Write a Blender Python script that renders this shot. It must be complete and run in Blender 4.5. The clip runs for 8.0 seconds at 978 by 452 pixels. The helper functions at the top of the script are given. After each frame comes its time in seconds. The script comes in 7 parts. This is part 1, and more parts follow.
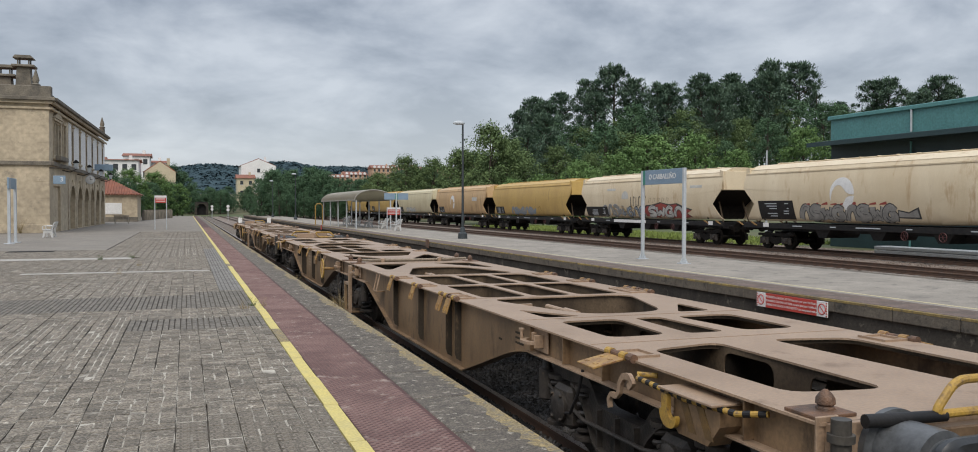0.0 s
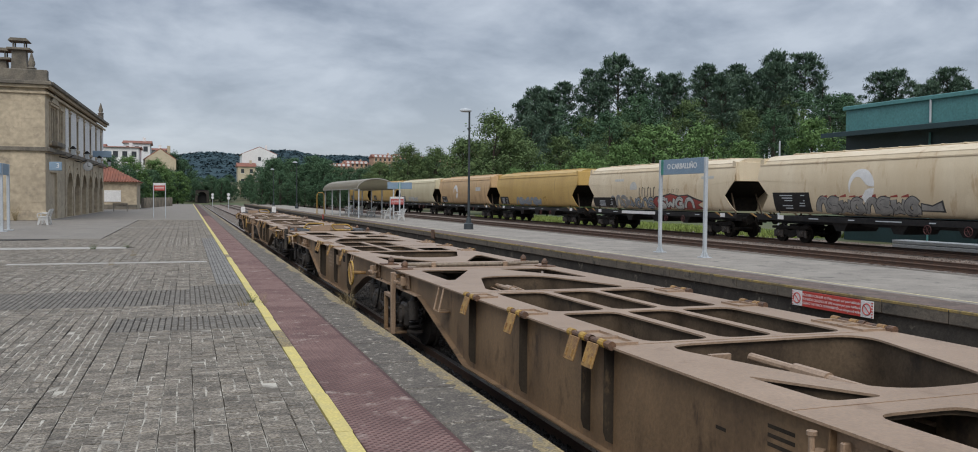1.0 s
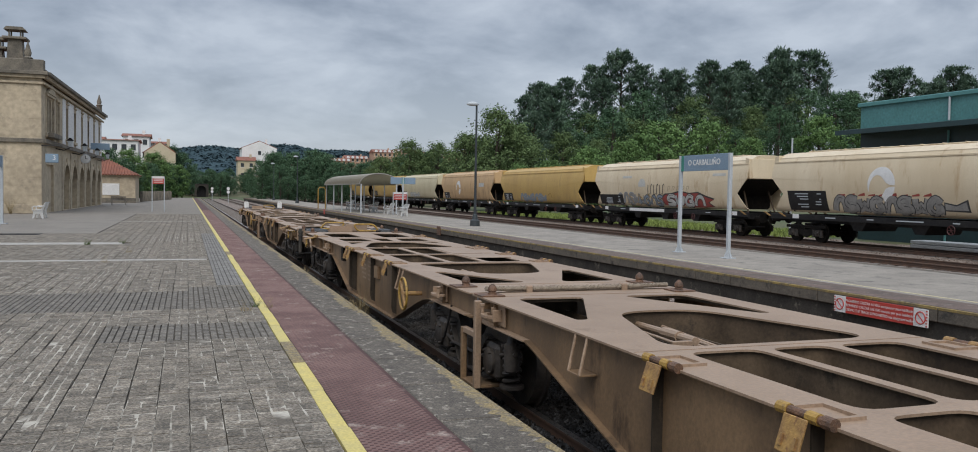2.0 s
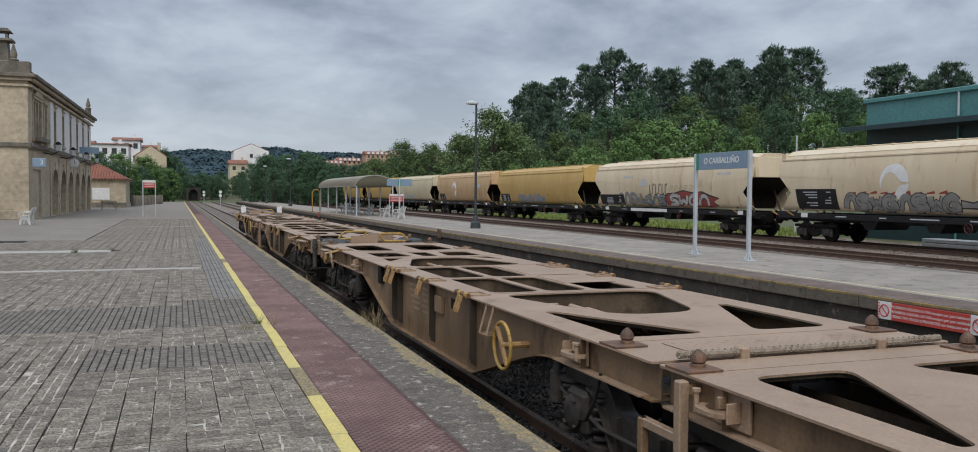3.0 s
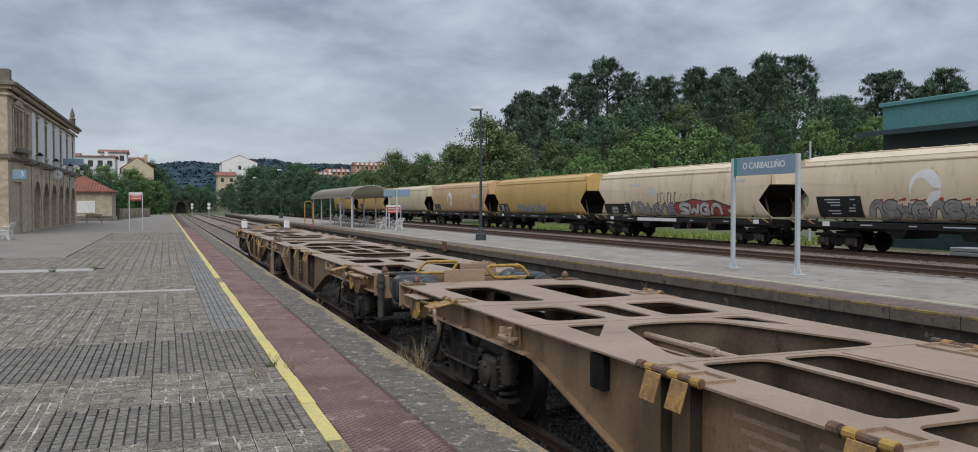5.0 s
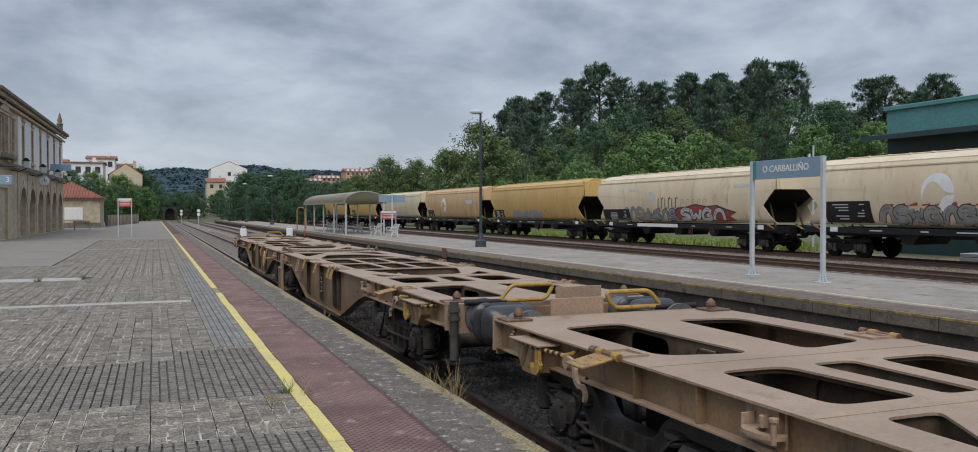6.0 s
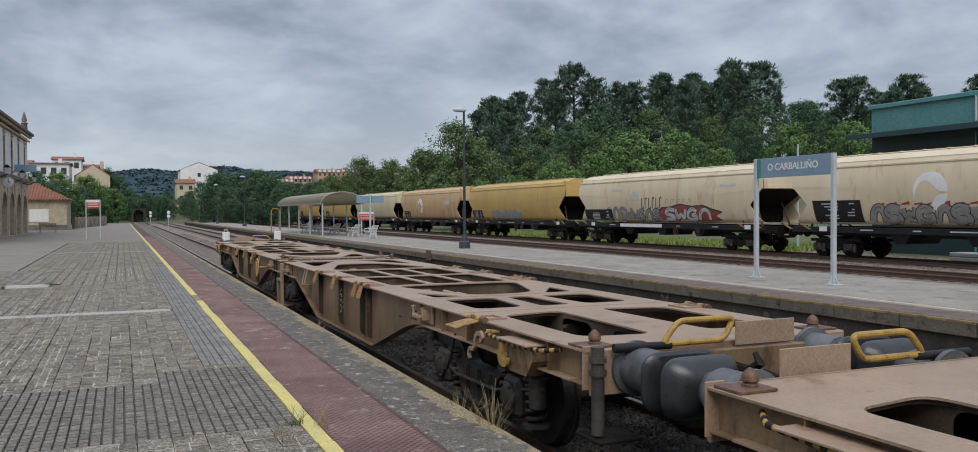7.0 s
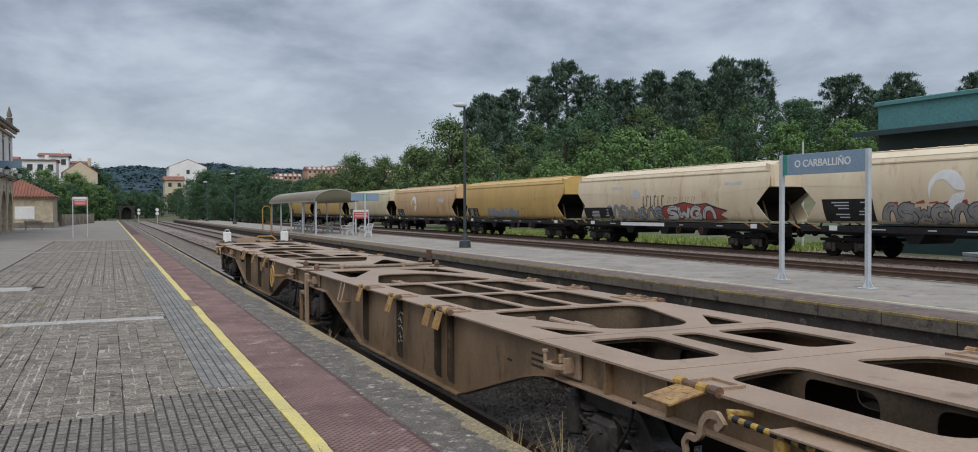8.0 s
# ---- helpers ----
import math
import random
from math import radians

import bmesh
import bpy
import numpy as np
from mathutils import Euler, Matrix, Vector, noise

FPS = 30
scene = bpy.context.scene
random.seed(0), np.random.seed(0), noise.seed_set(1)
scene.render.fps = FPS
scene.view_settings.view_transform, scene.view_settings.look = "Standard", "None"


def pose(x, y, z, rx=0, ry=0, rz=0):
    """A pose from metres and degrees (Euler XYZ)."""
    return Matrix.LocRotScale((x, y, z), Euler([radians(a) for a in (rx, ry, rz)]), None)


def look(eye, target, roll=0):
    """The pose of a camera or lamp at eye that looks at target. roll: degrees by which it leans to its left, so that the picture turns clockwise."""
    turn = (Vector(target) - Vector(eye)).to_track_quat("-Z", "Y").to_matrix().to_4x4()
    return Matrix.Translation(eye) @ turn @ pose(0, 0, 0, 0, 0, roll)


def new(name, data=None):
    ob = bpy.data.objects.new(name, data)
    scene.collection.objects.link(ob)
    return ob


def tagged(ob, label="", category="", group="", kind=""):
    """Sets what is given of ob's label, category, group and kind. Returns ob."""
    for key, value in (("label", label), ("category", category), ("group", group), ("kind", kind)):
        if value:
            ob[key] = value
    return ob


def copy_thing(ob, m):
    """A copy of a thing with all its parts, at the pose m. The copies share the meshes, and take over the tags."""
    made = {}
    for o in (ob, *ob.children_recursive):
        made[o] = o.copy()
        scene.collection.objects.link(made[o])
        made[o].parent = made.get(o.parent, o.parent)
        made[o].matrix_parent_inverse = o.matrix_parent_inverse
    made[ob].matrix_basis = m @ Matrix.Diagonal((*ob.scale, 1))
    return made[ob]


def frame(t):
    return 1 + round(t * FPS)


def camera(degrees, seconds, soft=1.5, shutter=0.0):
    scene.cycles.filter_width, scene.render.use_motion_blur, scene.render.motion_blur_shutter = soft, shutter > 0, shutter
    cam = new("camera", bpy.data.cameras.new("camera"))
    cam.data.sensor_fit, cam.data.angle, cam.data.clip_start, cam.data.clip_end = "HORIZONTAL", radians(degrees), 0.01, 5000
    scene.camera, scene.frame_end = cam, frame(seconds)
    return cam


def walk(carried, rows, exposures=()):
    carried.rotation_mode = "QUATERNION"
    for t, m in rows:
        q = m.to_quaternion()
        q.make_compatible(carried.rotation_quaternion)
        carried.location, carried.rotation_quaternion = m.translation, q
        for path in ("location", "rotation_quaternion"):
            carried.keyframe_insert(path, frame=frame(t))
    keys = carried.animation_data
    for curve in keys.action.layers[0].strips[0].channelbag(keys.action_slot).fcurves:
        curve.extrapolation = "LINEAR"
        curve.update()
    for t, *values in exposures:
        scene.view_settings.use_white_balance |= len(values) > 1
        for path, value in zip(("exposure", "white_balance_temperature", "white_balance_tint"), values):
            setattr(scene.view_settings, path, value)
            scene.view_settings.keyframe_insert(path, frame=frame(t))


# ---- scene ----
cam = camera(59.7, 8.0, soft=0.95)
PATH = [
    (0, (0.006, -2.458, 1.683), (0.675, -0.573, 1.64), 0.1),
    (0.5, (0.052, -1.826, 1.664), (0.719, 0.058, 1.612), 0.4),
    (1, (0.114, -1.185, 1.669), (0.781, 0.699, 1.603), 0.5),
    (1.5, (0.136, -0.572, 1.665), (0.802, 1.312, 1.589), 1.0),
    (3, (0.105, 1.292, 1.682), (0.79, 3.17, 1.609), 0.4),
    (3.5, (0.125, 1.877, 1.631), (0.815, 3.753, 1.558), -0.0),
    (4, (0.099, 2.466, 1.652), (0.795, 4.34, 1.581), 0.1),
    (4.5, (0.076, 3.052, 1.667), (0.78, 4.923, 1.607), 0.1),
    (6, (-0.044, 4.766, 1.639), (0.688, 6.627, 1.605), -0.1),
    (6.5, (-0.116, 5.377, 1.632), (0.646, 7.226, 1.601), -0.0),
    (7, (-0.168, 5.957, 1.642), (0.624, 7.793, 1.609), -0.3),
    (7.5, (-0.143, 6.594, 1.653), (0.66, 8.426, 1.615), -0.1),
    (8, (-0.177, 7.249, 1.659), (0.637, 9.075, 1.621), -0.2),
]
walk(cam, [(t, look(eye, target, roll)) for t, eye, target, roll in PATH],
     exposures=[(0.0, 0.55, 6500, 10), (0.5, 0.46, 6450, 10), (1.0, 0.38, 6250, 10), (8.0, 0.36, 6180, 10)])

# ---- world, sun and exposure ----
world = bpy.data.worlds.new("overcast_sky")
scene.world = world
world.use_nodes = True
wn, wl = world.node_tree.nodes, world.node_tree.links
wn.clear()


def wnode(kind, **settings):
    n = wn.new(kind)
    for key, value in settings.items():
        if key in n.inputs:
            n.inputs[key].default_value = value
    return n


sky = wn.new("ShaderNodeTexSky")
sky.sky_type = "NISHITA"
sky.sun_disc = False
sky.sun_elevation, sky.sun_rotation = radians(52), radians(200)
sky_bg = wnode("ShaderNodeBackground", Strength=0.012)
wl.new(sky.outputs[0], sky_bg.inputs[0])
coord = wn.new("ShaderNodeTexCoord")
sep = wn.new("ShaderNodeSeparateXYZ")
wl.new(coord.outputs["Generated"], sep.inputs[0])
lift = wn.new("ShaderNodeMath")
lift.operation = "ADD"
lift.inputs[1].default_value = 0.30
wl.new(sep.outputs[2], lift.inputs[0])
flat = wn.new("ShaderNodeVectorMath")
flat.operation = "DIVIDE"
wl.new(coord.outputs["Generated"], flat.inputs[0])
comb = wn.new("ShaderNodeCombineXYZ")
for i in range(3):
    wl.new(lift.outputs[0], comb.inputs[i])
wl.new(comb.outputs[0], flat.inputs[1])
cloud_a = wnode("ShaderNodeTexNoise", Scale=2.3, Detail=8.0, Roughness=0.55, Distortion=0.25)
cloud_b = wnode("ShaderNodeTexNoise", Scale=7.0, Detail=5.0, Roughness=0.5, Distortion=0.2)
for n in (cloud_a, cloud_b):
    wl.new(flat.outputs[0], n.inputs["Vector"])
both = wn.new("ShaderNodeMix")
both.data_type = "FLOAT"
both.inputs[0].default_value = 0.22
wl.new(cloud_a.outputs[0], both.inputs[2])
wl.new(cloud_b.outputs[0], both.inputs[3])
ramp = wn.new("ShaderNodeValToRGB")
ramp.color_ramp.elements[0].position, ramp.color_ramp.elements[0].color = 0.40, (0.262, 0.298, 0.356, 1)
ramp.color_ramp.elements[1].position, ramp.color_ramp.elements[1].color = 0.635, (0.62, 0.66, 0.715, 1)
mid_stop = ramp.color_ramp.elements.new(0.5)
mid_stop.color = (0.405, 0.445, 0.508, 1)
wl.new(both.outputs[0], ramp.inputs[0])
low = wn.new("ShaderNodeMapRange")
low.inputs["From Min"].default_value, low.inputs["From Max"].default_value = 0.0, 0.22
low.inputs["To Min"].default_value, low.inputs["To Max"].default_value = 0.75, 0.0
wl.new(sep.outputs[2], low.inputs[0])
haze = wn.new("ShaderNodeMix")
haze.data_type = "RGBA"
haze.inputs[7].default_value = (0.64, 0.675, 0.725, 1)
wl.new(low.outputs[0], haze.inputs[0])
wl.new(ramp.outputs[0], haze.inputs[6])
cloud_bg = wnode("ShaderNodeBackground")
zenith = wn.new("ShaderNodeMapRange")   # an overcast sky is far brighter overhead than at the horizon
zenith.interpolation_type = "SMOOTHSTEP"
zenith.inputs["From Min"].default_value, zenith.inputs["From Max"].default_value = 0.26, 0.85
zenith.inputs["To Min"].default_value, zenith.inputs["To Max"].default_value = 0.60, 1.75
wl.new(sep.outputs[2], zenith.inputs[0])
wl.new(zenith.outputs[0], cloud_bg.inputs["Strength"])
wl.new(haze.outputs[2], cloud_bg.inputs[0])
add = wn.new("ShaderNodeAddShader")
wl.new(sky_bg.outputs[0], add.inputs[0])
wl.new(cloud_bg.outputs[0], add.inputs[1])
wout = wn.new("ShaderNodeOutputWorld")
wl.new(add.outputs[0], wout.inputs[0])

sun_data = bpy.data.lights.new("sun", "SUN")
sun_data.energy, sun_data.angle, sun_data.color = 1.5, radians(40), (1.0, 0.93, 0.83)
sun = new("sun", sun_data)
sun.matrix_world = look((0, 0, 60), (20, 48, 0))


# ---- materials ----
def material(name, base, second=None, rough=0.7, metal=0.0, scale=3.0, fine=40.0, bump=0.15, stain=None, stain_at=0.62,
             streak=1.0, island=0.0, random_ob=0.0, contrast=0.5, gloss=0.5, speck=0.0):
    """A procedural surface: two colours by large noise, fine grain, stains with a shape of their own, and relief."""
    m = bpy.data.materials.new(name)
    m.use_nodes = True
    nt = m.node_tree
    b = nt.nodes["Principled BSDF"]
    b.inputs["Metallic"].default_value = metal
    b.inputs["Specular IOR Level"].default_value = gloss
    tc = nt.nodes.new("ShaderNodeTexCoord")
    mp = nt.nodes.new("ShaderNodeMapping")
    mp.inputs["Scale"].default_value = (1, 1, streak)
    mp.inputs["Rotation"].default_value = (0, 0, 0.62) if streak < 1 else (0.41, 0.73, 0.35)
    mq = nt.nodes.new("ShaderNodeMapping")
    mq.inputs["Rotation"].default_value = (0.53, 0.37, 0.81)
    nt.links.new(tc.outputs["Object"], mq.inputs[0])
    nt.links.new(tc.outputs["Object"], mp.inputs[0])
    big = nt.nodes.new("ShaderNodeTexNoise")
    big.inputs["Scale"].default_value, big.inputs["Detail"].default_value, big.inputs["Roughness"].default_value = scale, 6, 0.6
    small = nt.nodes.new("ShaderNodeTexNoise")
    small.inputs["Scale"].default_value, small.inputs["Detail"].default_value = fine, 4
    nt.links.new(mp.outputs[0], big.inputs["Vector"])
    nt.links.new(mq.outputs[0], small.inputs["Vector"])
    second = second or tuple(c * 0.7 for c in base)

    def mix(fac, a, c, op="MIX", value=None):
        n = nt.nodes.new("ShaderNodeMix")
        n.data_type, n.blend_type = "RGBA", op
        if fac is not None:
            nt.links.new(fac, n.inputs[0])
        else:
            n.inputs[0].default_value = value
        for i, s in ((6, a), (7, c)):
            if isinstance(s, tuple):
                n.inputs[i].default_value = (*s, 1)
            else:
                nt.links.new(s, n.inputs[i])
        return n.outputs[2]

    def band(source, lo, hi):
        r = nt.nodes.new("ShaderNodeMapRange")
        r.inputs["From Min"].default_value, r.inputs["From Max"].default_value = lo, hi
        nt.links.new(source, r.inputs[0])
        return r.outputs[0]

    col = mix(band(big.outputs[0], 0.5 - 0.25 * contrast, 0.5 + 0.25 * contrast), base, second)
    grain = band(small.outputs[0], 0.3 + 0.14 * speck, 0.7 - 0.14 * speck)
    dark = mix(None, col, (0.45, 0.45, 0.45), "MULTIPLY", 0.55 + 0.4 * speck)
    col = mix(grain, dark, col)
    if stain:
        st = nt.nodes.new("ShaderNodeTexNoise")
        st.inputs["Scale"].default_value, st.inputs["Detail"].default_value, st.inputs["Roughness"].default_value = scale * 2.3, 8, 0.7
        nt.links.new(mp.outputs[0], st.inputs["Vector"])
        col = mix(band(st.outputs[0], stain_at, stain_at + 0.12), col, stain)
    if island or random_ob:
        src = nt.nodes.new("ShaderNodeNewGeometry").outputs["Random Per Island"] if island else \
            nt.nodes.new("ShaderNodeObjectInfo").outputs["Random"]
        amount = island or random_ob
        r = nt.nodes.new("ShaderNodeMapRange")
        r.inputs["To Min"].default_value, r.inputs["To Max"].default_value = 1 - amount, 1 + amount
        nt.links.new(src, r.inputs[0])
        hs = nt.nodes.new("ShaderNodeHueSaturation")
        nt.links.new(r.outputs[0], hs.inputs["Value"])
        nt.links.new(col, hs.inputs["Color"])
        col = hs.outputs[0]
    nt.links.new(col, b.inputs["Base Color"])
    rr = nt.nodes.new("ShaderNodeMapRange")
    rr.inputs["To Min"].default_value, rr.inputs["To Max"].default_value = max(0.02, rough - 0.12), min(1, rough + 0.12)
    nt.links.new(small.outputs[0], rr.inputs[0])
    nt.links.new(rr.outputs[0], b.inputs["Roughness"])
    if bump:
        bp = nt.nodes.new("ShaderNodeBump")
        bp.inputs["Strength"].default_value, bp.inputs["Distance"].default_value = bump, 0.02
        nt.links.new(small.outputs[0], bp.inputs["Height"])
        nt.links.new(bp.outputs[0], b.inputs["Normal"])
    return m


M = {}
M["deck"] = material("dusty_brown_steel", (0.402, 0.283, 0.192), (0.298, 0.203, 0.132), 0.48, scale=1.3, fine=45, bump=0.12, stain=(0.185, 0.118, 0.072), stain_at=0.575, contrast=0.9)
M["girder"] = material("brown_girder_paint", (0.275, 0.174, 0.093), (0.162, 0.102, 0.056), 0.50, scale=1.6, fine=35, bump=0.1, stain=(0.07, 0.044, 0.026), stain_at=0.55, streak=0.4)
# Greasy iron taken near black, with the shade beneath the wagons painted in.
M["under"] = material("greasy_shaded_iron", (0.009, 0.0085, 0.008), (0.022, 0.018, 0.015), 0.6, scale=6, fine=60, bump=0.3, gloss=0.12)
# Frame brown darkened by grime and by the shade inside the openings.
M["web"] = material("grimy_shaded_web", (0.150, 0.107, 0.068), (0.072, 0.051, 0.034), 0.65, scale=1.6, fine=40, bump=0.1, stain=(0.045, 0.034, 0.025), stain_at=0.55, gloss=0.22)
# Ribs and small writing, much darker brown than the girder.
M["darkbrown"] = material("dark_rib_paint", (0.060, 0.047, 0.034), (0.032, 0.026, 0.020), 0.7, scale=3, fine=40, bump=0.1, stain=(0.13, 0.09, 0.055), stain_at=0.60, streak=0.4, gloss=0.2)
M["postgrey"] = material("dusty_dark_grey_steel", (0.085, 0.075, 0.062), (0.045, 0.042, 0.038), 0.5, scale=5, fine=40, bump=0.1, gloss=0.3)
M["flapdark"] = material("grimy_yellow_stripe", (0.20, 0.115, 0.035), (0.10, 0.062, 0.03), 0.65, scale=9, fine=60, bump=0.2)
M["wheelred"] = material("dark_red_paint", (0.10, 0.028, 0.026), (0.06, 0.02, 0.02), 0.6, bump=0.05)
M["rust"] = material("rust", (0.19, 0.098, 0.052), (0.085, 0.050, 0.032), 0.6, scale=9, fine=80, bump=0.4)
M["yellow"] = material("worn_yellow_paint", (0.47, 0.285, 0.048), (0.33, 0.20, 0.05), 0.55, scale=8, fine=60, bump=0.2, stain=(0.12, 0.075, 0.045), stain_at=0.55)
M["flap"] = material("rusty_yellow_flap", (0.42, 0.25, 0.075), (0.27, 0.155, 0.06), 0.6, scale=9, fine=60, bump=0.2, stain=(0.17, 0.08, 0.035), stain_at=0.52)
M["black"] = material("black_paint", (0.012, 0.012, 0.013), (0.024, 0.022, 0.021), 0.5, scale=5, fine=50, bump=0.1, gloss=0.25)
M["bogie"] = material("oily_brown_iron", (0.070, 0.058, 0.048), (0.034, 0.030, 0.027), 0.48, scale=5, fine=40, bump=0.25, stain=(0.11, 0.08, 0.055), stain_at=0.6, gloss=0.3)
M["rubber"] = material("grey_buffer_steel", (0.034, 0.036, 0.038), (0.020, 0.021, 0.022), 0.32, scale=5, fine=50, bump=0.05, stain=(0.02, 0.02, 0.02), stain_at=0.6)
M["buffersteel"] = material("worn_grey_buffer_steel", (0.125, 0.130, 0.135), (0.060, 0.062, 0.064), 0.38, scale=4, fine=50, bump=0.05, stain=(0.03, 0.03, 0.03), stain_at=0.58, gloss=0.5)
M["rope"] = material("old_rope", (0.34, 0.28, 0.21), (0.24, 0.19, 0.14), 0.9, scale=20, fine=120, bump=0.6)
M["rail"] = material("rusty_rail", (0.12, 0.065, 0.04), (0.08, 0.05, 0.035), 0.6, scale=4, fine=60, bump=0.2)
M["railtop"] = material("worn_rail_head", (0.36, 0.34, 0.32), (0.27, 0.24, 0.22), 0.3, metal=0.9, scale=4, fine=60, bump=0.05)
M["sleeper"] = material("concrete_sleeper", (0.26, 0.23, 0.20), (0.17, 0.15, 0.13), 0.9, scale=4, fine=60, bump=0.3)
M["ballast"] = material("ballast_stone", (0.270, 0.212, 0.172), (0.165, 0.128, 0.105), 0.95, scale=2, fine=22, bump=0.8, stain=(0.36, 0.325, 0.285), stain_at=0.57, island=0.0)
# Crowns on the far hill, blued like the hill for distance haze.
M["hill_leaf"] = material("hazy_tree_crowns", (0.062, 0.098, 0.112), (0.052, 0.084, 0.100), 0.95, scale=0.05, fine=0.25, bump=0, contrast=0.6, gloss=0.05)
# Blackest stone: the deep shade below the wagons is put into its colour.
M["ballast_shaded"] = material("shade_black_stone", (0.030, 0.027, 0.025), (0.014, 0.013, 0.012), 0.5, scale=3, fine=22, bump=0.8, stain=(0.07, 0.062, 0.055), stain_at=0.60, gloss=0.3)
# Grey stone darkened for the shade that the train casts on it.
M["ballast_dark"] = material("shaded_ballast_stone", (0.105, 0.094, 0.083), (0.052, 0.046, 0.041), 0.7, scale=3, fine=22, bump=0.8, island=0.6, gloss=0.3)
M["earth"] = material("earth_and_grass", (0.075, 0.10, 0.035), (0.13, 0.12, 0.06), 0.95, scale=0.03, fine=0.8, bump=0.3, stain=(0.05, 0.075, 0.03), stain_at=0.5)
M["concrete"] = material("platform_concrete", (0.360, 0.320, 0.268), (0.225, 0.200, 0.168), 0.9, scale=0.9, fine=26, bump=0.3, stain=(0.130, 0.117, 0.100), stain_at=0.54, contrast=0.8)
M["forecourt"] = material("worn_forecourt_concrete", (0.268, 0.238, 0.200), (0.200, 0.177, 0.148), 0.9, scale=0.6, fine=30, bump=0.4, stain=(0.145, 0.132, 0.117), stain_at=0.56, contrast=0.8, speck=0.4)
M["kerb"] = material("old_stone_kerb", (0.165, 0.138, 0.105), (0.10, 0.086, 0.068), 0.92, scale=1.6, fine=18, bump=0.6, stain=(0.045, 0.04, 0.034), stain_at=0.54, contrast=0.8)
M["wallstone"] = material("dark_wall_stone", (0.075, 0.066, 0.055), (0.042, 0.038, 0.033), 0.9, scale=1.2, fine=20, bump=0.5, stain=(0.19, 0.17, 0.13), stain_at=0.6, gloss=0.2)
M["paver"] = material("grey_paver", (0.285, 0.243, 0.190), (0.180, 0.155, 0.123), 0.92, scale=7.0, fine=48, bump=1.0, stain=(0.50, 0.455, 0.38), stain_at=0.57, island=0.28, contrast=0.8, speck=1.0)
M["paver_dark"] = material("dark_grid_paver", (0.225, 0.200, 0.167), (0.148, 0.133, 0.113), 0.9, scale=7.0, fine=48, bump=0.7, stain=(0.36, 0.33, 0.283), stain_at=0.58, island=0.18, contrast=0.8, speck=0.6)
M["paver_smooth"] = material("smooth_grey_paver", (0.245, 0.228, 0.205), (0.185, 0.173, 0.157), 0.88, scale=2.5, fine=26, bump=0.5, stain=(0.33, 0.31, 0.275), stain_at=0.58, island=0.1, speck=0.4)
M["joint"] = material("paver_joint_dirt", (0.15, 0.13, 0.105), (0.20, 0.175, 0.145), 0.95, scale=1.2, fine=30, bump=0.4)
M["mortar"] = material("pale_joint_sand", (0.52, 0.48, 0.405), (0.13, 0.11, 0.085), 0.95, scale=2.6, fine=30, bump=0.4, contrast=0.4)
M["mossedge"] = material("mossy_yellow_edge", (0.33, 0.235, 0.075), (0.20, 0.15, 0.07), 0.92, scale=2.2, fine=20, bump=0.5, stain=(0.11, 0.09, 0.065), stain_at=0.52)
M["asphalt"] = material("worn_edge_screed", (0.20, 0.170, 0.136), (0.095, 0.082, 0.068), 0.93, scale=5.0, fine=60, bump=0.9, stain=(0.43, 0.39, 0.32), stain_at=0.555, contrast=0.9, speck=0.8)
M["tactile"] = material("dark_red_tactile_tile", (0.115, 0.058, 0.052), (0.075, 0.042, 0.038), 0.8, scale=1.4, fine=20, bump=0.3, stain=(0.25, 0.19, 0.165), stain_at=0.56, contrast=0.8, gloss=0.3)
M["tactile_top"] = material("worn_tactile_stud", (0.228, 0.142, 0.126), (0.150, 0.086, 0.078), 0.8, scale=1.4, fine=30, bump=0.2, stain=(0.33, 0.27, 0.235), stain_at=0.58)
M["lineyellow"] = material("worn_yellow_line", (0.66, 0.54, 0.17), (0.56, 0.47, 0.19), 0.8, scale=2.5, fine=50, bump=0.15, stain=(0.34, 0.30, 0.2), stain_at=0.60)
M["lineedge"] = material("faded_edge_paint", (0.40, 0.30, 0.13), (0.26, 0.215, 0.14), 0.9, scale=7, fine=50, bump=0.8, stain=(0.16, 0.14, 0.112), stain_at=0.50, contrast=0.9, speck=0.8)
M["linecream"] = material("faded_cream_line", (0.64, 0.55, 0.33), (0.50, 0.43, 0.27), 0.85, scale=4, fine=40, bump=0.2, stain=(0.30, 0.26, 0.19), stain_at=0.57, speck=0.5)
M["linewhite"] = material("worn_white_line", (0.52, 0.49, 0.44), (0.36, 0.335, 0.30), 0.85, scale=5, fine=40, bump=0.4, stain=(0.24, 0.22, 0.19), stain_at=0.52, contrast=0.8, speck=0.6)
M["galv"] = material("painted_grey_steel", (0.52, 0.55, 0.57), (0.45, 0.48, 0.50), 0.45, scale=3, fine=60, bump=0.03)
M["bluegrey"] = material("blue_grey_sign", (0.24, 0.33, 0.42), (0.22, 0.31, 0.40), 0.4, scale=2, fine=30, bump=0.0)
M["teal"] = material("green_sign_end", (0.05, 0.26, 0.20), (0.05, 0.24, 0.19), 0.4, bump=0.0)
M["white"] = material("white_paint", (0.80, 0.79, 0.77), (0.72, 0.71, 0.69), 0.55, scale=3, fine=40, bump=0.03)
M["redsign"] = material("red_sign", (0.55, 0.06, 0.045), (0.48, 0.06, 0.045), 0.4, bump=0.0)
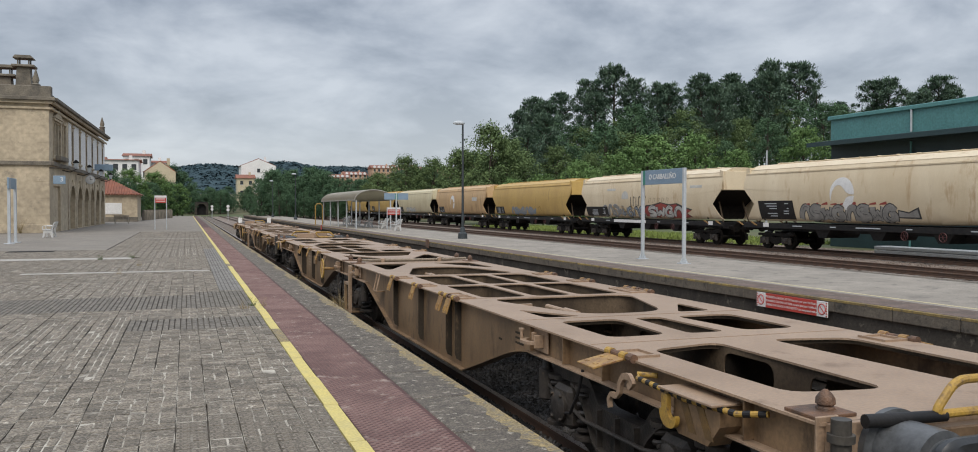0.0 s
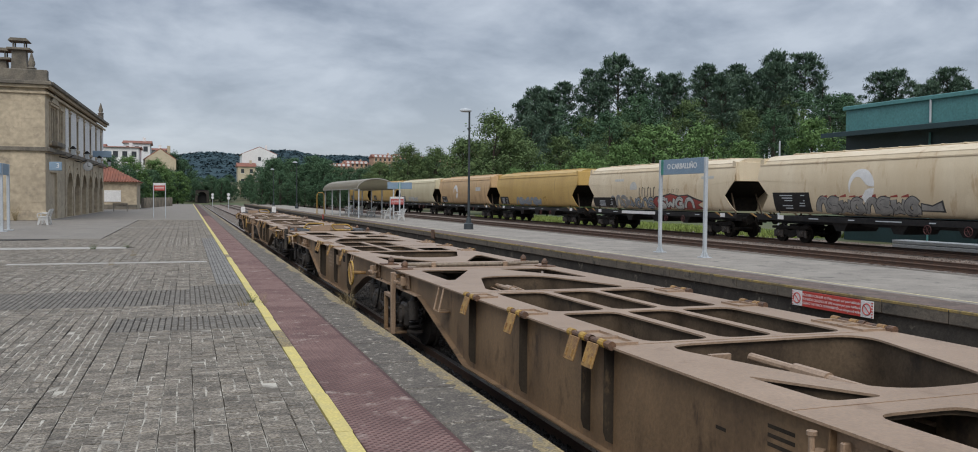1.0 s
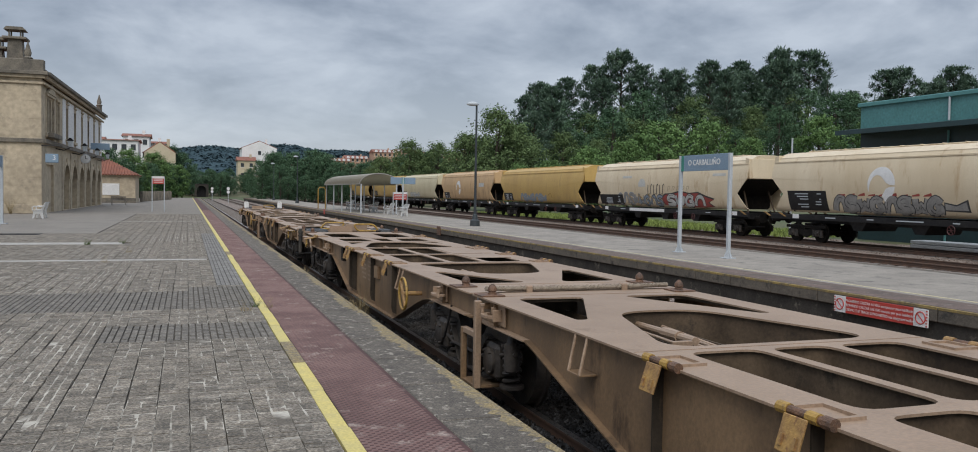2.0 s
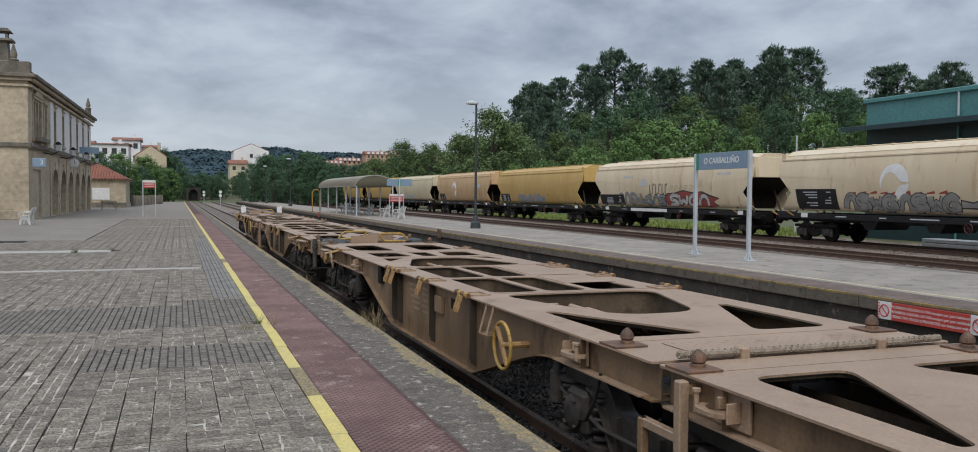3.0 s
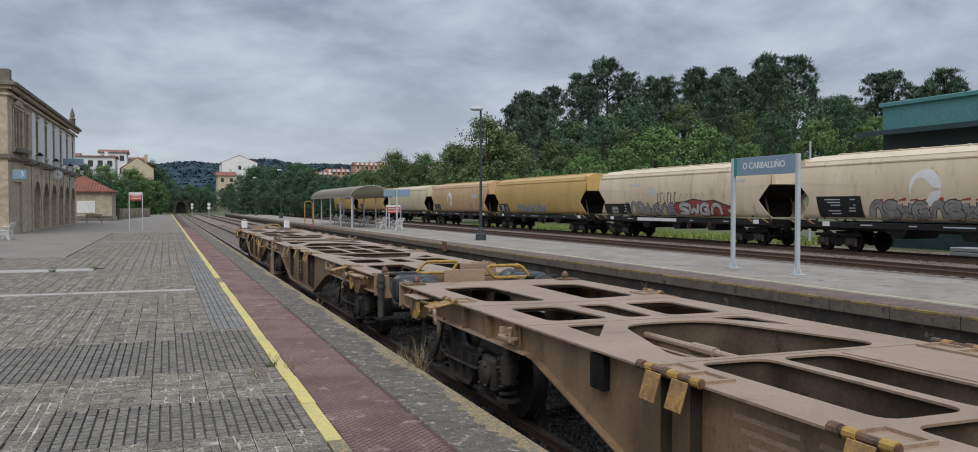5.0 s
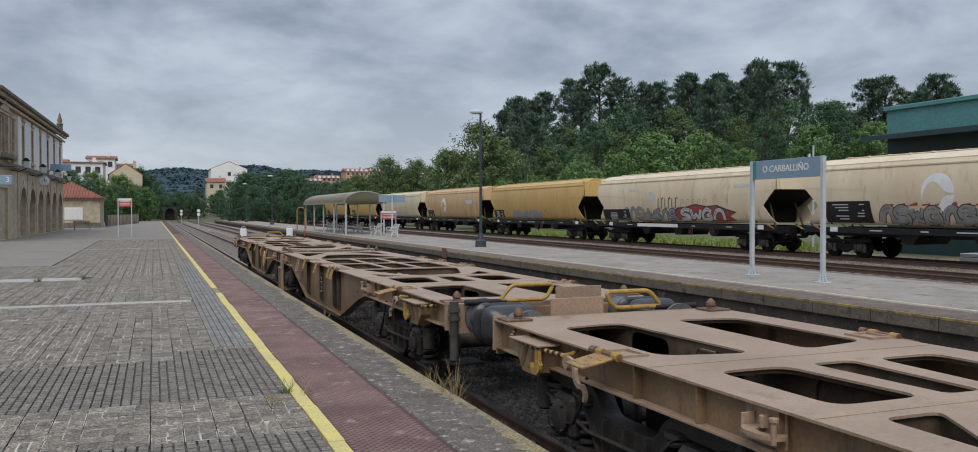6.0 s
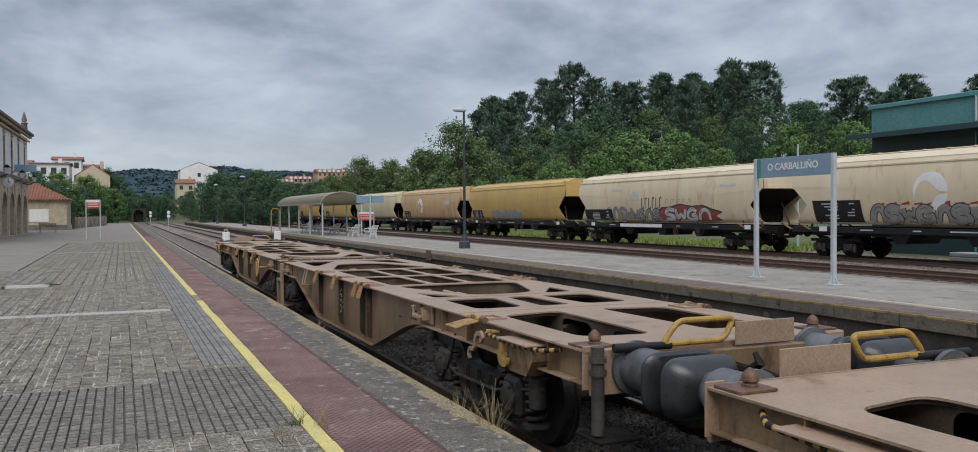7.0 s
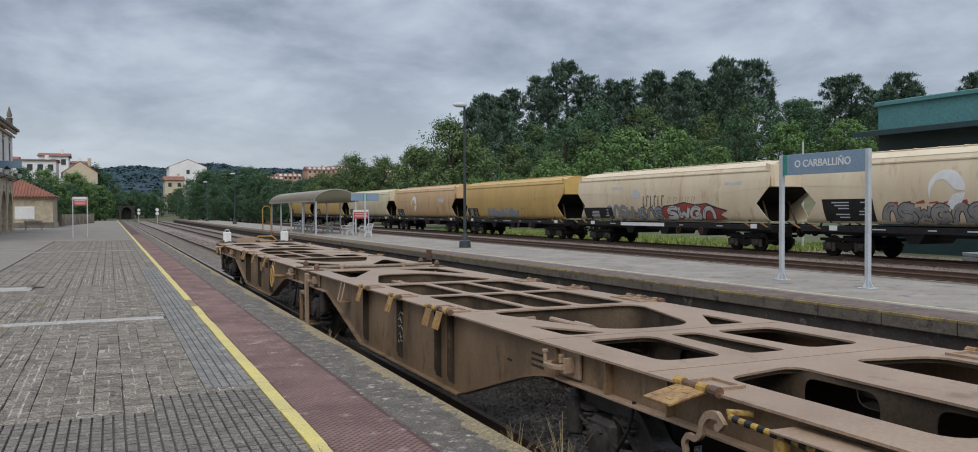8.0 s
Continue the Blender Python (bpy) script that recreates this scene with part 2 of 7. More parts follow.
M["darkpole"] = material("dark_green_pole", (0.045, 0.055, 0.06), (0.035, 0.042, 0.046), 0.45, bump=0.03)
M["cream"] = material("weathered_cream_hopper", (0.77, 0.655, 0.47), (0.64, 0.51, 0.33), 0.5, scale=0.7, fine=160, bump=0.03, stain=(0.43, 0.30, 0.17), stain_at=0.56, contrast=0.9, streak=0.25)
M["ochre"] = material("yellow_ochre_hopper", (0.60, 0.40, 0.125), (0.47, 0.30, 0.09), 0.5, scale=0.6, fine=160, bump=0.04, stain=(0.34, 0.22, 0.08), stain_at=0.57, contrast=0.8, streak=0.25)
M["tan"] = material("orange_tan_hopper", (0.62, 0.41, 0.205), (0.50, 0.33, 0.165), 0.5, scale=0.6, fine=160, bump=0.04, stain=(0.27, 0.16, 0.075), stain_at=0.55, contrast=0.7, streak=0.22)
M["pale"] = material("pale_cream_hopper", (0.63, 0.56, 0.37), (0.54, 0.46, 0.29), 0.55, scale=0.5, fine=160, bump=0.04, stain=(0.30, 0.23, 0.12), stain_at=0.6, streak=0.25)
M["graffiti_grey"] = material("grey_spray_paint", (0.30, 0.285, 0.26), (0.22, 0.21, 0.195), 0.6, scale=2, fine=20, bump=0.0)
M["graffiti_pale"] = material("pale_grey_spray_paint", (0.58, 0.57, 0.53), (0.46, 0.45, 0.42), 0.6, scale=2, fine=20, bump=0.0)
M["graffiti_faded"] = material("faded_brown_spray_paint", (0.40, 0.32, 0.22), (0.34, 0.27, 0.18), 0.6, scale=2, fine=20, bump=0.0)
M["graffiti_black"] = material("black_spray_paint", (0.03, 0.03, 0.032), (0.05, 0.048, 0.046), 0.6, bump=0.0)
M["graffiti_blue"] = material("blue_grey_spray_paint", (0.21, 0.26, 0.31), (0.27, 0.29, 0.31), 0.6, scale=2, bump=0.0)
M["graffiti_red"] = material("red_spray_paint", (0.34, 0.06, 0.045), (0.27, 0.05, 0.04), 0.6, bump=0.0)
M["stone"] = material("granite_ashlar", (0.56, 0.465, 0.33), (0.44, 0.365, 0.26), 0.92, scale=0.4, fine=3.5, bump=0.15, stain=(0.235, 0.20, 0.152), stain_at=0.56, random_ob=0.06)
M["stone_dark"] = material("lichened_granite", (0.235, 0.205, 0.160), (0.125, 0.112, 0.092), 0.95, scale=1.2, fine=12, bump=0.4)
M["render"] = material("white_render", (0.86, 0.85, 0.83), (0.80, 0.79, 0.77), 0.85, scale=0.4, fine=10, bump=0.08)
M["glass"] = material("dark_window_glass", (0.035, 0.04, 0.045), (0.05, 0.055, 0.06), 0.12, bump=0.0)
M["tile"] = material("clay_roof_tile", (0.30, 0.11, 0.065), (0.21, 0.085, 0.055), 0.85, scale=0.8, fine=12, bump=0.3, stain=(0.13, 0.08, 0.06), stain_at=0.6)
M["cream_wall"] = material("cream_render", (0.62, 0.53, 0.37), (0.54, 0.46, 0.32), 0.9, scale=0.3, fine=8, bump=0.05)
M["shed"] = material("teal_green_cladding", (0.10, 0.265, 0.26), (0.085, 0.235, 0.23), 0.5, scale=0.4, fine=8, bump=0.02)
M["shed_dark"] = material("dark_teal_trim", (0.022, 0.05, 0.055), (0.018, 0.042, 0.046), 0.5, scale=0.5, fine=8, bump=0.02)
M["bark"] = material("bark", (0.075, 0.055, 0.042), (0.045, 0.035, 0.028), 0.95, scale=2, fine=14, bump=0.5)
# Needle green greyed towards blue, distance haze mixed into the colour.
M["pine"] = material("hazy_pine_needles", (0.150, 0.215, 0.150), (0.105, 0.160, 0.115), 0.85, scale=0.25, fine=2.0, bump=0, island=0.2, gloss=0.06)
M["leaf"] = material("broad_leaves", (0.094, 0.160, 0.086), (0.062, 0.114, 0.064), 0.85, scale=0.3, fine=2.0, bump=0, island=0.2, gloss=0.08)
M["leaf_light"] = material("light_green_leaves", (0.145, 0.235, 0.082), (0.10, 0.172, 0.060), 0.85, scale=0.3, fine=2.0, bump=0, island=0.2, gloss=0.1)
M["leaf_brown"] = material("brownish_leaves", (0.15, 0.21, 0.088), (0.105, 0.155, 0.066), 0.85, scale=0.4, fine=2.0, bump=0, island=0.2, gloss=0.08)
M["dry"] = material("dry_grass", (0.33, 0.25, 0.13), (0.25, 0.19, 0.09), 0.9, scale=5, fine=40, bump=0, island=0.3)
M["weed"] = material("green_weed", (0.10, 0.14, 0.04), (0.08, 0.11, 0.035), 0.9, scale=5, fine=40, bump=0, island=0.3)
M["meadow"] = material("bright_grass", (0.25, 0.32, 0.075), (0.19, 0.25, 0.06), 0.9, scale=0.5, fine=9, bump=0.3, island=0.3)
# Woodland green shifted to blue: the haze is part of this colour.
M["hill"] = material("hazy_wooded_hill", (0.056, 0.090, 0.104), (0.044, 0.072, 0.086), 0.95, scale=0.05, fine=0.25, bump=0.2, contrast=0.6, gloss=0.05)
M["brownband"] = material("worn_brown_band", (0.165, 0.115, 0.092), (0.105, 0.078, 0.064), 0.9, scale=2.5, fine=20, bump=0.5, stain=(0.24, 0.20, 0.165), stain_at=0.56)
M["brickwall"] = material("pale_orange_render", (0.56, 0.36, 0.25), (0.48, 0.29, 0.19), 0.9, scale=0.2, fine=4, bump=0.05)
M["benchmetal"] = material("white_cast_bench", (0.62, 0.62, 0.60), (0.52, 0.51, 0.49), 0.6, scale=6, fine=50, bump=0.05)
M["roofmetal"] = material("grey_shelter_roof", (0.36, 0.345, 0.30), (0.29, 0.275, 0.24), 0.6, scale=1.5, fine=20, bump=0.05, stain=(0.2, 0.185, 0.15), stain_at=0.6)


def translucent_sheet(name, front, glow):
    """A thin weathered plastic sheet: part of the light passes through, diffused."""
    m = bpy.data.materials.new(name)
    m.use_nodes = True
    nt = m.node_tree
    nt.nodes.remove(nt.nodes["Principled BSDF"])
    tc = nt.nodes.new("ShaderNodeTexCoord")
    ns = nt.nodes.new("ShaderNodeTexNoise")
    ns.inputs["Scale"].default_value, ns.inputs["Detail"].default_value = 1.4, 7
    nt.links.new(tc.outputs["Object"], ns.inputs["Vector"])
    mx = nt.nodes.new("ShaderNodeMix")
    mx.data_type = "RGBA"
    mx.inputs[6].default_value, mx.inputs[7].default_value = (*front, 1), (*(c * 0.6 for c in front), 1)
    nt.links.new(ns.outputs[0], mx.inputs[0])
    df, tr, ms = nt.nodes.new("ShaderNodeBsdfDiffuse"), nt.nodes.new("ShaderNodeBsdfTranslucent"), nt.nodes.new("ShaderNodeMixShader")
    nt.links.new(mx.outputs[2], df.inputs[0])
    tr.inputs[0].default_value = (*glow, 1)
    ms.inputs[0].default_value = 0.5
    nt.links.new(df.outputs[0], ms.inputs[1])
    nt.links.new(tr.outputs[0], ms.inputs[2])
    nt.links.new(ms.outputs[0], nt.nodes["Material Output"].inputs[0])
    return m


M["sheet"] = translucent_sheet("weathered_plastic_sheet", (0.22, 0.195, 0.15), (0.66, 0.62, 0.50))


# ---- builders ----
def part(name, bm, mat, parent=None, label="", smooth=True):
    me = bpy.data.meshes.new(name)
    bm.to_mesh(me)
    bm.free()
    me.materials.append(M[mat])
    if smooth:
        me.polygons.foreach_set("use_smooth", [True] * len(me.polygons))
        me.set_sharp_from_angle(angle=radians(34))
    ob = new(name, me)
    if parent is not None:
        ob.parent = parent
    if label:
        tagged(ob, label)
    return ob


def share(ob, name, parent, m=None):
    """A further object on the mesh of ob."""
    o = new(name, ob.data)
    o.parent = parent
    if m is not None:
        o.matrix_basis = m
    return o


def box(bm, x0, x1, y0, y1, z0, z1, bev=0.0, m=None):
    vs = [bm.verts.new(Vector(p) if m is None else m @ Vector(p)) for p in
          ((x0, y0, z0), (x1, y0, z0), (x1, y1, z0), (x0, y1, z0), (x0, y0, z1), (x1, y0, z1), (x1, y1, z1), (x0, y1, z1))]
    fs = [bm.faces.new([vs[i] for i in q]) for q in ((3, 2, 1, 0), (4, 5, 6, 7), (0, 1, 5, 4), (1, 2, 6, 5), (2, 3, 7, 6), (3, 0, 4, 7))]
    if bev:
        bmesh.ops.bevel(bm, geom=list({e for f in fs for e in f.edges}), offset=bev, segments=1, affect="EDGES")
    return bm


def nb():
    return bmesh.new()


def bx(*a, **k):
    return box(nb(), *a, **k)


def tube(bm, pts, r, n=8, cap=True):
    """A round bar along pts."""
    pts = [Vector(p) for p in pts]
    rings = []
    for i, p in enumerate(pts):
        d = (pts[min(i + 1, len(pts) - 1)] - pts[max(i - 1, 0)]).normalized()
        a = d.orthogonal().normalized() if i == 0 else (last - d * last.dot(d)).normalized()
        last = a
        b = d.cross(a)
        rad = r[i] if isinstance(r, (list, tuple)) else r
        rings.append([bm.verts.new(p + rad * (math.cos(2 * math.pi * k / n) * a + math.sin(2 * math.pi * k / n) * b)) for k in range(n)])
    for u, v in zip(rings, rings[1:]):
        for k in range(n):
            bm.faces.new((u[k], u[(k + 1) % n], v[(k + 1) % n], v[k]))
    if cap:
        bm.faces.new(rings[0][::-1])
        bm.faces.new(rings[-1])
    return bm


def rod(p, q, r, n=10):
    return tube(nb(), (p, q), r, n)


def lathe(bm, profile, axis="x", centre=(0, 0, 0), n=24):
    """Turn a profile of (along, radius) round an axis."""
    c = Vector(centre)
    rings = []
    for s, r in profile:
        ring = []
        for k in range(n):
            a = 2 * math.pi * k / n
            u, v = r * math.cos(a), r * math.sin(a)
            ring.append(bm.verts.new(c + Vector({"x": (s, u, v), "y": (u, s, v), "z": (u, v, s)}[axis])))
        rings.append(ring)
    for u, v in zip(rings, rings[1:]):
        for k in range(n):
            bm.faces.new((u[k], u[(k + 1) % n], v[(k + 1) % n], v[k]))
    bm.faces.new(rings[0][::-1])
    bm.faces.new(rings[-1])
    bmesh.ops.recalc_face_normals(bm, faces=bm.faces)
    return bm


def prism(bm, outline, axis, lo, hi):
    """A solid with a flat outline; axis x: outline in (y, z), y: (x, z), z: (x, y)."""
    def at(p, s):
        return {"x": (s, p[0], p[1]), "y": (p[0], s, p[1]), "z": (p[0], p[1], s)}[axis]
    a = [bm.verts.new(at(p, lo)) for p in outline]
    b = [bm.verts.new(at(p, hi)) for p in outline]
    n = len(outline)
    fs = [bm.faces.new(a), bm.faces.new(b[::-1])]
    fs += [bm.faces.new((a[i], b[i], b[(i + 1) % n], a[(i + 1) % n])) for i in range(n)]
    bmesh.ops.recalc_face_normals(bm, faces=fs)
    return bm


def rounded(points, r=0.08, steps=4):
    """An outline with its corners rounded."""
    out, n = [], len(points)
    for i in range(n):
        p, a, b = Vector(points[i]), Vector(points[i - 1]), Vector(points[(i + 1) % n])
        u, v = (a - p), (b - p)
        k = min(r, u.length * 0.45, v.length * 0.45)
        s, e = p + u.normalized() * k, p + v.normalized() * k
        for j in range(steps + 1):
            t = j / steps
            q = s * (1 - t) ** 2 + p * 2 * t * (1 - t) + e * t ** 2
            out.append((q.x, q.y))
    return out


def holed_plate(outer, holes, z, thick):
    """A flat plate with openings, as a bmesh."""
    cu = bpy.data.curves.new("plate", "CURVE")
    cu.dimensions, cu.fill_mode, cu.extrude = "2D", "BOTH", thick / 2
    for outline in (outer, *holes):
        sp = cu.splines.new("POLY")
        sp.points.add(len(outline) - 1)
        for p, q in zip(sp.points, outline):
            p.co = (q[0], q[1], 0, 1)
        sp.use_cyclic_u = True
    ob = bpy.data.objects.new("plate", cu)
    me = bpy.data.meshes.new_from_object(ob)
    bm = nb()
    bm.from_mesh(me)
    bmesh.ops.remove_doubles(bm, verts=bm.verts, dist=0.0002)
    bmesh.ops.translate(bm, verts=bm.verts, vec=(0, 0, z - thick / 2))
    bpy.data.objects.remove(ob)
    bpy.data.curves.remove(cu)
    bpy.data.meshes.remove(me)
    return bm


def offset(outline, d):
    """The outline moved outward by d."""
    pts = [Vector(p) for p in outline]
    area = sum(a.x * b.y - b.x * a.y for a, b in zip(pts, pts[1:] + pts[:1]))
    s = 1 if area > 0 else -1
    out = []
    for i, p in enumerate(pts):
        t = pts[(i + 1) % len(pts)] - pts[i - 1]
        n = Vector((t.y, -t.x)).normalized() * s
        out.append((p.x + n.x * d, p.y + n.y * d))
    return out


def wall_ring(bm, outline, z0, z1, thick=0.012):
    """A thin upright wall along a closed outline."""
    out = offset(outline, thick)
    n = len(outline)
    rows = [[bm.verts.new((*p, z)) for p in o] for o, z in ((outline, z1), (outline, z0), (out, z0), (out, z1))]
    for i in range(n):
        j = (i + 1) % n
        for a, b in ((0, 1), (1, 2), (2, 3), (3, 0)):
            bm.faces.new((rows[a][i], rows[a][j], rows[b][j], rows[b][i]))
    return bm


def thing(name, label, category, m=None, group="", kind=""):
    """An Empty at a thing's base."""
    ob = new(name)
    ob.empty_display_size = 0.3
    if m is not None:
        ob.matrix_basis = m
    return tagged(ob, label, category, group, kind)


def words(text, size, m, mat, parent, name="lettering", extrude=0.002, bold=0.0):
    """Raised letters in the built-in font, as one mesh."""
    cu = bpy.data.curves.new("letters", "FONT")
    cu.body, cu.size, cu.extrude, cu.align_x, cu.align_y = text, size, extrude, "CENTER", "CENTER"
    cu.offset = bold
    cu.resolution_u = 3
    ob = bpy.data.objects.new("letters", cu)
    me = bpy.data.meshes.new_from_object(ob)
    bm = nb()
    bm.from_mesh(me)
    bmesh.ops.transform(bm, matrix=m, verts=bm.verts)
    bpy.data.objects.remove(ob)
    bpy.data.curves.remove(cu)
    bpy.data.meshes.remove(me)
    return part(name, bm, mat, parent)

# ---- ground ----
def ground_height(x, y):
    """Flat railway land, a wooded rise beyond the sidings, and far hills."""
    h = -0.75
    t = min(max((x - 44) / 60, 0), 1)
    h += 9.0 * t * t * (3 - 2 * t)
    u = min(max((y - 230) / 200, 0), 1)
    h += 9.0 * u
    v = min(max((y - 520) / 420, 0), 1)
    w = 0.9 + 0.14 * math.sin(x / 130 + 0.9) + 0.05 * math.sin(x / 37) + 0.03 * math.sin(x / 11)
    w *= 1 - 0.20 * min(max((x - 40) / 80, 0), 1)
    h += 34 * v * v * (3 - 2 * v) * w
    left = min(max((-x - 30) / 60, 0), 1)
    return h + 5 * left


def build_ground():
    xs = [-2500, -1200, -600, -300, -150, -90, -60, -40, -25, -15] + list(range(-10, 130, 6)) + [140, 160, 190, 230, 300, 400, 520, 700, 1000, 1500, 2500]
    ys = [-2500, -1000, -400, -150, -60, -20, 0] + list(range(20, 240, 20)) + list(range(250, 1000, 30)) + [1050, 1200, 1600, 2500]
    verts = [(x, y, ground_height(x, y)) for y in ys for x in xs]
    w = len(xs)
    faces = [(j * w + i, j * w + i + 1, (j + 1) * w + i + 1, (j + 1) * w + i) for j in range(len(ys) - 1) for i in range(w - 1)]
    me = bpy.data.meshes.new("ground")
    me.from_pydata(verts, [], faces)
    me.materials.append(M["earth"])
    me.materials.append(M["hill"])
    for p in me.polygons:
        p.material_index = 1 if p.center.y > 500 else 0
        p.use_smooth = True
    tagged(new("ground", me), "earth and grass with far wooded hills", "ground", kind="structure")


build_ground()

EDGE, PLAT_NEAR, PLAT_FAR = 2.46, -30.0, 168.0
RAIL, TRACK_X, TRACK2_X = -0.50, 4.29, 8.75
EDGE2, BACK2, Z2 = 11.62, 17.6, -0.06
SIDING_X, HOPPER_X = 25.1, 30.85

# near platform: a slab whose paving lies on top
slab = part("platform", bx(-40, EDGE - 0.575, PLAT_NEAR, PLAT_FAR, -0.74, -0.03), "joint")
tagged(slab, "station platform slab under grey pavers", "platform", kind="structure")
bm = nb()
y = PLAT_NEAR
while y < PLAT_FAR:
    box(bm, EDGE - 0.575, EDGE, y + 0.004, y + 1.19, -0.26, 0.0, 0.012)
    y += 1.2
tagged(part("platform_kerb", bm, "asphalt"), "worn grey platform edge slabs with faded paint", "kerb", kind="structure")
tagged(part("platform_wall", bx(EDGE - 0.36, EDGE - 0.06, PLAT_NEAR, PLAT_FAR, -0.74, -0.262), "wallstone"), "dark platform face under the kerb", "wall", kind="structure")

# far platform
bm = bx(EDGE2 + 0.36, BACK2 - 0.3, -30, 190, -0.74, Z2)
tagged(part("far_platform", bm, "concrete"), "grey concrete island platform", "platform", kind="structure")
bm = nb()
y = -30.0
while y < 190:
    box(bm, EDGE2, EDGE2 + 0.355, y + 0.006, y + 1.39, -0.30, Z2 + 0.004, 0.015)
    box(bm, BACK2 - 0.295, BACK2, y + 0.006, y + 1.39, -0.30, Z2 + 0.004, 0.015)
    y += 1.4
tagged(part("far_platform_kerb", bm, "kerb"), "old stone kerb slabs with mossy edges", "kerb", kind="structure")
bm = nb()
y = -30.0
while y < 190:
    box(bm, EDGE2 - 0.004, EDGE2 + 0.055, y + 0.010, y + 1.386, Z2 - 0.045, Z2 + 0.007, 0.008)
    y += 1.4
tagged(part("far_platform_edging", bm, "mossedge"), "mossy yellow edging along the kerb", "edging", kind="structure")
tagged(part("far_platform_wall", bx(EDGE2 + 0.07, EDGE2 + 0.355, -30, 190, -0.74, -0.304), "wallstone"), "dark masonry face of the island platform", "wall", kind="structure")
tagged(part("far_platform_line", bx(EDGE2 + 1.24, EDGE2 + 1.33, -30, 190, Z2, Z2 + 0.004), "linecream"), "worn pale yellow safety line on concrete", "line", kind="structure")
tagged(part("far_platform_band", bx(EDGE2 + 0.075, EDGE2 + 0.98, -30, 190, Z2 + 0.0045, Z2 + 0.009), "brownband"), "worn brown band between kerb and safety line", "paving", kind="structure")


# ---- tracks ----
def rail_mesh(y0, y1):
    bm = nb()
    outline = [(-0.07, -0.16), (0.07, -0.16), (0.07, -0.145), (0.012, -0.13), (0.012, -0.045), (0.036, -0.03), (0.036, -0.004), (-0.036, -0.004),
               (-0.036, -0.03), (-0.012, -0.045), (-0.012, -0.13), (-0.07, -0.145)]
    return prism(bm, outline, "y", y0, y1)


def track(x, y0, y1, shine, label):
    t = thing("railway_track", label, "track", pose(x, 0, RAIL), kind="structure")
    for side in (-0.87, 0.87):
        r = part("rail", rail_mesh(y0, y1), "rail", t)
        r.matrix_basis = pose(side, 0, 0)
        h = part("rail_head", bx(-0.034, 0.034, y0, y1, -0.005, 0.0), "railtop" if shine else "rail", t)
        h.matrix_basis = pose(side, 0, 0)
    bm = nb()
    y = y0
    while y < y1:
        box(bm, -1.3, 1.3, y, y + 0.24, -0.30, -0.165)
        y += 0.6
    tagged(part("sleepers", bm, "sleeper", t), kind="stuff")
    return t


def ballast(x0, x1, y0, y1, z, mat, label, pieces, near):
    """A rough bed with loose stones on it."""
    bm = nb()
    nx, ny = max(2, int((x1 - x0) / 0.6)), int((y1 - y0) / 1.2)
    grid = [[bm.verts.new((x0 + (x1 - x0) * i / nx, y0 + (y1 - y0) * j / ny, z + random.uniform(-0.025, 0.025))) for i in range(nx + 1)] for j in range(ny + 1)]
    for j in range(ny):
        for i in range(nx):
            bm.faces.new((grid[j][i], grid[j][i + 1], grid[j + 1][i + 1], grid[j + 1][i]))
    bed = part("ballast", bm, mat)
    tagged(bed, label, "ballast", kind="structure")
    verts, faces = [], []
    shape = ((1, 0, 0), (-1, 0, 0), (0, 1, 0), (0, -1, 0), (0, 0, 1), (0, 0, -1))
    tris = ((0, 2, 4), (2, 1, 4), (1, 3, 4), (3, 0, 4), (2, 0, 5), (1, 2, 5), (3, 1, 5), (0, 3, 5))
    for k in range(pieces):
        c = Vector((random.uniform(x0, x1), near[0] + (near[1] - near[0]) * random.random() ** 1.6, z + 0.01))
        turn = Euler((random.random() * 6, random.random() * 6, random.random() * 6)).to_matrix()
        s = [random.uniform(0.018, 0.045) for _ in range(3)]
        n = len(verts)
        verts += [tuple(c + turn @ Vector((v[0] * s[0], v[1] * s[1], v[2] * s[2]))) for v in shape]
        faces += [tuple(n + i for i in f) for f in tris]
    me = bpy.data.meshes.new("ballast_stones")
    me.from_pydata(verts, [], faces)
    me.materials.append(M[mat])
    ob = new("ballast_stones", me)
    ob.parent = bed
    tagged(ob, kind="stuff")


# The three beds under the train carry its shade in their colour.
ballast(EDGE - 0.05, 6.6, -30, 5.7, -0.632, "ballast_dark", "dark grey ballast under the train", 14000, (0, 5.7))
ballast(EDGE - 0.05, 6.6, 5.7, 12.3, -0.632, "ballast_shaded", "black ballast under the train, shade in its colour", 18000, (5.7, 12.3))
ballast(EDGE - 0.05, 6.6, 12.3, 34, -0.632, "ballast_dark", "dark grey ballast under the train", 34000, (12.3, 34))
ballast(EDGE - 0.05, 6.6, 34, 260, -0.69, "ballast", "brown ballast of the station track", 9000, (34, 110))
ballast(6.6, EDGE2 + 0.1, -30, 260, -0.69, "ballast", "brown ballast between the platforms", 9000, (2, 60))
ballast(BACK2 - 0.02, 36, -30, 260, -0.69, "ballast", "brown stony siding ballast", 22000, (8, 70))
track(TRACK_X, -30, 230, True, "station track with concrete sleepers and worn rails")
track(TRACK2_X, -30, 230, False, "second station track with rusty rails")
track(SIDING_X, -30, 230, False, "siding with rusty rails")
track(HOPPER_X, -30, 230, False, "siding with rusty rails under the hopper wagons")

# ---- container wagons ----
DECK = 0.60 - RAIL      # deck height above the rail
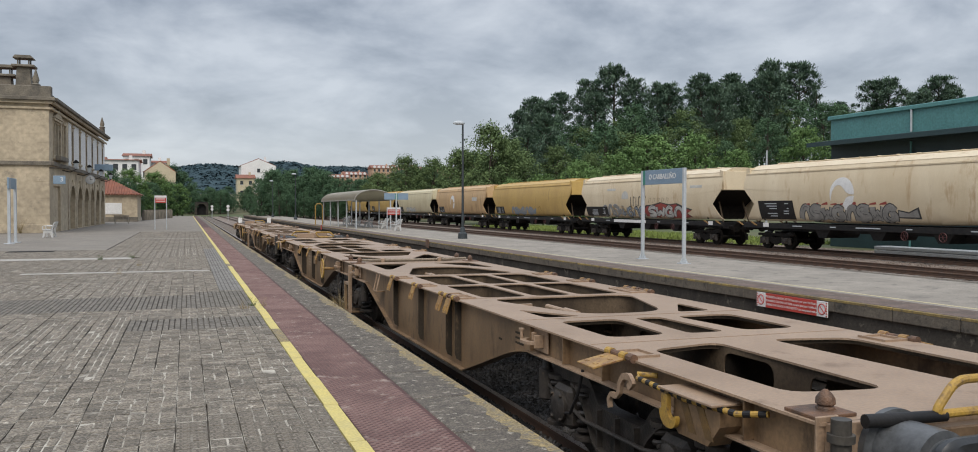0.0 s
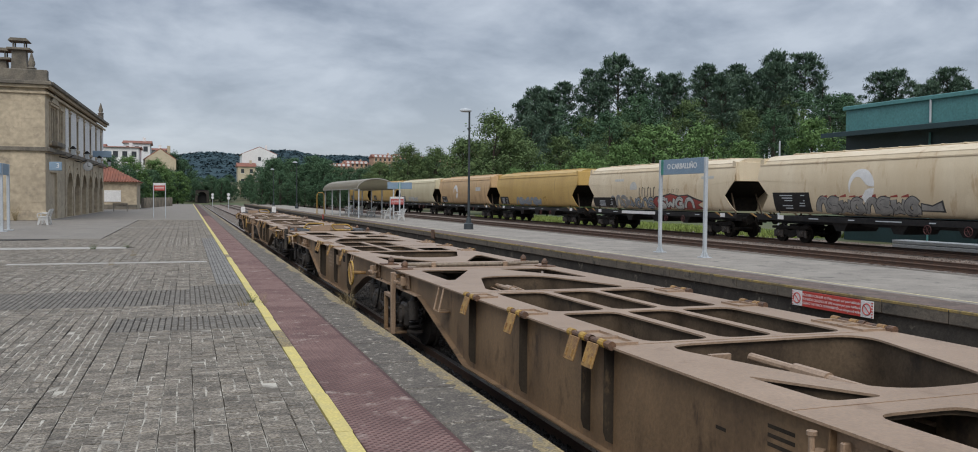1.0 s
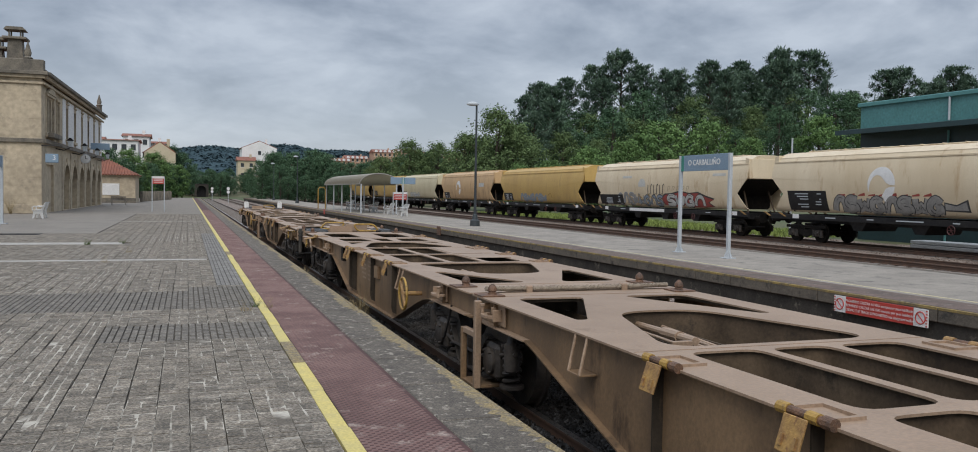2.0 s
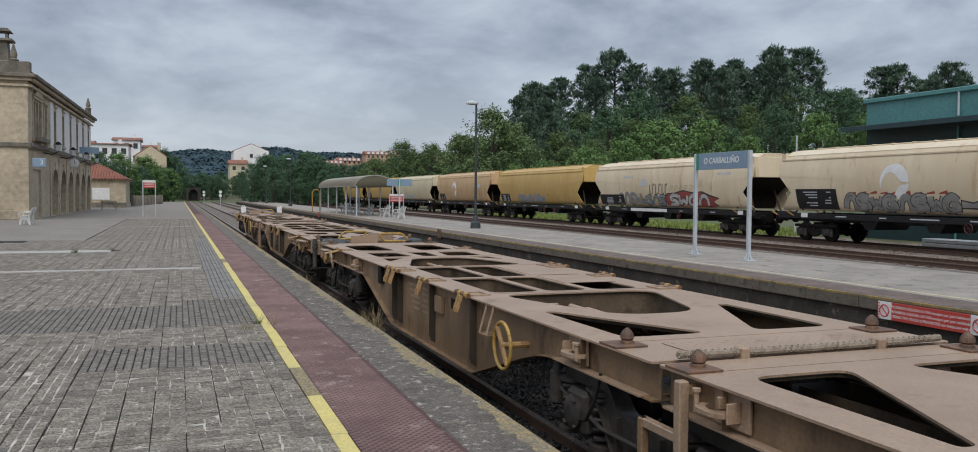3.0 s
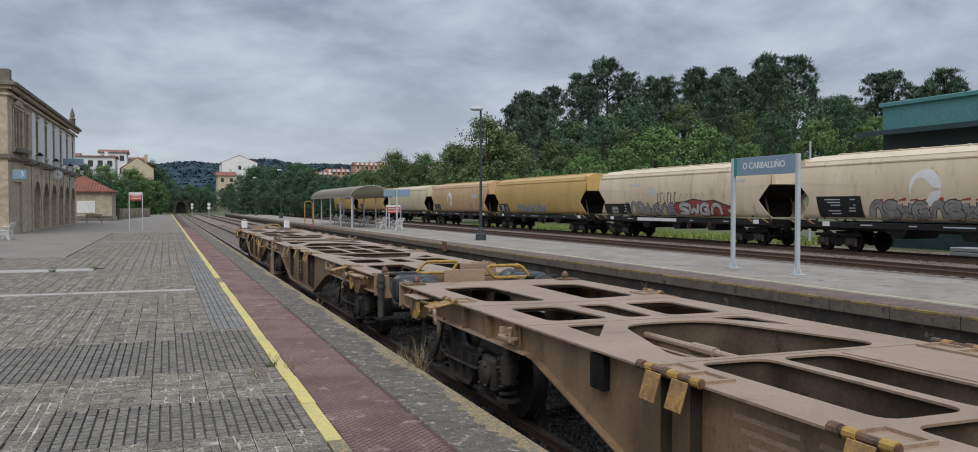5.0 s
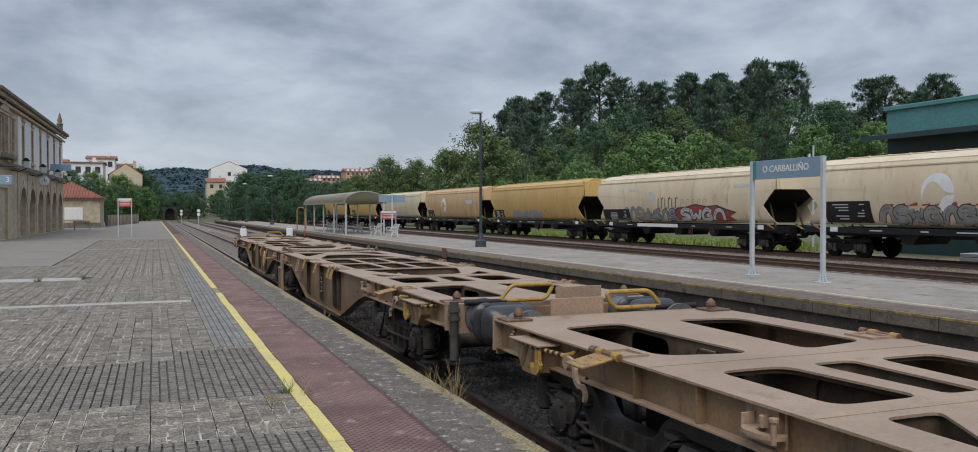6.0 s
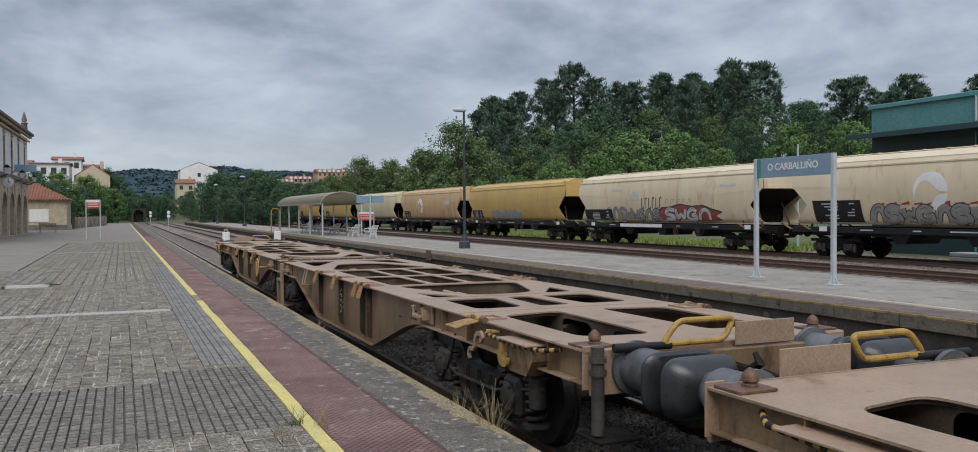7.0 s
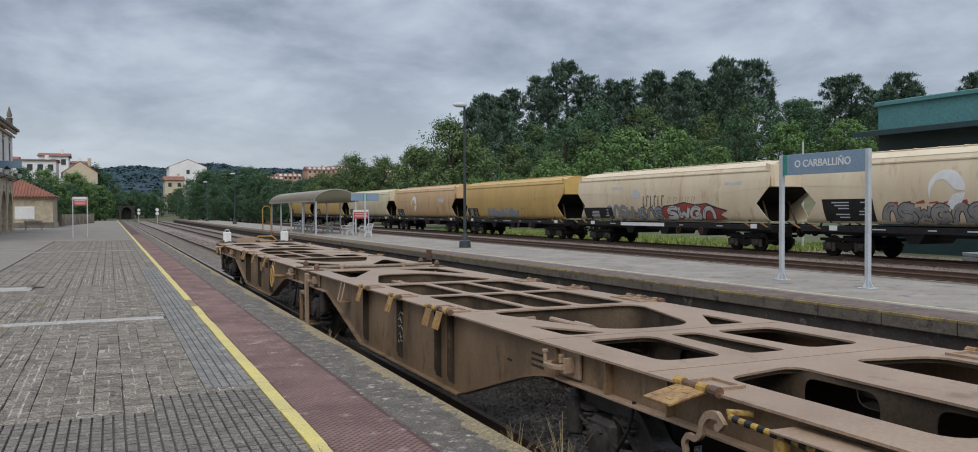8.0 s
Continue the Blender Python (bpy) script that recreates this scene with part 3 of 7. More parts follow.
CELL = ((-0.92, -0.35), (-0.25, 0.25), (0.35, 0.92))


def half_openings():
    """Openings of one half of the frame; v runs from the joint to the end."""
    out = []
    for s in (-1, 1):
        out.append((rounded([(s * 0.22, 0.75), (s * 0.98, 0.75), (s * 1.0, 2.25), (s * 0.90, 2.25)], 0.16), 0.05))
        out.append((rounded([(s * 0.95, 11.15), (s * 0.25, 11.0), (s * 0.30, 12.85), (s * 0.95, 12.75)], 0.16), 0.05))
        out.append((rounded([(s * 0.95, 9.45), (s * 0.32, 9.45), (s * 0.40, 10.5), (s * 0.95, 10.5)], 0.14), 0.05))
        out.append((rounded([(s * 0.98, 8.45), (s * 0.95, 9.15), (s * 0.55, 9.15)], 0.09), 0.22))
    out.append((rounded([(-0.95, 3.62), (-0.42, 1.85), (0.42, 1.85), (0.95, 3.62)], 0.35, 8), 0.42))
    out.append((rounded([(-0.95, 7.35), (0.95, 7.35), (0.45, 9.05), (-0.45, 9.05)], 0.35, 8), 0.42))
    out.append((rounded([(-0.14, 9.45), (0.14, 9.45), (0.18, 10.5), (-0.18, 10.5)], 0.08), 0.22))
    for a, b in ((3.82, 5.45), (5.58, 7.2)):
        for x0, x1 in CELL:
            out.append((rounded([(x0, a), (x1, a), (x1, b), (x0, b)], 0.14), 0.46))
    return out


def girder_bottom(v, turned):
    """Lower edge of the fish-belly side girder, in metres below the deck."""
    if turned:
        v = 10.95 - v
    if v < 1.75:
        return 0.26
    if v < 3.75:
        t = (v - 1.75) / 2.0
        return 0.26 + 0.55 * t
    if v < 7.4:
        return 0.81
    if v < 8.7:
        return 0.81 - 0.30 * (v - 7.4)
    if v < 9.5:
        return 0.42 - 0.16 * (1 - (1 - (v - 8.7) / 0.8) ** 1.6)
    return 0.26


def frame_half(wagon, far):
    """One half of the frame; far: the half that carries the hand wheel, on the +y side of the joint."""
    sg = 1 if far else -1
    length = 13.55 if far else 13.4
    openings = half_openings()
    flip = Matrix.Diagonal((1, sg, 1, 1))

    def put(bm):
        bmesh.ops.transform(bm, matrix=Matrix.Translation((0, 0, DECK)) @ flip, verts=bm.verts)
        bmesh.ops.recalc_face_normals(bm, faces=bm.faces)
        return bm

    start = -0.16 if far else 0.24
    outer = rounded([(-1.29, start), (1.29, start), (1.29, length), (-1.29, length)], 0.03, 2)
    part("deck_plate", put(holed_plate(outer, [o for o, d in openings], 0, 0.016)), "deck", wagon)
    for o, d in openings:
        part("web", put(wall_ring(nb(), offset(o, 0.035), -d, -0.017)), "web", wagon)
    for s in (-1, 1):
        n = 90
        vs = [start + 0.02 + (length - start - 0.04) * i / n for i in range(n + 1)]
        low = [(v, -girder_bottom(v, far)) for v in vs]
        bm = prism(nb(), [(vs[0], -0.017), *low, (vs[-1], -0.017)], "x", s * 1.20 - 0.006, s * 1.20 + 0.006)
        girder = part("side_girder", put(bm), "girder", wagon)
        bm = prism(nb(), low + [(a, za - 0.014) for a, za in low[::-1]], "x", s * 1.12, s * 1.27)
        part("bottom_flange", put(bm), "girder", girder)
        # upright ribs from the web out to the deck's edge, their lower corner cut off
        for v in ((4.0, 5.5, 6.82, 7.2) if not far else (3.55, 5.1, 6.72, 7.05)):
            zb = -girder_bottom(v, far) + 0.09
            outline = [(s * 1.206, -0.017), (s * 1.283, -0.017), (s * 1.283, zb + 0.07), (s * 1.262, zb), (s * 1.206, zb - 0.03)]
            part("rib", put(prism(nb(), outline, "y", v - 0.007, v + 0.007)), "darkbrown", girder)
        # ledge of the bottom flange over the bogie
        for a, b in (((9.55, length - 0.25), (0.3, 1.7)) if not far else ((9.3, length - 0.25), (0.0, 1.4))):
            ledge = [(a, -0.27), (b, -0.27), (b, -0.256), (a, -0.256)]
            part("bottom_ledge", put(prism(nb(), ledge, "x", min(s * 0.93, s * 1.288), max(s * 0.93, s * 1.288))), "deck", girder)
        for v in (9.52, 10.25, 10.98, 12.75, 0.9):
            part("rib", put(bx(min(s * 1.205, s * 1.275), max(s * 1.205, s * 1.275), v, v + 0.012, -0.25, -0.017)), "girder", girder)
    # welded plate joints across the deck
    for v in (0.55, 3.72, 7.27, 9.25, 10.78):
        part("weld_seam", put(bx(-1.27, 1.27, v, v + 0.010, 0.0005, 0.0035)), "deck", wagon)
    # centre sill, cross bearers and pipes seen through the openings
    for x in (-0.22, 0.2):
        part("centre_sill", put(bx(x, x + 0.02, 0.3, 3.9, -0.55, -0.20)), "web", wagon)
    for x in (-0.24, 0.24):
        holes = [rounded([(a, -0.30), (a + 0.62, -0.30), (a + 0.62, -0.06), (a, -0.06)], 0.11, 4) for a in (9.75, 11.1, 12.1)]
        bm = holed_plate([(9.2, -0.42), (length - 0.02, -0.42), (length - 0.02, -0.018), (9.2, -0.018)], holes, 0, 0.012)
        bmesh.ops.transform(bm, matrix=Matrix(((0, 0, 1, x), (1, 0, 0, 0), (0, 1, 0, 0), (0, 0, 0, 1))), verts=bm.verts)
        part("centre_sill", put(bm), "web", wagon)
    part("sill_plate", put(bx(-0.30, 0.30, 9.2, length - 0.05, -0.435, -0.42)), "under", wagon)
    part("brake_pipe", put(rod((-0.45, 9.3, -0.22), (-0.45, length - 0.1, -0.22), 0.022)), "web", wagon)
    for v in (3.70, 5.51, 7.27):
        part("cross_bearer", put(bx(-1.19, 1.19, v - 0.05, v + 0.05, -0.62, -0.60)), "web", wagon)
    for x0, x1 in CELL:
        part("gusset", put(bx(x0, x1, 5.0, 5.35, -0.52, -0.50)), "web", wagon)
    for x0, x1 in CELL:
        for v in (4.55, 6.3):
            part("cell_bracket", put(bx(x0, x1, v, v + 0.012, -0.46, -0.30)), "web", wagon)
    for a in (3.15, 7.55):
        part("rod_bracket", put(bx(-0.62, -0.44, a - 0.02, a + 0.02, -0.20, -0.05, 0.004)), "deck", wagon)
    for x in (0.05, 0.14, -0.06):
        part("brake_pipe", put(tube(nb(), [(x, 1.9, -0.10 - abs(x)), (x + 0.1, 4.0, -0.28), (x, 9.2, -0.30)], 0.018 if x else 0.03)), "deck", wagon)
    for a, b, r in (((-0.34, 3.05, -0.08), (-0.16, 1.75, -0.14), 0.034), ((-0.46, 3.1, -0.11), (-0.25, 1.80, -0.16), 0.014), ((-0.24, 3.1, -0.11), (-0.02, 1.75, -0.16), 0.012),
                    ((-0.22, 7.50, -0.10), (-0.16, 9.3, -0.12), 0.034), ((-0.34, 7.48, -0.15), (-0.26, 9.2, -0.17), 0.014), ((-0.12, 7.48, -0.15), (-0.05, 9.2, -0.17), 0.012)):
        rod_part = part("brake_rod", put(rod(a, b, r)), "deck", wagon)
        if r > 0.02:
            mid = Vector(a).lerp(Vector(b), 0.35)
            way = (Vector(b) - Vector(a)).normalized()
            part("slack_adjuster", put(rod(mid - way * 0.16, mid + way * 0.16, 0.048)), "deck", rod_part)
    # end beam with buffers, spigots, lever
    part("end_beam", put(bx(-1.25, 1.25, length - 0.012, length + 0.03, -0.34, 0.0, 0.004)), "deck", wagon)
    part("headstock", put(bx(-0.85, 0.85, length + 0.03, length + 0.12, -0.33, -0.05, 0.01)), "girder", wagon)
    for s in (-1, 1):
        buffer = part("buffer", put(lathe(nb(), [(length + 0.03, 0.21), (length + 0.07, 0.21), (length + 0.08, 0.168), (length + 0.36, 0.168), (length + 0.37, 0.13),
                                               (length + 0.58, 0.12)], "y", (s * 0.87, 0, -0.15), 40)), "buffersteel", wagon)
        bm, rings = nb(), []
        for y, k in ((0.44, 0.40), (0.50, 0.80), (0.555, 0.95), (0.58, 1.0), (0.605, 1.0), (0.63, 0.90), (0.64, 0.60)):
            pts = rounded([(-0.31 * k, -0.21 * k), (0.31 * k, -0.21 * k), (0.31 * k, 0.21 * k), (-0.31 * k, 0.21 * k)], 0.15 * k, 6)
            rings.append([bm.verts.new((s * 0.87 + a, length + y, -0.15 + b)) for a, b in pts])
        for a, b in zip(rings, rings[1:]):
            for i in range(len(a)):
                bm.faces.new((a[i], a[(i + 1) % len(a)], b[(i + 1) % len(a)], b[i]))
        bm.faces.new(rings[0][::-1])
        bm.faces.new(rings[-1])
        part("buffer_head", put(bm), "rubber", buffer)
        part("spigot_plate", put(bx(s * 1.13 - 0.14, s * 1.13 + 0.13, length - 0.30, length - 0.06, 0.001, 0.020, 0.003)), "rust", wagon)
        part("container_spigot", put(lathe(nb(), [(0.014, 0.052), (0.030, 0.050), (0.040, 0.040), (0.050, 0.052), (0.080, 0.050), (0.105, 0.034), (0.125, 0.012)], "z",
                                           (s * 1.10, length - 0.18, 0), 8)), "rust", wagon)
        part("spigot_plate", put(bx(s * 1.15 - 0.14, s * 1.15 + 0.12, 0.32, 0.58, 0.001, 0.016, 0.003)), "rust", wagon)
        part("container_spigot", put(lathe(nb(), [(0.014, 0.052), (0.030, 0.050), (0.040, 0.040), (0.050, 0.052), (0.080, 0.050), (0.105, 0.034), (0.125, 0.012)], "z",
                                           (s * 1.13, 0.45, 0), 8)), "rust", wagon)
    # coupling hook and hoses
    part("drawhook", put(tube(nb(), [(0, length + 0.05, -0.2), (0, length + 0.3, -0.2), (0, length + 0.42, -0.12), (0, length + 0.36, -0.05)], [0.05, 0.045, 0.04, 0.02])), "under", wagon)
    for x in (-0.25, 0.3):
        part("brake_hose", put(tube(nb(), [(x, length + 0.06, -0.26), (x * 1.1, length + 0.35, -0.30), (x * 1.2, length + 0.6, -0.48)], 0.03)), "black", wagon)
    # shunter's handrail: a yellow loop over the end, and a buffer plate
    s = -1 if not far else 1
    y_rail = length + 0.14
    bend = rounded([(s * 0.70, 0.03), (s * 0.55, 0.20), (s * 0.02, 0.20), (s * 0.12, 0.03)], 0.07, 5)
    loop = [(s * 1.10, length + 0.10, 0.02), (s * 0.62, y_rail, 0.02)] + [(a, y_rail, b) for a, b in bend] + [(bend[0][0], y_rail, bend[0][1])]
    rail = part("handrail", put(tube(nb(), loop[2:], 0.024, 10)), "yellow", wagon, "yellow tubular shunter's handrail")
    part("coupling_lever", put(tube(nb(), loop[:2], [0.036, 0.030], 14)), "black", rail)
    part("gangway_flap", put(bx(min(s * -0.02, s * -0.62), max(s * -0.02, s * -0.62), length + 0.10, length + 0.115, -0.03, 0.16, 0.004)), "deck", wagon)
    part("end_plate", put(bx(-1.30, -1.16, length - 0.03, length - 0.012, -0.30, 0.03, 0.004)), "deck", wagon)
    if not far:
        post = part("end_post", put(tube(nb(), [(-1.22, length + 0.07, -0.62), (-1.22, length + 0.07, 0.035)], 0.050, 14)), "postgrey", wagon)
        for z in (-0.16, -0.06):
            part("post_collar", put(tube(nb(), [(-1.22, length + 0.07, z - 0.02), (-1.22, length + 0.07, z + 0.02)], 0.068, 14)), "postgrey", post)
        part("foot_step", put(bx(-1.30, -0.92, length - 0.14, length + 0.22, -0.66, -0.635, 0.005)), "under", post)
    # folding container stops along both edges
    for s in (-1, 1):
        for k, v in enumerate((4.1, 5.45, 6.80, 7.12, 11.3) if not far else (3.72, 5.32, 6.76, 7.06, 11.3)):
            x, rim = s * 1.16, 0.028
            frame_out = [(x - 0.12, v - 0.15), (x + 0.12, v - 0.15), (x + 0.12, v + 0.15), (x - 0.12, v + 0.15)]
            frame_in = [(x - 0.12 + rim, v - 0.15 + rim), (x + 0.12 - rim, v - 0.15 + rim), (x + 0.12 - rim, v + 0.15 - rim), (x - 0.12 + rim, v + 0.15 - rim)]
            base = part("stop_bracket", put(holed_plate(frame_out, [frame_in], 0.018, 0.020)), "deck", wagon)
            part("hinge_bar", put(rod((s * 1.30, v - 0.18, 0.010), (s * 1.30, v + 0.18, 0.010), 0.024)), "rust", base)
            part("bar_knob", put(rod((s * 1.30, v + 0.16, 0.010), (s * 1.30, v + 0.23, 0.010), 0.034)), "rust", base)
            for w in (-0.13, 0.09):
                part("hinge_sleeve", put(rod((s * 1.30, v + w - 0.04, 0.010), (s * 1.30, v + w + 0.04, 0.010), 0.032)), "yellow" if s < 0 else "flap", base)
            bm = nb()
            if v < 11:
                box(bm, s * 1.335 - 0.008, s * 1.335 + 0.008, v - 0.085, v + 0.085, -0.19, 0.0, 0.004)
                for w in (-0.05, 0.05):
                    box(bm, s * 1.347 - 0.006, s * 1.347 + 0.006, v + w - 0.012, v + w + 0.012, -0.16, -0.10)
                bmesh.ops.rotate(bm, verts=bm.verts, cent=(s * 1.335, v, 0), matrix=Matrix.Rotation(-s * 0.30, 3, "Y"))
            else:
                for w in (-0.08, 0.06):
                    for q in (1.40, 1.52):
                        box(bm, s * q - 0.012, s * q + 0.012, v + w - 0.025, v + w + 0.025, 0.008, 0.012)
                box(bm, min(s * 1.32, s * 1.58), max(s * 1.32, s * 1.58), v - 0.13, v + 0.13, -0.01, 0.008, 0.004)
                bmesh.ops.rotate(bm, verts=bm.verts, cent=(s * 1.30, v, 0), matrix=Matrix.Rotation(s * 0.2, 3, "Y"))
            part("stop_flap", put(bm), "flap", base)
    # side hook, striped lever and step at the outer end
    for s in (-1, 1):
        v0 = length - 1.75
        path = [(s * 1.24, v0 + 0.10, -0.07), (s * 1.34, v0 + 0.0, -0.07), (s * 1.37, v0 + 0.06, -0.085), (s * 1.37, v0 + 0.65, -0.105), (s * 1.35, v0 + 1.15, -0.085), (s * 1.25, v0 + 1.30, -0.06)]
        lever = part("coupling_bar", put(tube(nb(), path, 0.019, 10)), "yellow", wagon, "yellow and black striped lever bar")
        for k in range(11):
            a = Vector(path[2]).lerp(Vector(path[3]), 0.05 + k / 6) if k < 6 else Vector(path[3]).lerp(Vector(path[4]), 0.08 + (k - 6) / 5)
            way = (Vector(path[3]) - Vector(path[2]) if k < 6 else Vector(path[4]) - Vector(path[3])).normalized()
            part("stripe", put(rod(a, a + way * 0.05 + Vector((0, 0, 0.001)), 0.0205)), "black", lever)
        for t in (0.2, 0.7):
            a, e = Vector(path[4]).lerp(Vector(path[5]), t), Vector(path[4]).lerp(Vector(path[5]), t + 0.25)
            part("stripe", put(rod(a, e, 0.0205)), "black", lever)
        shank = [(0.0, 0.0), (0.07, 0.0), (0.07, -0.12), (0.10, -0.15), (0.135, -0.15), (0.15, -0.12), (0.175, -0.125), (0.165, -0.18), (0.12, -0.21), (0.04, -0.21), (-0.01, -0.17), (-0.03, -0.11), (0.0, -0.10)]
        shank = [(v0 + 0.44 + a, b - 0.10) for a, b in shank]
        part("lashing_hook", put(prism(nb(), rounded(shank, 0.02, 3), "x", min(s * 1.385, s * 1.415), max(s * 1.385, s * 1.415))), "yellow", wagon)
        part("step_plate", put(bx(min(s * 1.22, s * 1.43), max(s * 1.22, s * 1.43), v0 + 0.42, v0 + 1.02, -0.075, -0.060, 0.003)), "deck", wagon)
        box_pts = [(v0 + 0.50, -0.08), (v0 + 1.0, -0.08), (v0 + 1.0, -0.20), (v0 + 0.88, -0.34), (v0 + 0.56, -0.34), (v0 + 0.50, -0.30)]
        corner = part("corner_bracket", put(prism(nb(), box_pts, "x", min(s * 1.20, s * 1.36), max(s * 1.20, s * 1.36))), "girder", wagon)
        for a in (0.56, 0.74):
            pts = [(v0 + a, -0.09), (v0 + a + 0.08, -0.09), (v0 + a + 0.20, -0.30), (v0 + a + 0.12, -0.30)]
            part("hazard_stripe", put(prism(nb(), pts, "x", min(s * 1.3605, s * 1.364), max(s * 1.3605, s * 1.364))), "flapdark", corner)
        # a flat S-shaped tow hook beside the folding stop
        v = v0 - 0.20
        line = [Vector(p) for p in ((0.16, -0.10), (0.22, -0.055), (0.17, -0.02), (0.09, -0.03), (0.04, -0.09), (0.03, -0.16), (-0.02, -0.20), (-0.09, -0.19), (-0.13, -0.24), (-0.11, -0.30))]
        left, right = [], []
        for i, p in enumerate(line):
            d = (line[min(i + 1, len(line) - 1)] - line[max(i - 1, 0)]).normalized()
            w = 0.026 - 0.0012 * i
            left.append((v + p.x - d.y * w, p.y - 0.07 + d.x * w))
            right.append((v + p.x + d.y * w, p.y - 0.07 - d.x * w))
        part("tow_hook", put(prism(nb(), rounded(left + right[::-1], 0.02, 2), "x", min(s * 1.37, s * 1.40), max(s * 1.37, s * 1.40))), "deck", wagon)
        for v in ((9.68, 1.05) if far else (9.68, 0.95)):
            x0 = s * 1.215
            plate_ob = part("hook_plate", put(bx(min(x0, s * 1.235), max(x0, s * 1.235), v - 0.17, v + 0.16, -0.235, -0.018, 0.004)), "deck", wagon)
            part("hook_lug", put(bx(min(s * 1.235, s * 1.33), max(s * 1.235, s * 1.33), v + 0.07, v + 0.085, -0.19, -0.07, 0.004)), "deck", plate_ob)
            claw = rounded([(s * 1.235, v + 0.07), (s * 1.34, v + 0.07), (s * 1.385, v + 0.0), (s * 1.385, v - 0.14), (s * 1.34, v - 0.22), (s * 1.27, v - 0.23), (s * 1.25, v - 0.19), (s * 1.30, v - 0.17), (s * 1.335, v - 0.11), (s * 1.33, v - 0.03), (s * 1.235, v - 0.01)], 0.03, 4)
            part("rope_hook", put(prism(nb(), claw, "z", -0.160, -0.135)), "deck", plate_ob)
            part("hook_pin", put(rod((s * 1.34, v - 0.20, -0.18), (s * 1.34, v - 0.20, -0.06), 0.016)), "deck", plate_ob)
            part("pin_head", put(rod((s * 1.34, v - 0.20, -0.06), (s * 1.34, v - 0.20, -0.04), 0.026)), "deck", plate_ob)
            part("hook_latch", put(bx(min(s * 1.25, s * 1.30), max(s * 1.25, s * 1.30), v - 0.06, v - 0.03, -0.134, -0.06, 0.006)), "deck", plate_ob)
    for s in (-1, 1):
        v = 3.0
        shelf = part("step_bracket", put(bx(min(s * 1.21, s * 1.36), max(s * 1.21, s * 1.36), v - 0.18, v + 0.06, -0.31, -0.295, 0.003)), "girder", wagon)
        for w in (-0.16, 0.04):
            stay = [(s * 1.35, v + w, -0.297), (s * 1.28, v + w - 0.02, -0.02)]
            part("bracket_stay", put(tube(nb(), stay, 0.013, 6)), "deck", shelf)
    if not far:
        for v, w, z in ((8.50, 0.10, -0.27), (8.98, 0.22, -0.14), (8.98, 0.22, -0.19), (8.98, 0.22, -0.24)):
            part("writing", put(bx(-1.2078, -1.2062, v, v + w, z - 0.022, z)), "darkbrown", wagon)
    if far:
        for a, b in ((3.84, 5.43), (5.60, 7.18)):
            part("cover_plate", put(bx(0.30, 1.0, a + (0.7 if a < 4 else 0), b, 0.001, 0.007, 0.002)), "deck", wagon)
        for s in (-1, 1):
            ring = [(s * 1.46, 2.12 + 0.21 * math.cos(a), -0.27 + 0.21 * math.sin(a)) for a in [2 * math.pi * k / 24 for k in range(25)]]
            wheel = part("hand_wheel", put(tube(nb(), ring, 0.016, 8, False)), "yellow", wagon, "yellow brake hand wheel")
            bm = nb()
            for a in (0.9, 0.9 + math.pi):
                tube(bm, [(s * 1.46, 2.12, -0.27), (s * 1.46, 2.12 + 0.2 * math.cos(a), -0.27 + 0.2 * math.sin(a))], 0.022, 6)
            tube(bm, [(s * 1.20, 2.12, -0.27), (s * 1.475, 2.12, -0.27)], 0.03)
            part("wheel_spoke", put(bm), "flap", wheel)
        # data plates on the girder
        part("data_plate", put(bx(-1.255, -1.207, 4.70, 4.98, -0.34, -0.14, 0.004)), "girder", wagon)
        part("data_plate", put(bx(-1.213, -1.207, 4.20, 4.44, -0.24, -0.12, 0.002)), "under", wagon)
        for k in range(5):
            z = -0.12 - 0.075 * k
            for v, w in ((5.42, 0.30 - 0.04 * (k % 3)), (5.86, 0.55 - 0.07 * k)):
                part("writing", put(bx(-1.2075, -1.2062, v, v + w, z - 0.030, z)), "deck", wagon)
        part("cable_box", put(bx(-1.27, -1.207, 7.86, 8.06, -0.30, -0.04, 0.006)), "under", wagon)


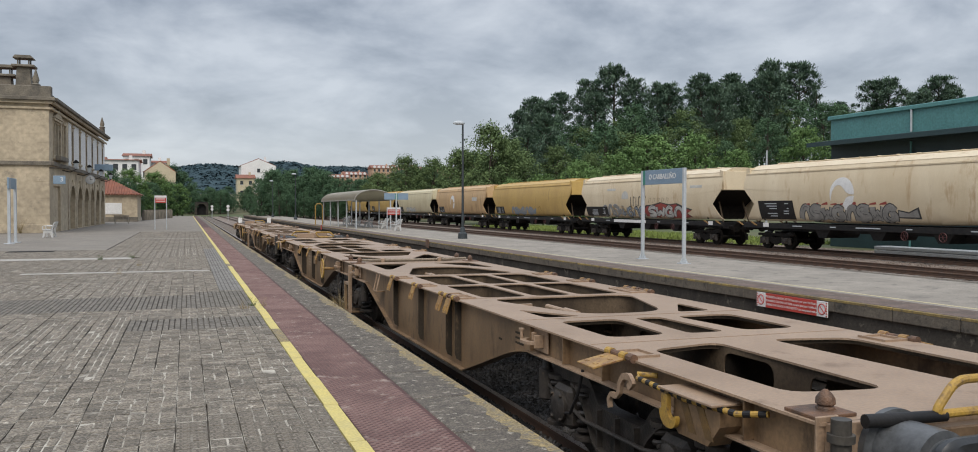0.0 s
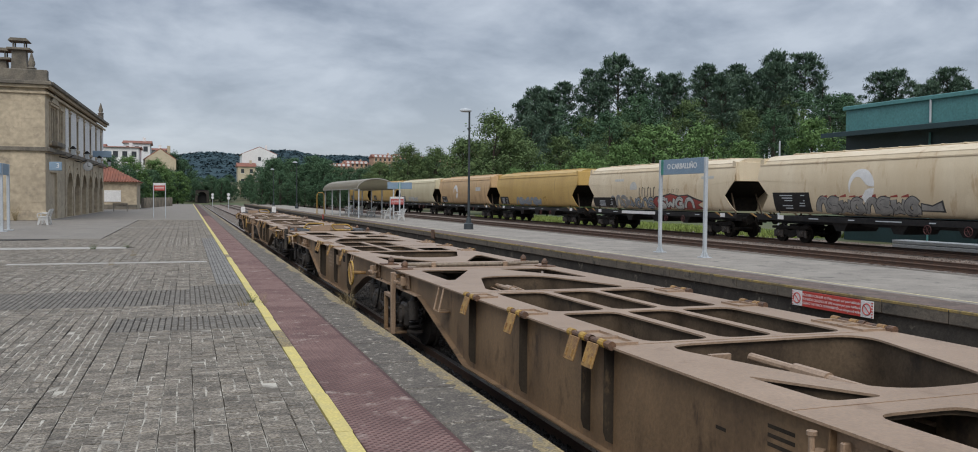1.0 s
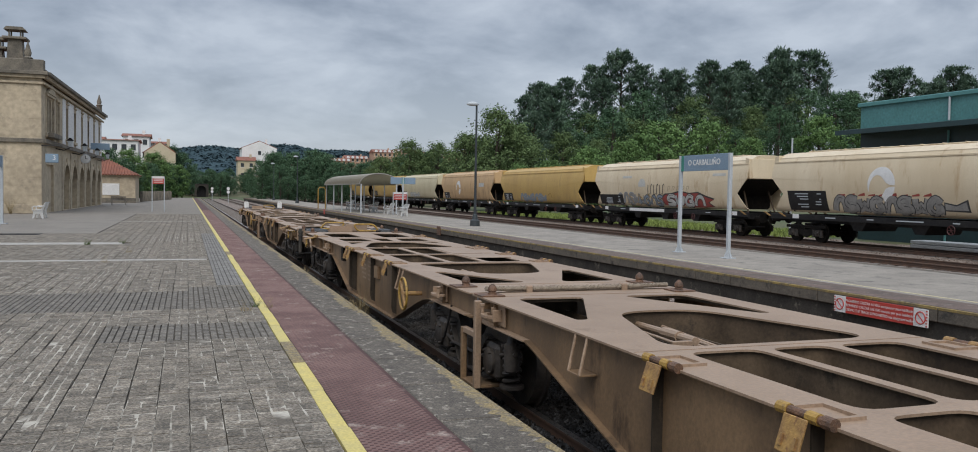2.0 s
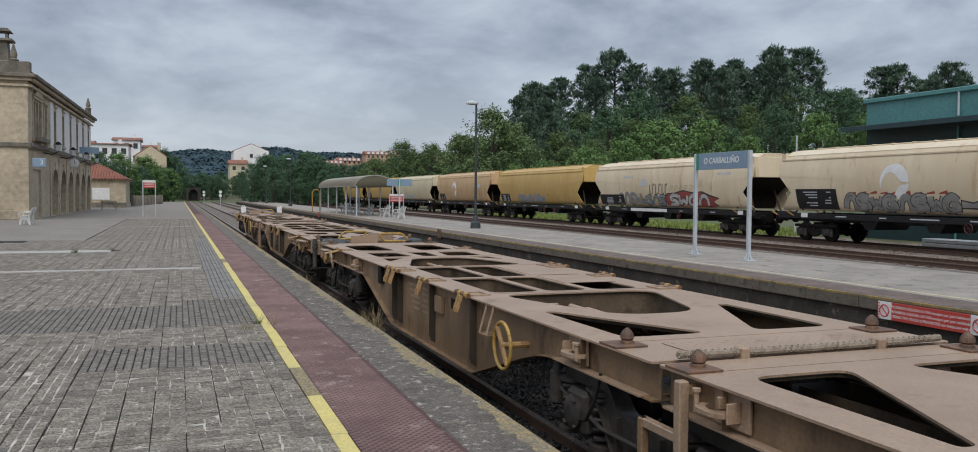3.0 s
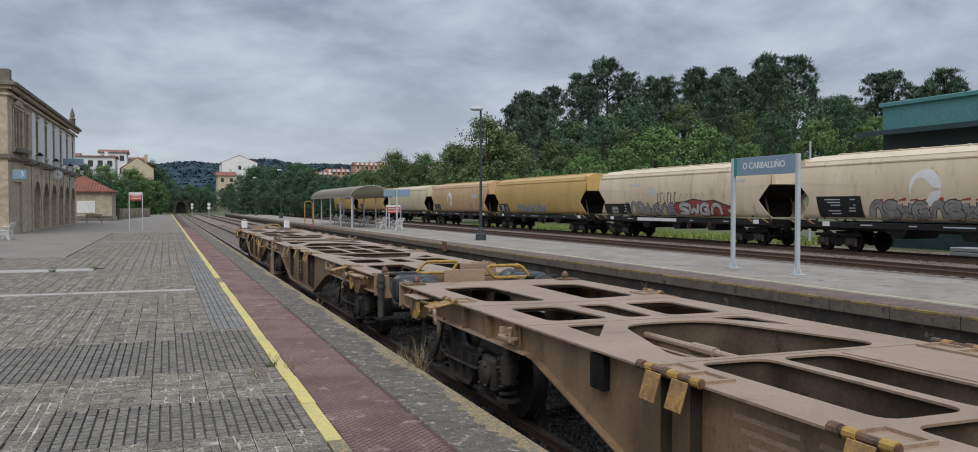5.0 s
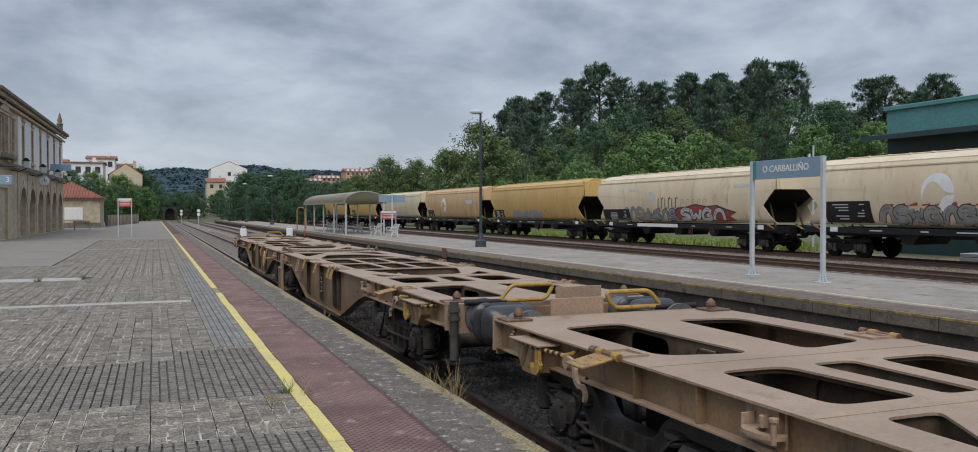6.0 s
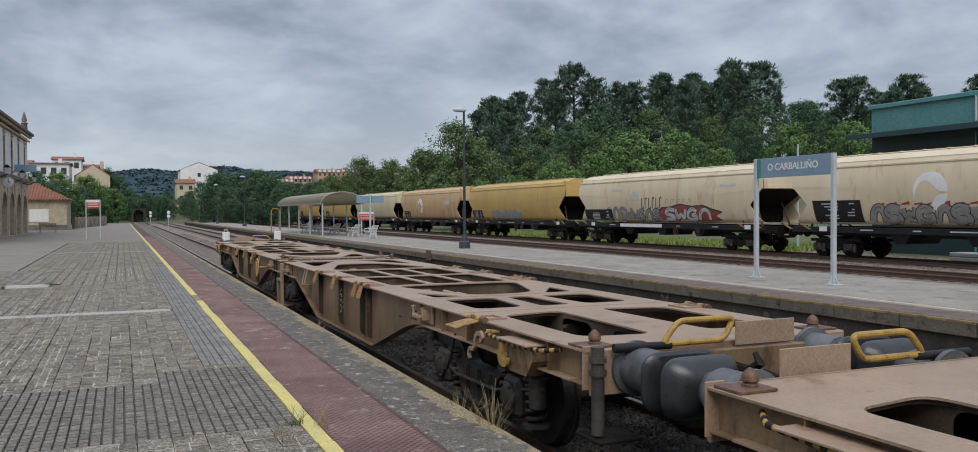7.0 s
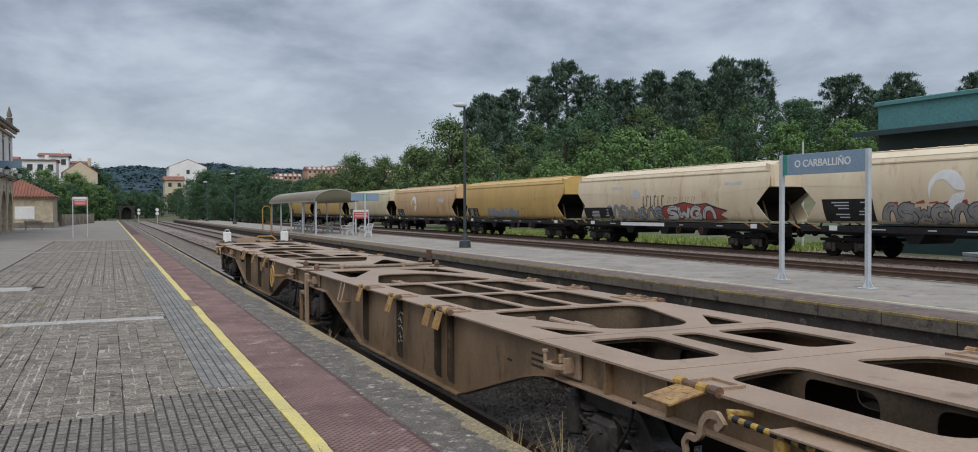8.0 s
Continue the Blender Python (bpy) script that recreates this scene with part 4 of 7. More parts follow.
def bogie(wagon, v):
    """A two-axle bogie with coil springs; its wheel sets roll."""
    b = part("bogie", bx(-0.85, 0.85, -0.22, 0.22, 0.45, 0.72, 0.02), "under", wagon)
    b.matrix_basis = pose(0, v, 0)
    for s in (-1, 1):
        x0, x1 = sorted((s * 0.98, s * 1.13))
        crown = [(-1.28, 0.70), (-1.22, 0.80), (-0.72, 0.82), (-0.50, 0.74), (-0.34, 0.56), (0.34, 0.56), (0.50, 0.74), (0.72, 0.82), (1.22, 0.80), (1.28, 0.70)]
        belly = [(1.18, 0.66), (0.70, 0.67), (0.50, 0.50), (0.36, 0.27), (0.26, 0.22), (-0.26, 0.22), (-0.36, 0.27), (-0.50, 0.50), (-0.70, 0.67), (-1.18, 0.66)]
        side = part("side_frame", prism(nb(), rounded(crown + belly, 0.07, 3), "x", x0, x1), "bogie", b)
        rim = [(p[0], p[1] - 0.006) for p in rounded(belly, 0.07, 3)[4:-5]]
        part("frame_flange", prism(nb(), rim + [(y, z + 0.022) for y, z in rim[::-1]], "x", min(s * 0.96, s * 1.19), max(s * 0.96, s * 1.19)), "bogie", side)
        part("top_flange", bx(min(s * 0.96, s * 1.20), max(s * 0.96, s * 1.20), -1.30, 1.30, 0.805, 0.83, 0.006), "bogie", side)
        part("side_bearer", bx(min(s * 0.72, s * 0.97), max(s * 0.72, s * 0.97), -0.30, 0.30, 0.72, 0.83, 0.02), "bogie", b)
        for a in (-1.34, 1.34):
            part("damper", lathe(nb(), [(0.42, 0.05), (0.44, 0.075), (0.70, 0.075), (0.72, 0.05), (0.80, 0.03)], "z", (s * 1.16, a, 0), 14), "bogie", b)
        for a in (-0.30, 0.0, 0.30):
            part("frame_rib", bx(min(s * 1.13, s * 1.175), max(s * 1.13, s * 1.175), a - 0.012, a + 0.012, 0.25, 0.55), "bogie", side)
        part("brake_rigging", tube(nb(), [(s * 1.16, -1.45, 0.62), (s * 1.19, -0.5, 0.44), (s * 1.19, 0.5, 0.42), (s * 1.16, 1.45, 0.60)], 0.018), "bogie", b)
        part("hose", tube(nb(), [(s * 1.24, 0.42, 0.86), (s * 1.27, 0.45, 0.66), (s * 1.26, 0.62, 0.46), (s * 1.23, 0.80, 0.42), (s * 1.2, 0.95, 0.55)], 0.014), "black", b)
        for a in (-0.9, 0.9):
            ab = part("axle_box", bx(min(s * 0.98, s * 1.22), max(s * 0.98, s * 1.22), a - 0.17, a + 0.17, 0.28, 0.64, 0.04), "bogie", b)
            part("axle_cover", lathe(nb(), [(s * 1.22, 0.14), (s * 1.25, 0.14), (s * 1.265, 0.11), (s * 1.27, 0.04)], "x", (0, a, 0.46), 18), "bogie", ab)
            for w in (-0.055, 0.055):
                for z in (0.36, 0.56):
                    part("cover_bolt", lathe(nb(), [(s * 1.255, 0.016), (s * 1.28, 0.014)], "x", (0, a + w * 1.5, z), 6), "bogie", ab)
            for w in (-0.28, 0.28):
                coil = [(s * 1.09 + 0.082 * math.cos(k * 0.6), a + w + 0.082 * math.sin(k * 0.6), 0.27 + 0.38 * k / 54) for k in range(55)]
                part("coil_spring", tube(nb(), coil, 0.021, 6), "bogie", b)
                part("spring_seat", lathe(nb(), [(0.22, 0.06), (0.23, 0.125), (0.262, 0.125), (0.27, 0.05)], "z", (s * 1.09, a + w, 0), 14), "bogie", b)
                part("spring_cap", lathe(nb(), [(0.645, 0.115), (0.68, 0.115), (0.69, 0.06)], "z", (s * 1.09, a + w, 0), 14), "bogie", b)
    sets = []
    for a in (-0.9, 0.9):
        prof = [(-0.95, 0.06), (-0.93, 0.09), (-0.90, 0.10), (-0.899, 0.46), (-0.80, 0.465), (-0.79, 0.50), (-0.76, 0.50), (-0.759, 0.12), (0.759, 0.12), (0.76, 0.50),
                (0.79, 0.50), (0.80, 0.465), (0.899, 0.46), (0.90, 0.10), (0.93, 0.09), (0.95, 0.06)]
        w = part("wheel_set", lathe(nb(), prof, "x", (0, 0, 0), 32), "bogie", b)
        w.matrix_basis = pose(0, a, 0.46)
        sets.append((w, a))
    return sets


def container_wagon(label, joint, tail=False):
    wagon = thing("container_wagon", label, "flat wagon", pose(TRACK_X, joint, RAIL), group="train of empty container wagons")
    for far in (False, True):
        frame_half(wagon, far)
    # rope and gangway over the joint
    pts = [(-1.12 + 2.24 * k / 40, -0.21 + 0.006 * math.sin(k * 0.9), DECK + 0.045 - 0.012 * math.sin(math.pi * k / 40)) for k in range(41)]
    rope = part("rope", tube(nb(), pts, 0.026), "rope", wagon, "grey twisted rope laid across the joint")
    for q in range(3):
        lay = [(x, y + 0.022 * math.cos(3.6 * k + q * 2.09), z + 0.022 * math.sin(3.6 * k + q * 2.09)) for k, (x, y, z) in
               enumerate([(-1.12 + 2.24 * i / 160, -0.21, DECK + 0.045 - 0.012 * math.sin(math.pi * i / 160)) for i in range(161)])]
        part("rope_strand", tube(nb(), lay, 0.010, 5), "rope", rope)
    for x in (-0.62, 0.55):
        part("rope_clip", bx(x - 0.035, x + 0.035, -0.26, -0.15, DECK - 0.03, DECK + 0.075, 0.012), "deck", rope)
    tread = part("joint_cover", bx(-0.86, 0.86, -0.14, 0.42, DECK + 0.002, DECK + 0.008, 0.002), "deck", wagon)
    bm = nb()
    for i in range(22):
        for j in range(7):
            turn = pose(-0.80 + 0.076 * i, -0.10 + 0.076 * j, DECK + 0.008, 0, 0, 45 if (i + j) % 2 else -45)
            box(bm, -0.017, 0.017, -0.004, 0.004, 0.0, 0.0015, 0.0, turn)
    part("tread_pattern", bm, "deck", tread)
    ladder = part("step_post", bx(-1.37, -1.30, -0.62, -0.55, 0.16, DECK - 0.03, 0.008), "deck", wagon)
    part("step_post", bx(-1.37, -1.31, -0.18, -0.12, 0.16, DECK - 0.36, 0.008), "girder", ladder)
    part("step_rail", bx(-1.36, -1.30, -0.56, -0.12, DECK - 0.42, DECK - 0.36, 0.006), "deck", ladder)
    part("step", bx(-1.36, -1.04, -0.60, -0.14, 0.16, 0.19, 0.004), "girder", ladder)
    part("post_arm", bx(-1.33, -1.05, -0.61, -0.56, DECK - 0.12, DECK - 0.06, 0.006), "girder", ladder)
    sets = []
    for v in (-11.0, 0.22, 11.3):
        sets += bogie(wagon, v)
    if tail:
        scrawl = random.Random(3)
        for k in range(5):
            v = -5.75 + 0.1 * scrawl.random()
            z = DECK - 0.18 - 0.09 * k
            pts = [(-1.264, v + 0.045 * i, z + scrawl.uniform(-0.04, 0.04)) for i in range(6)]
            part("chalk_scrawl", tube(nb(), pts, 0.0022, 5), "graffiti_pale", wagon)
        for x in (-0.93, 0.93):
            board = part("tail_board", bx(x - 0.13, x + 0.13, 13.62, 13.66, DECK + 0.02, DECK + 0.36, 0.02), "white", wagon, "white tail board")
            part("handle", tube(nb(), [(x - 0.07, 13.64, DECK + 0.36), (x - 0.06, 13.64, DECK + 0.43), (x + 0.06, 13.64, DECK + 0.43), (x + 0.07, 13.64, DECK + 0.36)], 0.012), "white", board)
    return wagon, sets


JOINTS = (14.40, 42.77)
WAGONS = [container_wagon("empty brown articulated container wagon with yellow fittings", JOINTS[0]),
          container_wagon("empty brown articulated container wagon with tail boards", JOINTS[1], True)]

# ---- hopper wagons on the siding ----
HOP_LEN, HOP_PITCH, HOP_FIRST = 18.0, 20.75, 38.75


def tank_section(scale=1.0):
    """Cross-section of the hopper body, x and z from the rail: sloped foot, bulging side, rounded shoulder, roof."""
    half = [(0.55, 1.45), (1.18, 1.50), (1.36, 1.75), (1.46, 2.3), (1.50, 2.9), (1.47, 3.5), (1.36, 4.02), (1.25, 4.26), (1.22, 4.30), (0.75, 4.50), (0.4, 4.58)]
    fine = []
    for k in range(len(half) - 1):
        p = [Vector(half[max(0, min(len(half) - 1, k + d))]) for d in (-1, 0, 1, 2)]
        for t in (0.0, 0.34, 0.67):
            q = 0.5 * (2 * p[1] + (p[2] - p[0]) * t + (2 * p[0] - 5 * p[1] + 4 * p[2] - p[3]) * t * t + (3 * p[1] - p[0] - 3 * p[2] + p[3]) * t ** 3)
            fine.append((q.x, max(q.y, fine[-1][1] + 0.001) if fine else q.y))
    fine.append(half[-1])
    return fine + [(-x, z) for x, z in fine[::-1]]


SECTION = tank_section()


def side_x(z):
    """Outside of the body at height z above the rail, on the platform side."""
    sec = SECTION[:len(SECTION) // 2]
    for (xa, za), (xb, zb) in zip(sec, sec[1:]):
        if za <= z <= zb:
            return -(xa + (xb - xa) * (z - za) / (zb - za))
    return -1.5


def side_sheet(name, outline, mat, parent, side):
    """A sheet that follows the curved side: outline in (y, z)."""
    bm = nb()
    face = bm.faces.new([bm.verts.new((0, y, z)) for y, z in outline])
    face.normal_update()
    bmesh.ops.triangulate(bm, faces=[face])
    bmesh.ops.subdivide_edges(bm, edges=bm.edges, cuts=7, use_grid_fill=True)
    for v in bm.verts:
        v.co.x = -side * (side_x(v.co.z) + 0.001)
    geo = bmesh.ops.extrude_face_region(bm, geom=list(bm.faces))
    for v in geo["geom"]:
        if isinstance(v, bmesh.types.BMVert):
            v.co.x -= side * 0.03
    bmesh.ops.recalc_face_normals(bm, faces=bm.faces)
    return part(name, bm, mat, parent)


def hopper_wagon(y0, mat, label, marks):
    """A grain hopper whose near end is at y0."""
    h = thing("hopper_wagon", label, "hopper wagon", pose(HOPPER_X, y0, RAIL), group="rake of grain hopper wagons")
    sec = tank_section()
    n = len(sec)
    bm = nb()
    cuts = []
    for v, foot in ((-0.20, 3.25), (-0.16, 3.23), (5.3, 0.0), (HOP_LEN - 5.3, 0.0), (HOP_LEN + 0.16, 3.23), (HOP_LEN + 0.20, 3.25)):
        ring = []
        for x, z in sec:
            zz = max(z, foot) if foot else z
            shift = 0.0
            ring.append(bm.verts.new((x, v + shift, zz)))
        cuts.append(ring)
    for a, b in zip(cuts, cuts[1:]):
        for i in range(n):
            j = (i + 1) % n
            bm.faces.new((a[i], a[j], b[j], b[i]))
    bm.faces.new(cuts[0])
    bm.faces.new(cuts[-1][::-1])
    bmesh.ops.remove_doubles(bm, verts=bm.verts, dist=0.0005)
    bmesh.ops.recalc_face_normals(bm, faces=bm.faces)
    tank = part("tank", bm, mat, h)
    # side sheets carry on over the raked ends, framing the open ends
    for x in (-1, 1):
        for a, g in ((0.0, 1), (HOP_LEN, -1)):
            pts = [(a - g * 0.30, 4.30), (a + g * 5.6, 4.30), (a + g * 5.6, 1.51), (a - g * 0.22, 1.51), (a + g * 0.60, 2.42), (a - g * 0.34, 3.28)]
            side_sheet("end_sheet", pts, mat, tank, x)
    for a in (-0.36, HOP_LEN + 0.36):
        sgn = 1 if a < 5 else -1
        bm = prism(nb(), [(a, 3.26), (a + sgn * 0.1, 4.34), (a + sgn * 0.4, 4.42), (a + sgn * 0.4, 3.26)], "x", -1.36, 1.36)
        part("end_panel", bm, mat, tank)
    for x in (-1.36, 1.36):
        part("cant_rail", bx(x - 0.03, x + 0.03, -0.2, HOP_LEN + 0.2, 4.02, 4.10, 0.01), mat, tank)
    # Added black panels and slopes stand for the shade inside the open ends.
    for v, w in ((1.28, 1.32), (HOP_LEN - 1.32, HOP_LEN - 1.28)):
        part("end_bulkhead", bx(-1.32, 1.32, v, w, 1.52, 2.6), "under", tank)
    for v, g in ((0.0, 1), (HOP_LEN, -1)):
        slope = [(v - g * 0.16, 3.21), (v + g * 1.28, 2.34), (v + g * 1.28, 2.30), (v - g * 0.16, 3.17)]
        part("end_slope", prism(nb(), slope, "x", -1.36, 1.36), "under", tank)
    bm = nb()
    box(bm, -0.42, 0.42, 1.2, HOP_LEN - 1.2, 4.575, 4.635, 0.02)
    for k in range(14):
        box(bm, -0.5, 0.5, 1.5 + k * 1.15, 1.58 + k * 1.15, 4.60, 4.65, 0.01)
    part("roof_hatch", bm, mat, tank)
    # underframe
    bm = nb()
    for x in (-1.38, 1.38):
        box(bm, x - 0.05, x + 0.05, -0.4, HOP_LEN + 0.4, 1.12, 1.38, 0.01)
    box(bm, -0.3, 0.3, -0.4, HOP_LEN + 0.4, 0.95, 1.25)
    for v in (-0.4, HOP_LEN + 0.32):
        box(bm, -1.35, 1.35, v, v + 0.08, 1.0, 1.35, 0.01)
    sole = part("underframe", bm, "black", h)
    for v, w in ((3.2, 0.5), (6.6, 0.35), (8.4, 1.5), (11.2, 0.4), (13.6, 0.7)):
        part("writing", bx(-1.434, -1.4305, v, v + w, 1.24, 1.29), "galv", sole)
    for v in (0.6, HOP_LEN - 1.8):
        for x in (-1.44, 1.44):
            part("white_panel", bx(x - 0.01, x + 0.01, v, v + 0.45, 1.18, 1.40), "white", sole)
    for v in (0.1, HOP_LEN - 0.5):
        for x in (-0.9, 0.9):
            part("end_stay", tube(nb(), [(x, v + 0.2, 1.35), (x * 0.9, v + (0.9 if v < 5 else -0.5), 2.9)], 0.05), "web", sole)
        for x in (-1.44, 1.44):
            for w in (0.0, 1.2):
                part("step_rail", prism(nb(), [(v + w - 0.35, 1.25), (v + w - 0.2, 1.25), (v + w + 0.3, 1.46), (v + w + 0.1, 1.46)], "x", x - 0.02, x + 0.02), "flap", sole)
    for k in range(3):
        v = 5.4 + k * 3.6
        pts = [(v - 0.55, 1.12), (v + 0.55, 1.12), (v + 0.25, 0.70), (v - 0.25, 0.70)]
        part("discharge_chute", prism(nb(), pts, "x", -1.0, 1.0), "black", h)
    for v in (5.0, 7.0):
        ring = [(-1.46, v + 0.19 * math.cos(a), 0.98 + 0.19 * math.sin(a)) for a in [2 * math.pi * k / 20 for k in range(21)]]
        bm = tube(nb(), ring, 0.018, 6, False)
        for a in (0, 1.05, 2.1):
            tube(bm, [(-1.46, v + 0.18 * math.cos(a), 0.98 + 0.18 * math.sin(a)), (-1.46, v - 0.18 * math.cos(a), 0.98 - 0.18 * math.sin(a))], 0.012, 5)
        part("hand_wheel", bm, "wheelred", h, "dark red hand wheel")
    for v in (1.9, HOP_LEN - 1.9):
        b = part("bogie", bx(-0.9, 0.9, v - 0.3, v + 0.3, 0.5, 0.95, 0.03), "under", h)
        for x in (-1.0, 1.0):
            outline = [(v - 1.35, 0.50), (v - 1.1, 0.70), (v - 0.5, 0.72), (v, 0.60), (v + 0.5, 0.72), (v + 1.1, 0.70), (v + 1.35, 0.50), (v + 0.5, 0.40), (v, 0.22), (v - 0.5, 0.40)]
            part("side_frame", prism(nb(), outline, "x", x - 0.07, x + 0.07), "under", b)
            for a in (-0.9, 0.9):
                part("axle_box", bx(x - 0.15, x + 0.15, v + a - 0.15, v + a + 0.15, 0.30, 0.62, 0.03), "bogie", b)
                part("axle_cover", lathe(nb(), [(x + math.copysign(0.15, x), 0.12), (x + math.copysign(0.19, x), 0.10), (x + math.copysign(0.20, x), 0.04)], "x", (0, v + a, 0.46), 12), "bogie", b)
                for w in (-0.26, 0.26):
                    part("spring", lathe(nb(), [(0.26, 0.11), (0.28, 0.085), (0.36, 0.10), (0.40, 0.085), (0.48, 0.10), (0.52, 0.085), (0.62, 0.11)], "z", (x * 1.06, v + a + w, 0), 10), "bogie", b)
            part("solebar", bx(x - 0.09, x + 0.09, v - 1.45, v + 1.45, 0.70, 0.84, 0.02), "under", b)
        for a in (-0.9, 0.9):
            prof = [(-0.95, 0.1), (-0.90, 0.46), (-0.80, 0.465), (-0.79, 0.50), (-0.76, 0.50), (-0.759, 0.1), (0.759, 0.1), (0.76, 0.50), (0.79, 0.50), (0.80, 0.465), (0.90, 0.46), (0.95, 0.1)]
            part("wheel_set", lathe(nb(), prof, "x", (0, v + a, 0.46), 24), "under", b)
    for x in (-0.87, 0.87):
        for v, w in ((-0.4, -0.98), (HOP_LEN + 0.4, HOP_LEN + 0.98)):
            part("buffer", lathe(nb(), [(v, 0.13), ((v + w) / 2, 0.11), (w - (0.06 if w > 0 else -0.06), 0.09), (w - (0.055 if w > 0 else -0.055), 0.26), (w, 0.26)], "y", (x, 0, 1.06), 16), "under", h)
    marks(h, tank)
    return h


def decal(name, outline, mat, parent, out=0.006, cuts=5):
    """A thin painted shape on the curved side: outline in (y, z)."""
    bm = nb()
    if len(outline) < 3:
        return None
    zs = [z for y, z in outline]
    face = bm.faces.new([bm.verts.new((0, y, z)) for y, z in outline])
    face.normal_update()
    bmesh.ops.triangulate(bm, faces=[face])
    if cuts:
        bmesh.ops.subdivide_edges(bm, edges=bm.edges, cuts=cuts, use_grid_fill=True)
    for v in bm.verts:
        v.co.x = side_x(v.co.z) - out
    geo = bmesh.ops.extrude_face_region(bm, geom=list(bm.faces))
    for v in geo["geom"]:
        if isinstance(v, bmesh.types.BMVert):
            v.co.x -= 0.003
    bmesh.ops.recalc_face_normals(bm, faces=bm.faces)
    return part(name, bm, mat, parent)


def swoosh(h, cy, cz, r):
    """Round white emblem: a crescent that swells into a point, and a wedge under it."""
    def on(points):
        return [(cy - r * u, cz + r * w) for u, w in points]
    arc = [(math.cos(math.radians(a)), math.sin(math.radians(a))) for a in range(205, 3, -8)]
    inner = [(0.97, -0.03), (0.62, -0.01), (0.36, 0.10), (0.14, 0.32), (-0.08, 0.50), (-0.34, 0.55), (-0.60, 0.43), (-0.80, 0.16), (-0.89, -0.15)]
    decal("emblem", on(arc + inner), "white", h)
    wedge = [(0.985, -0.13), (0.60, -0.13), (0.34, -0.24), (0.20, -0.45), (0.05, -0.62), (0.22, -0.90)]
    low = [(math.cos(math.radians(a)), math.sin(math.radians(a))) for a in range(-72, -8, 8)]
    decal("emblem", on(wedge + low), "white", h)


def ribbon(points, w):
    """Outline of a brush stroke of width w along points."""
    pts = [Vector(p) for p in points]
    a, b = [], []
    for i, p in enumerate(pts):
        d = (pts[min(i + 1, len(pts) - 1)] - pts[max(i - 1, 0)]).normalized()
        n = Vector((-d.y, d.x)) * w / 2
        a.append(tuple(p + n))
        b.append(tuple(p - n))
    return a + b[::-1]


def spray_piece(h, y0, y1, z0, z1, fill, edge, seed, count, thick=0.34, base=0.006):
    """A row of fat interlocking spray strokes, none of them a letter that can be read."""
    rnd = random.Random(seed)
    w, hh = (y1 - y0) / count, z1 - z0
    shapes = []
    for k in range(count):
        c = y1 - (k + 0.5) * w
        kind = (k + seed) % 4
        lean = rnd.uniform(-0.06, 0.06)
        if kind == 0:
            path = [(0.42, 0.12), (0.34, 0.62), (0.12, 0.88), (-0.18, 0.82), (-0.36, 0.50), (-0.40, 0.10)]
        elif kind == 1:
            path = [(-0.40, 0.84), (0.10, 0.90), (0.38, 0.70), (0.20, 0.50), (-0.15, 0.46), (-0.38, 0.28), (-0.10, 0.12), (0.40, 0.14)]
        elif kind == 2:
            path = [(0.42, 0.90), (0.30, 0.25), (0.02, 0.55), (-0.22, 0.25), (-0.42, 0.92)]
        else:
            path = [(-0.30, 0.72), (0.05, 0.90), (0.38, 0.66), (0.40, 0.30), (0.10, 0.12), (-0.28, 0.24), (-0.20, 0.48), (0.08, 0.46)]
        shapes.append([(c + w * 1.04 * a + lean * b, z0 + hh * (0.02 + 0.96 * b) - 0.08 * hh * rnd.random()) for a, b in path])
    smooth = []
    for path in shapes:
        fine = []
        for i in range(len(path) - 1):
            p = [Vector(path[max(0, min(len(path) - 1, i + d))]) for d in (-1, 0, 1, 2)]
            for t in (0.0, 0.34, 0.67):
                q = 0.5 * (2 * p[1] + (p[2] - p[0]) * t + (2 * p[0] - 5 * p[1] + 4 * p[2] - p[3]) * t * t + (3 * p[1] - p[0] - 3 * p[2] + p[3]) * t ** 3)
                fine.append((q.x, q.y))
        smooth.append(fine + [path[-1]])
    for k, path in enumerate(smooth):
        out = base + 0.010 * (k % 2)
        strip(h, path, thick + 0.09, edge, out)
        strip(h, path, thick, fill, out + 0.004)
        for q in range(2):
            i = rnd.randrange(1, len(path) - 5)
            strip(h, [(a + rnd.uniform(-0.03, 0.03), b + 0.03) for a, b in path[i:i + 4]], 0.028, edge, out + 0.007)


def strip(h, path, w, mat, out):
    """A painted stroke that follows the curved side, as one thin quad band."""
    side = ribbon(path, w)
    n = len(side) // 2
    bm = nb()
    rows = []
    for i in range(n):
        a, b = Vector(side[i]), Vector(side[-1 - i])
        row = []
        for t in (0.0, 0.33, 0.67, 1.0):
            p = a.lerp(b, t)
            z = min(max(p.y, 1.50), 4.2)
            row.append(bm.verts.new((side_x(z) - out, p.x, z)))
        rows.append(row)
    for r, q in zip(rows, rows[1:]):
        for k in range(3):
            bm.faces.new((r[k], r[k + 1], q[k + 1], q[k]))
    geo = bmesh.ops.extrude_face_region(bm, geom=list(bm.faces))
    for v in geo["geom"]:
        if isinstance(v, bmesh.types.BMVert):
            v.co.x += 0.003
    bmesh.ops.recalc_face_normals(bm, faces=bm.faces)
    part("graffiti", bm, mat, h)


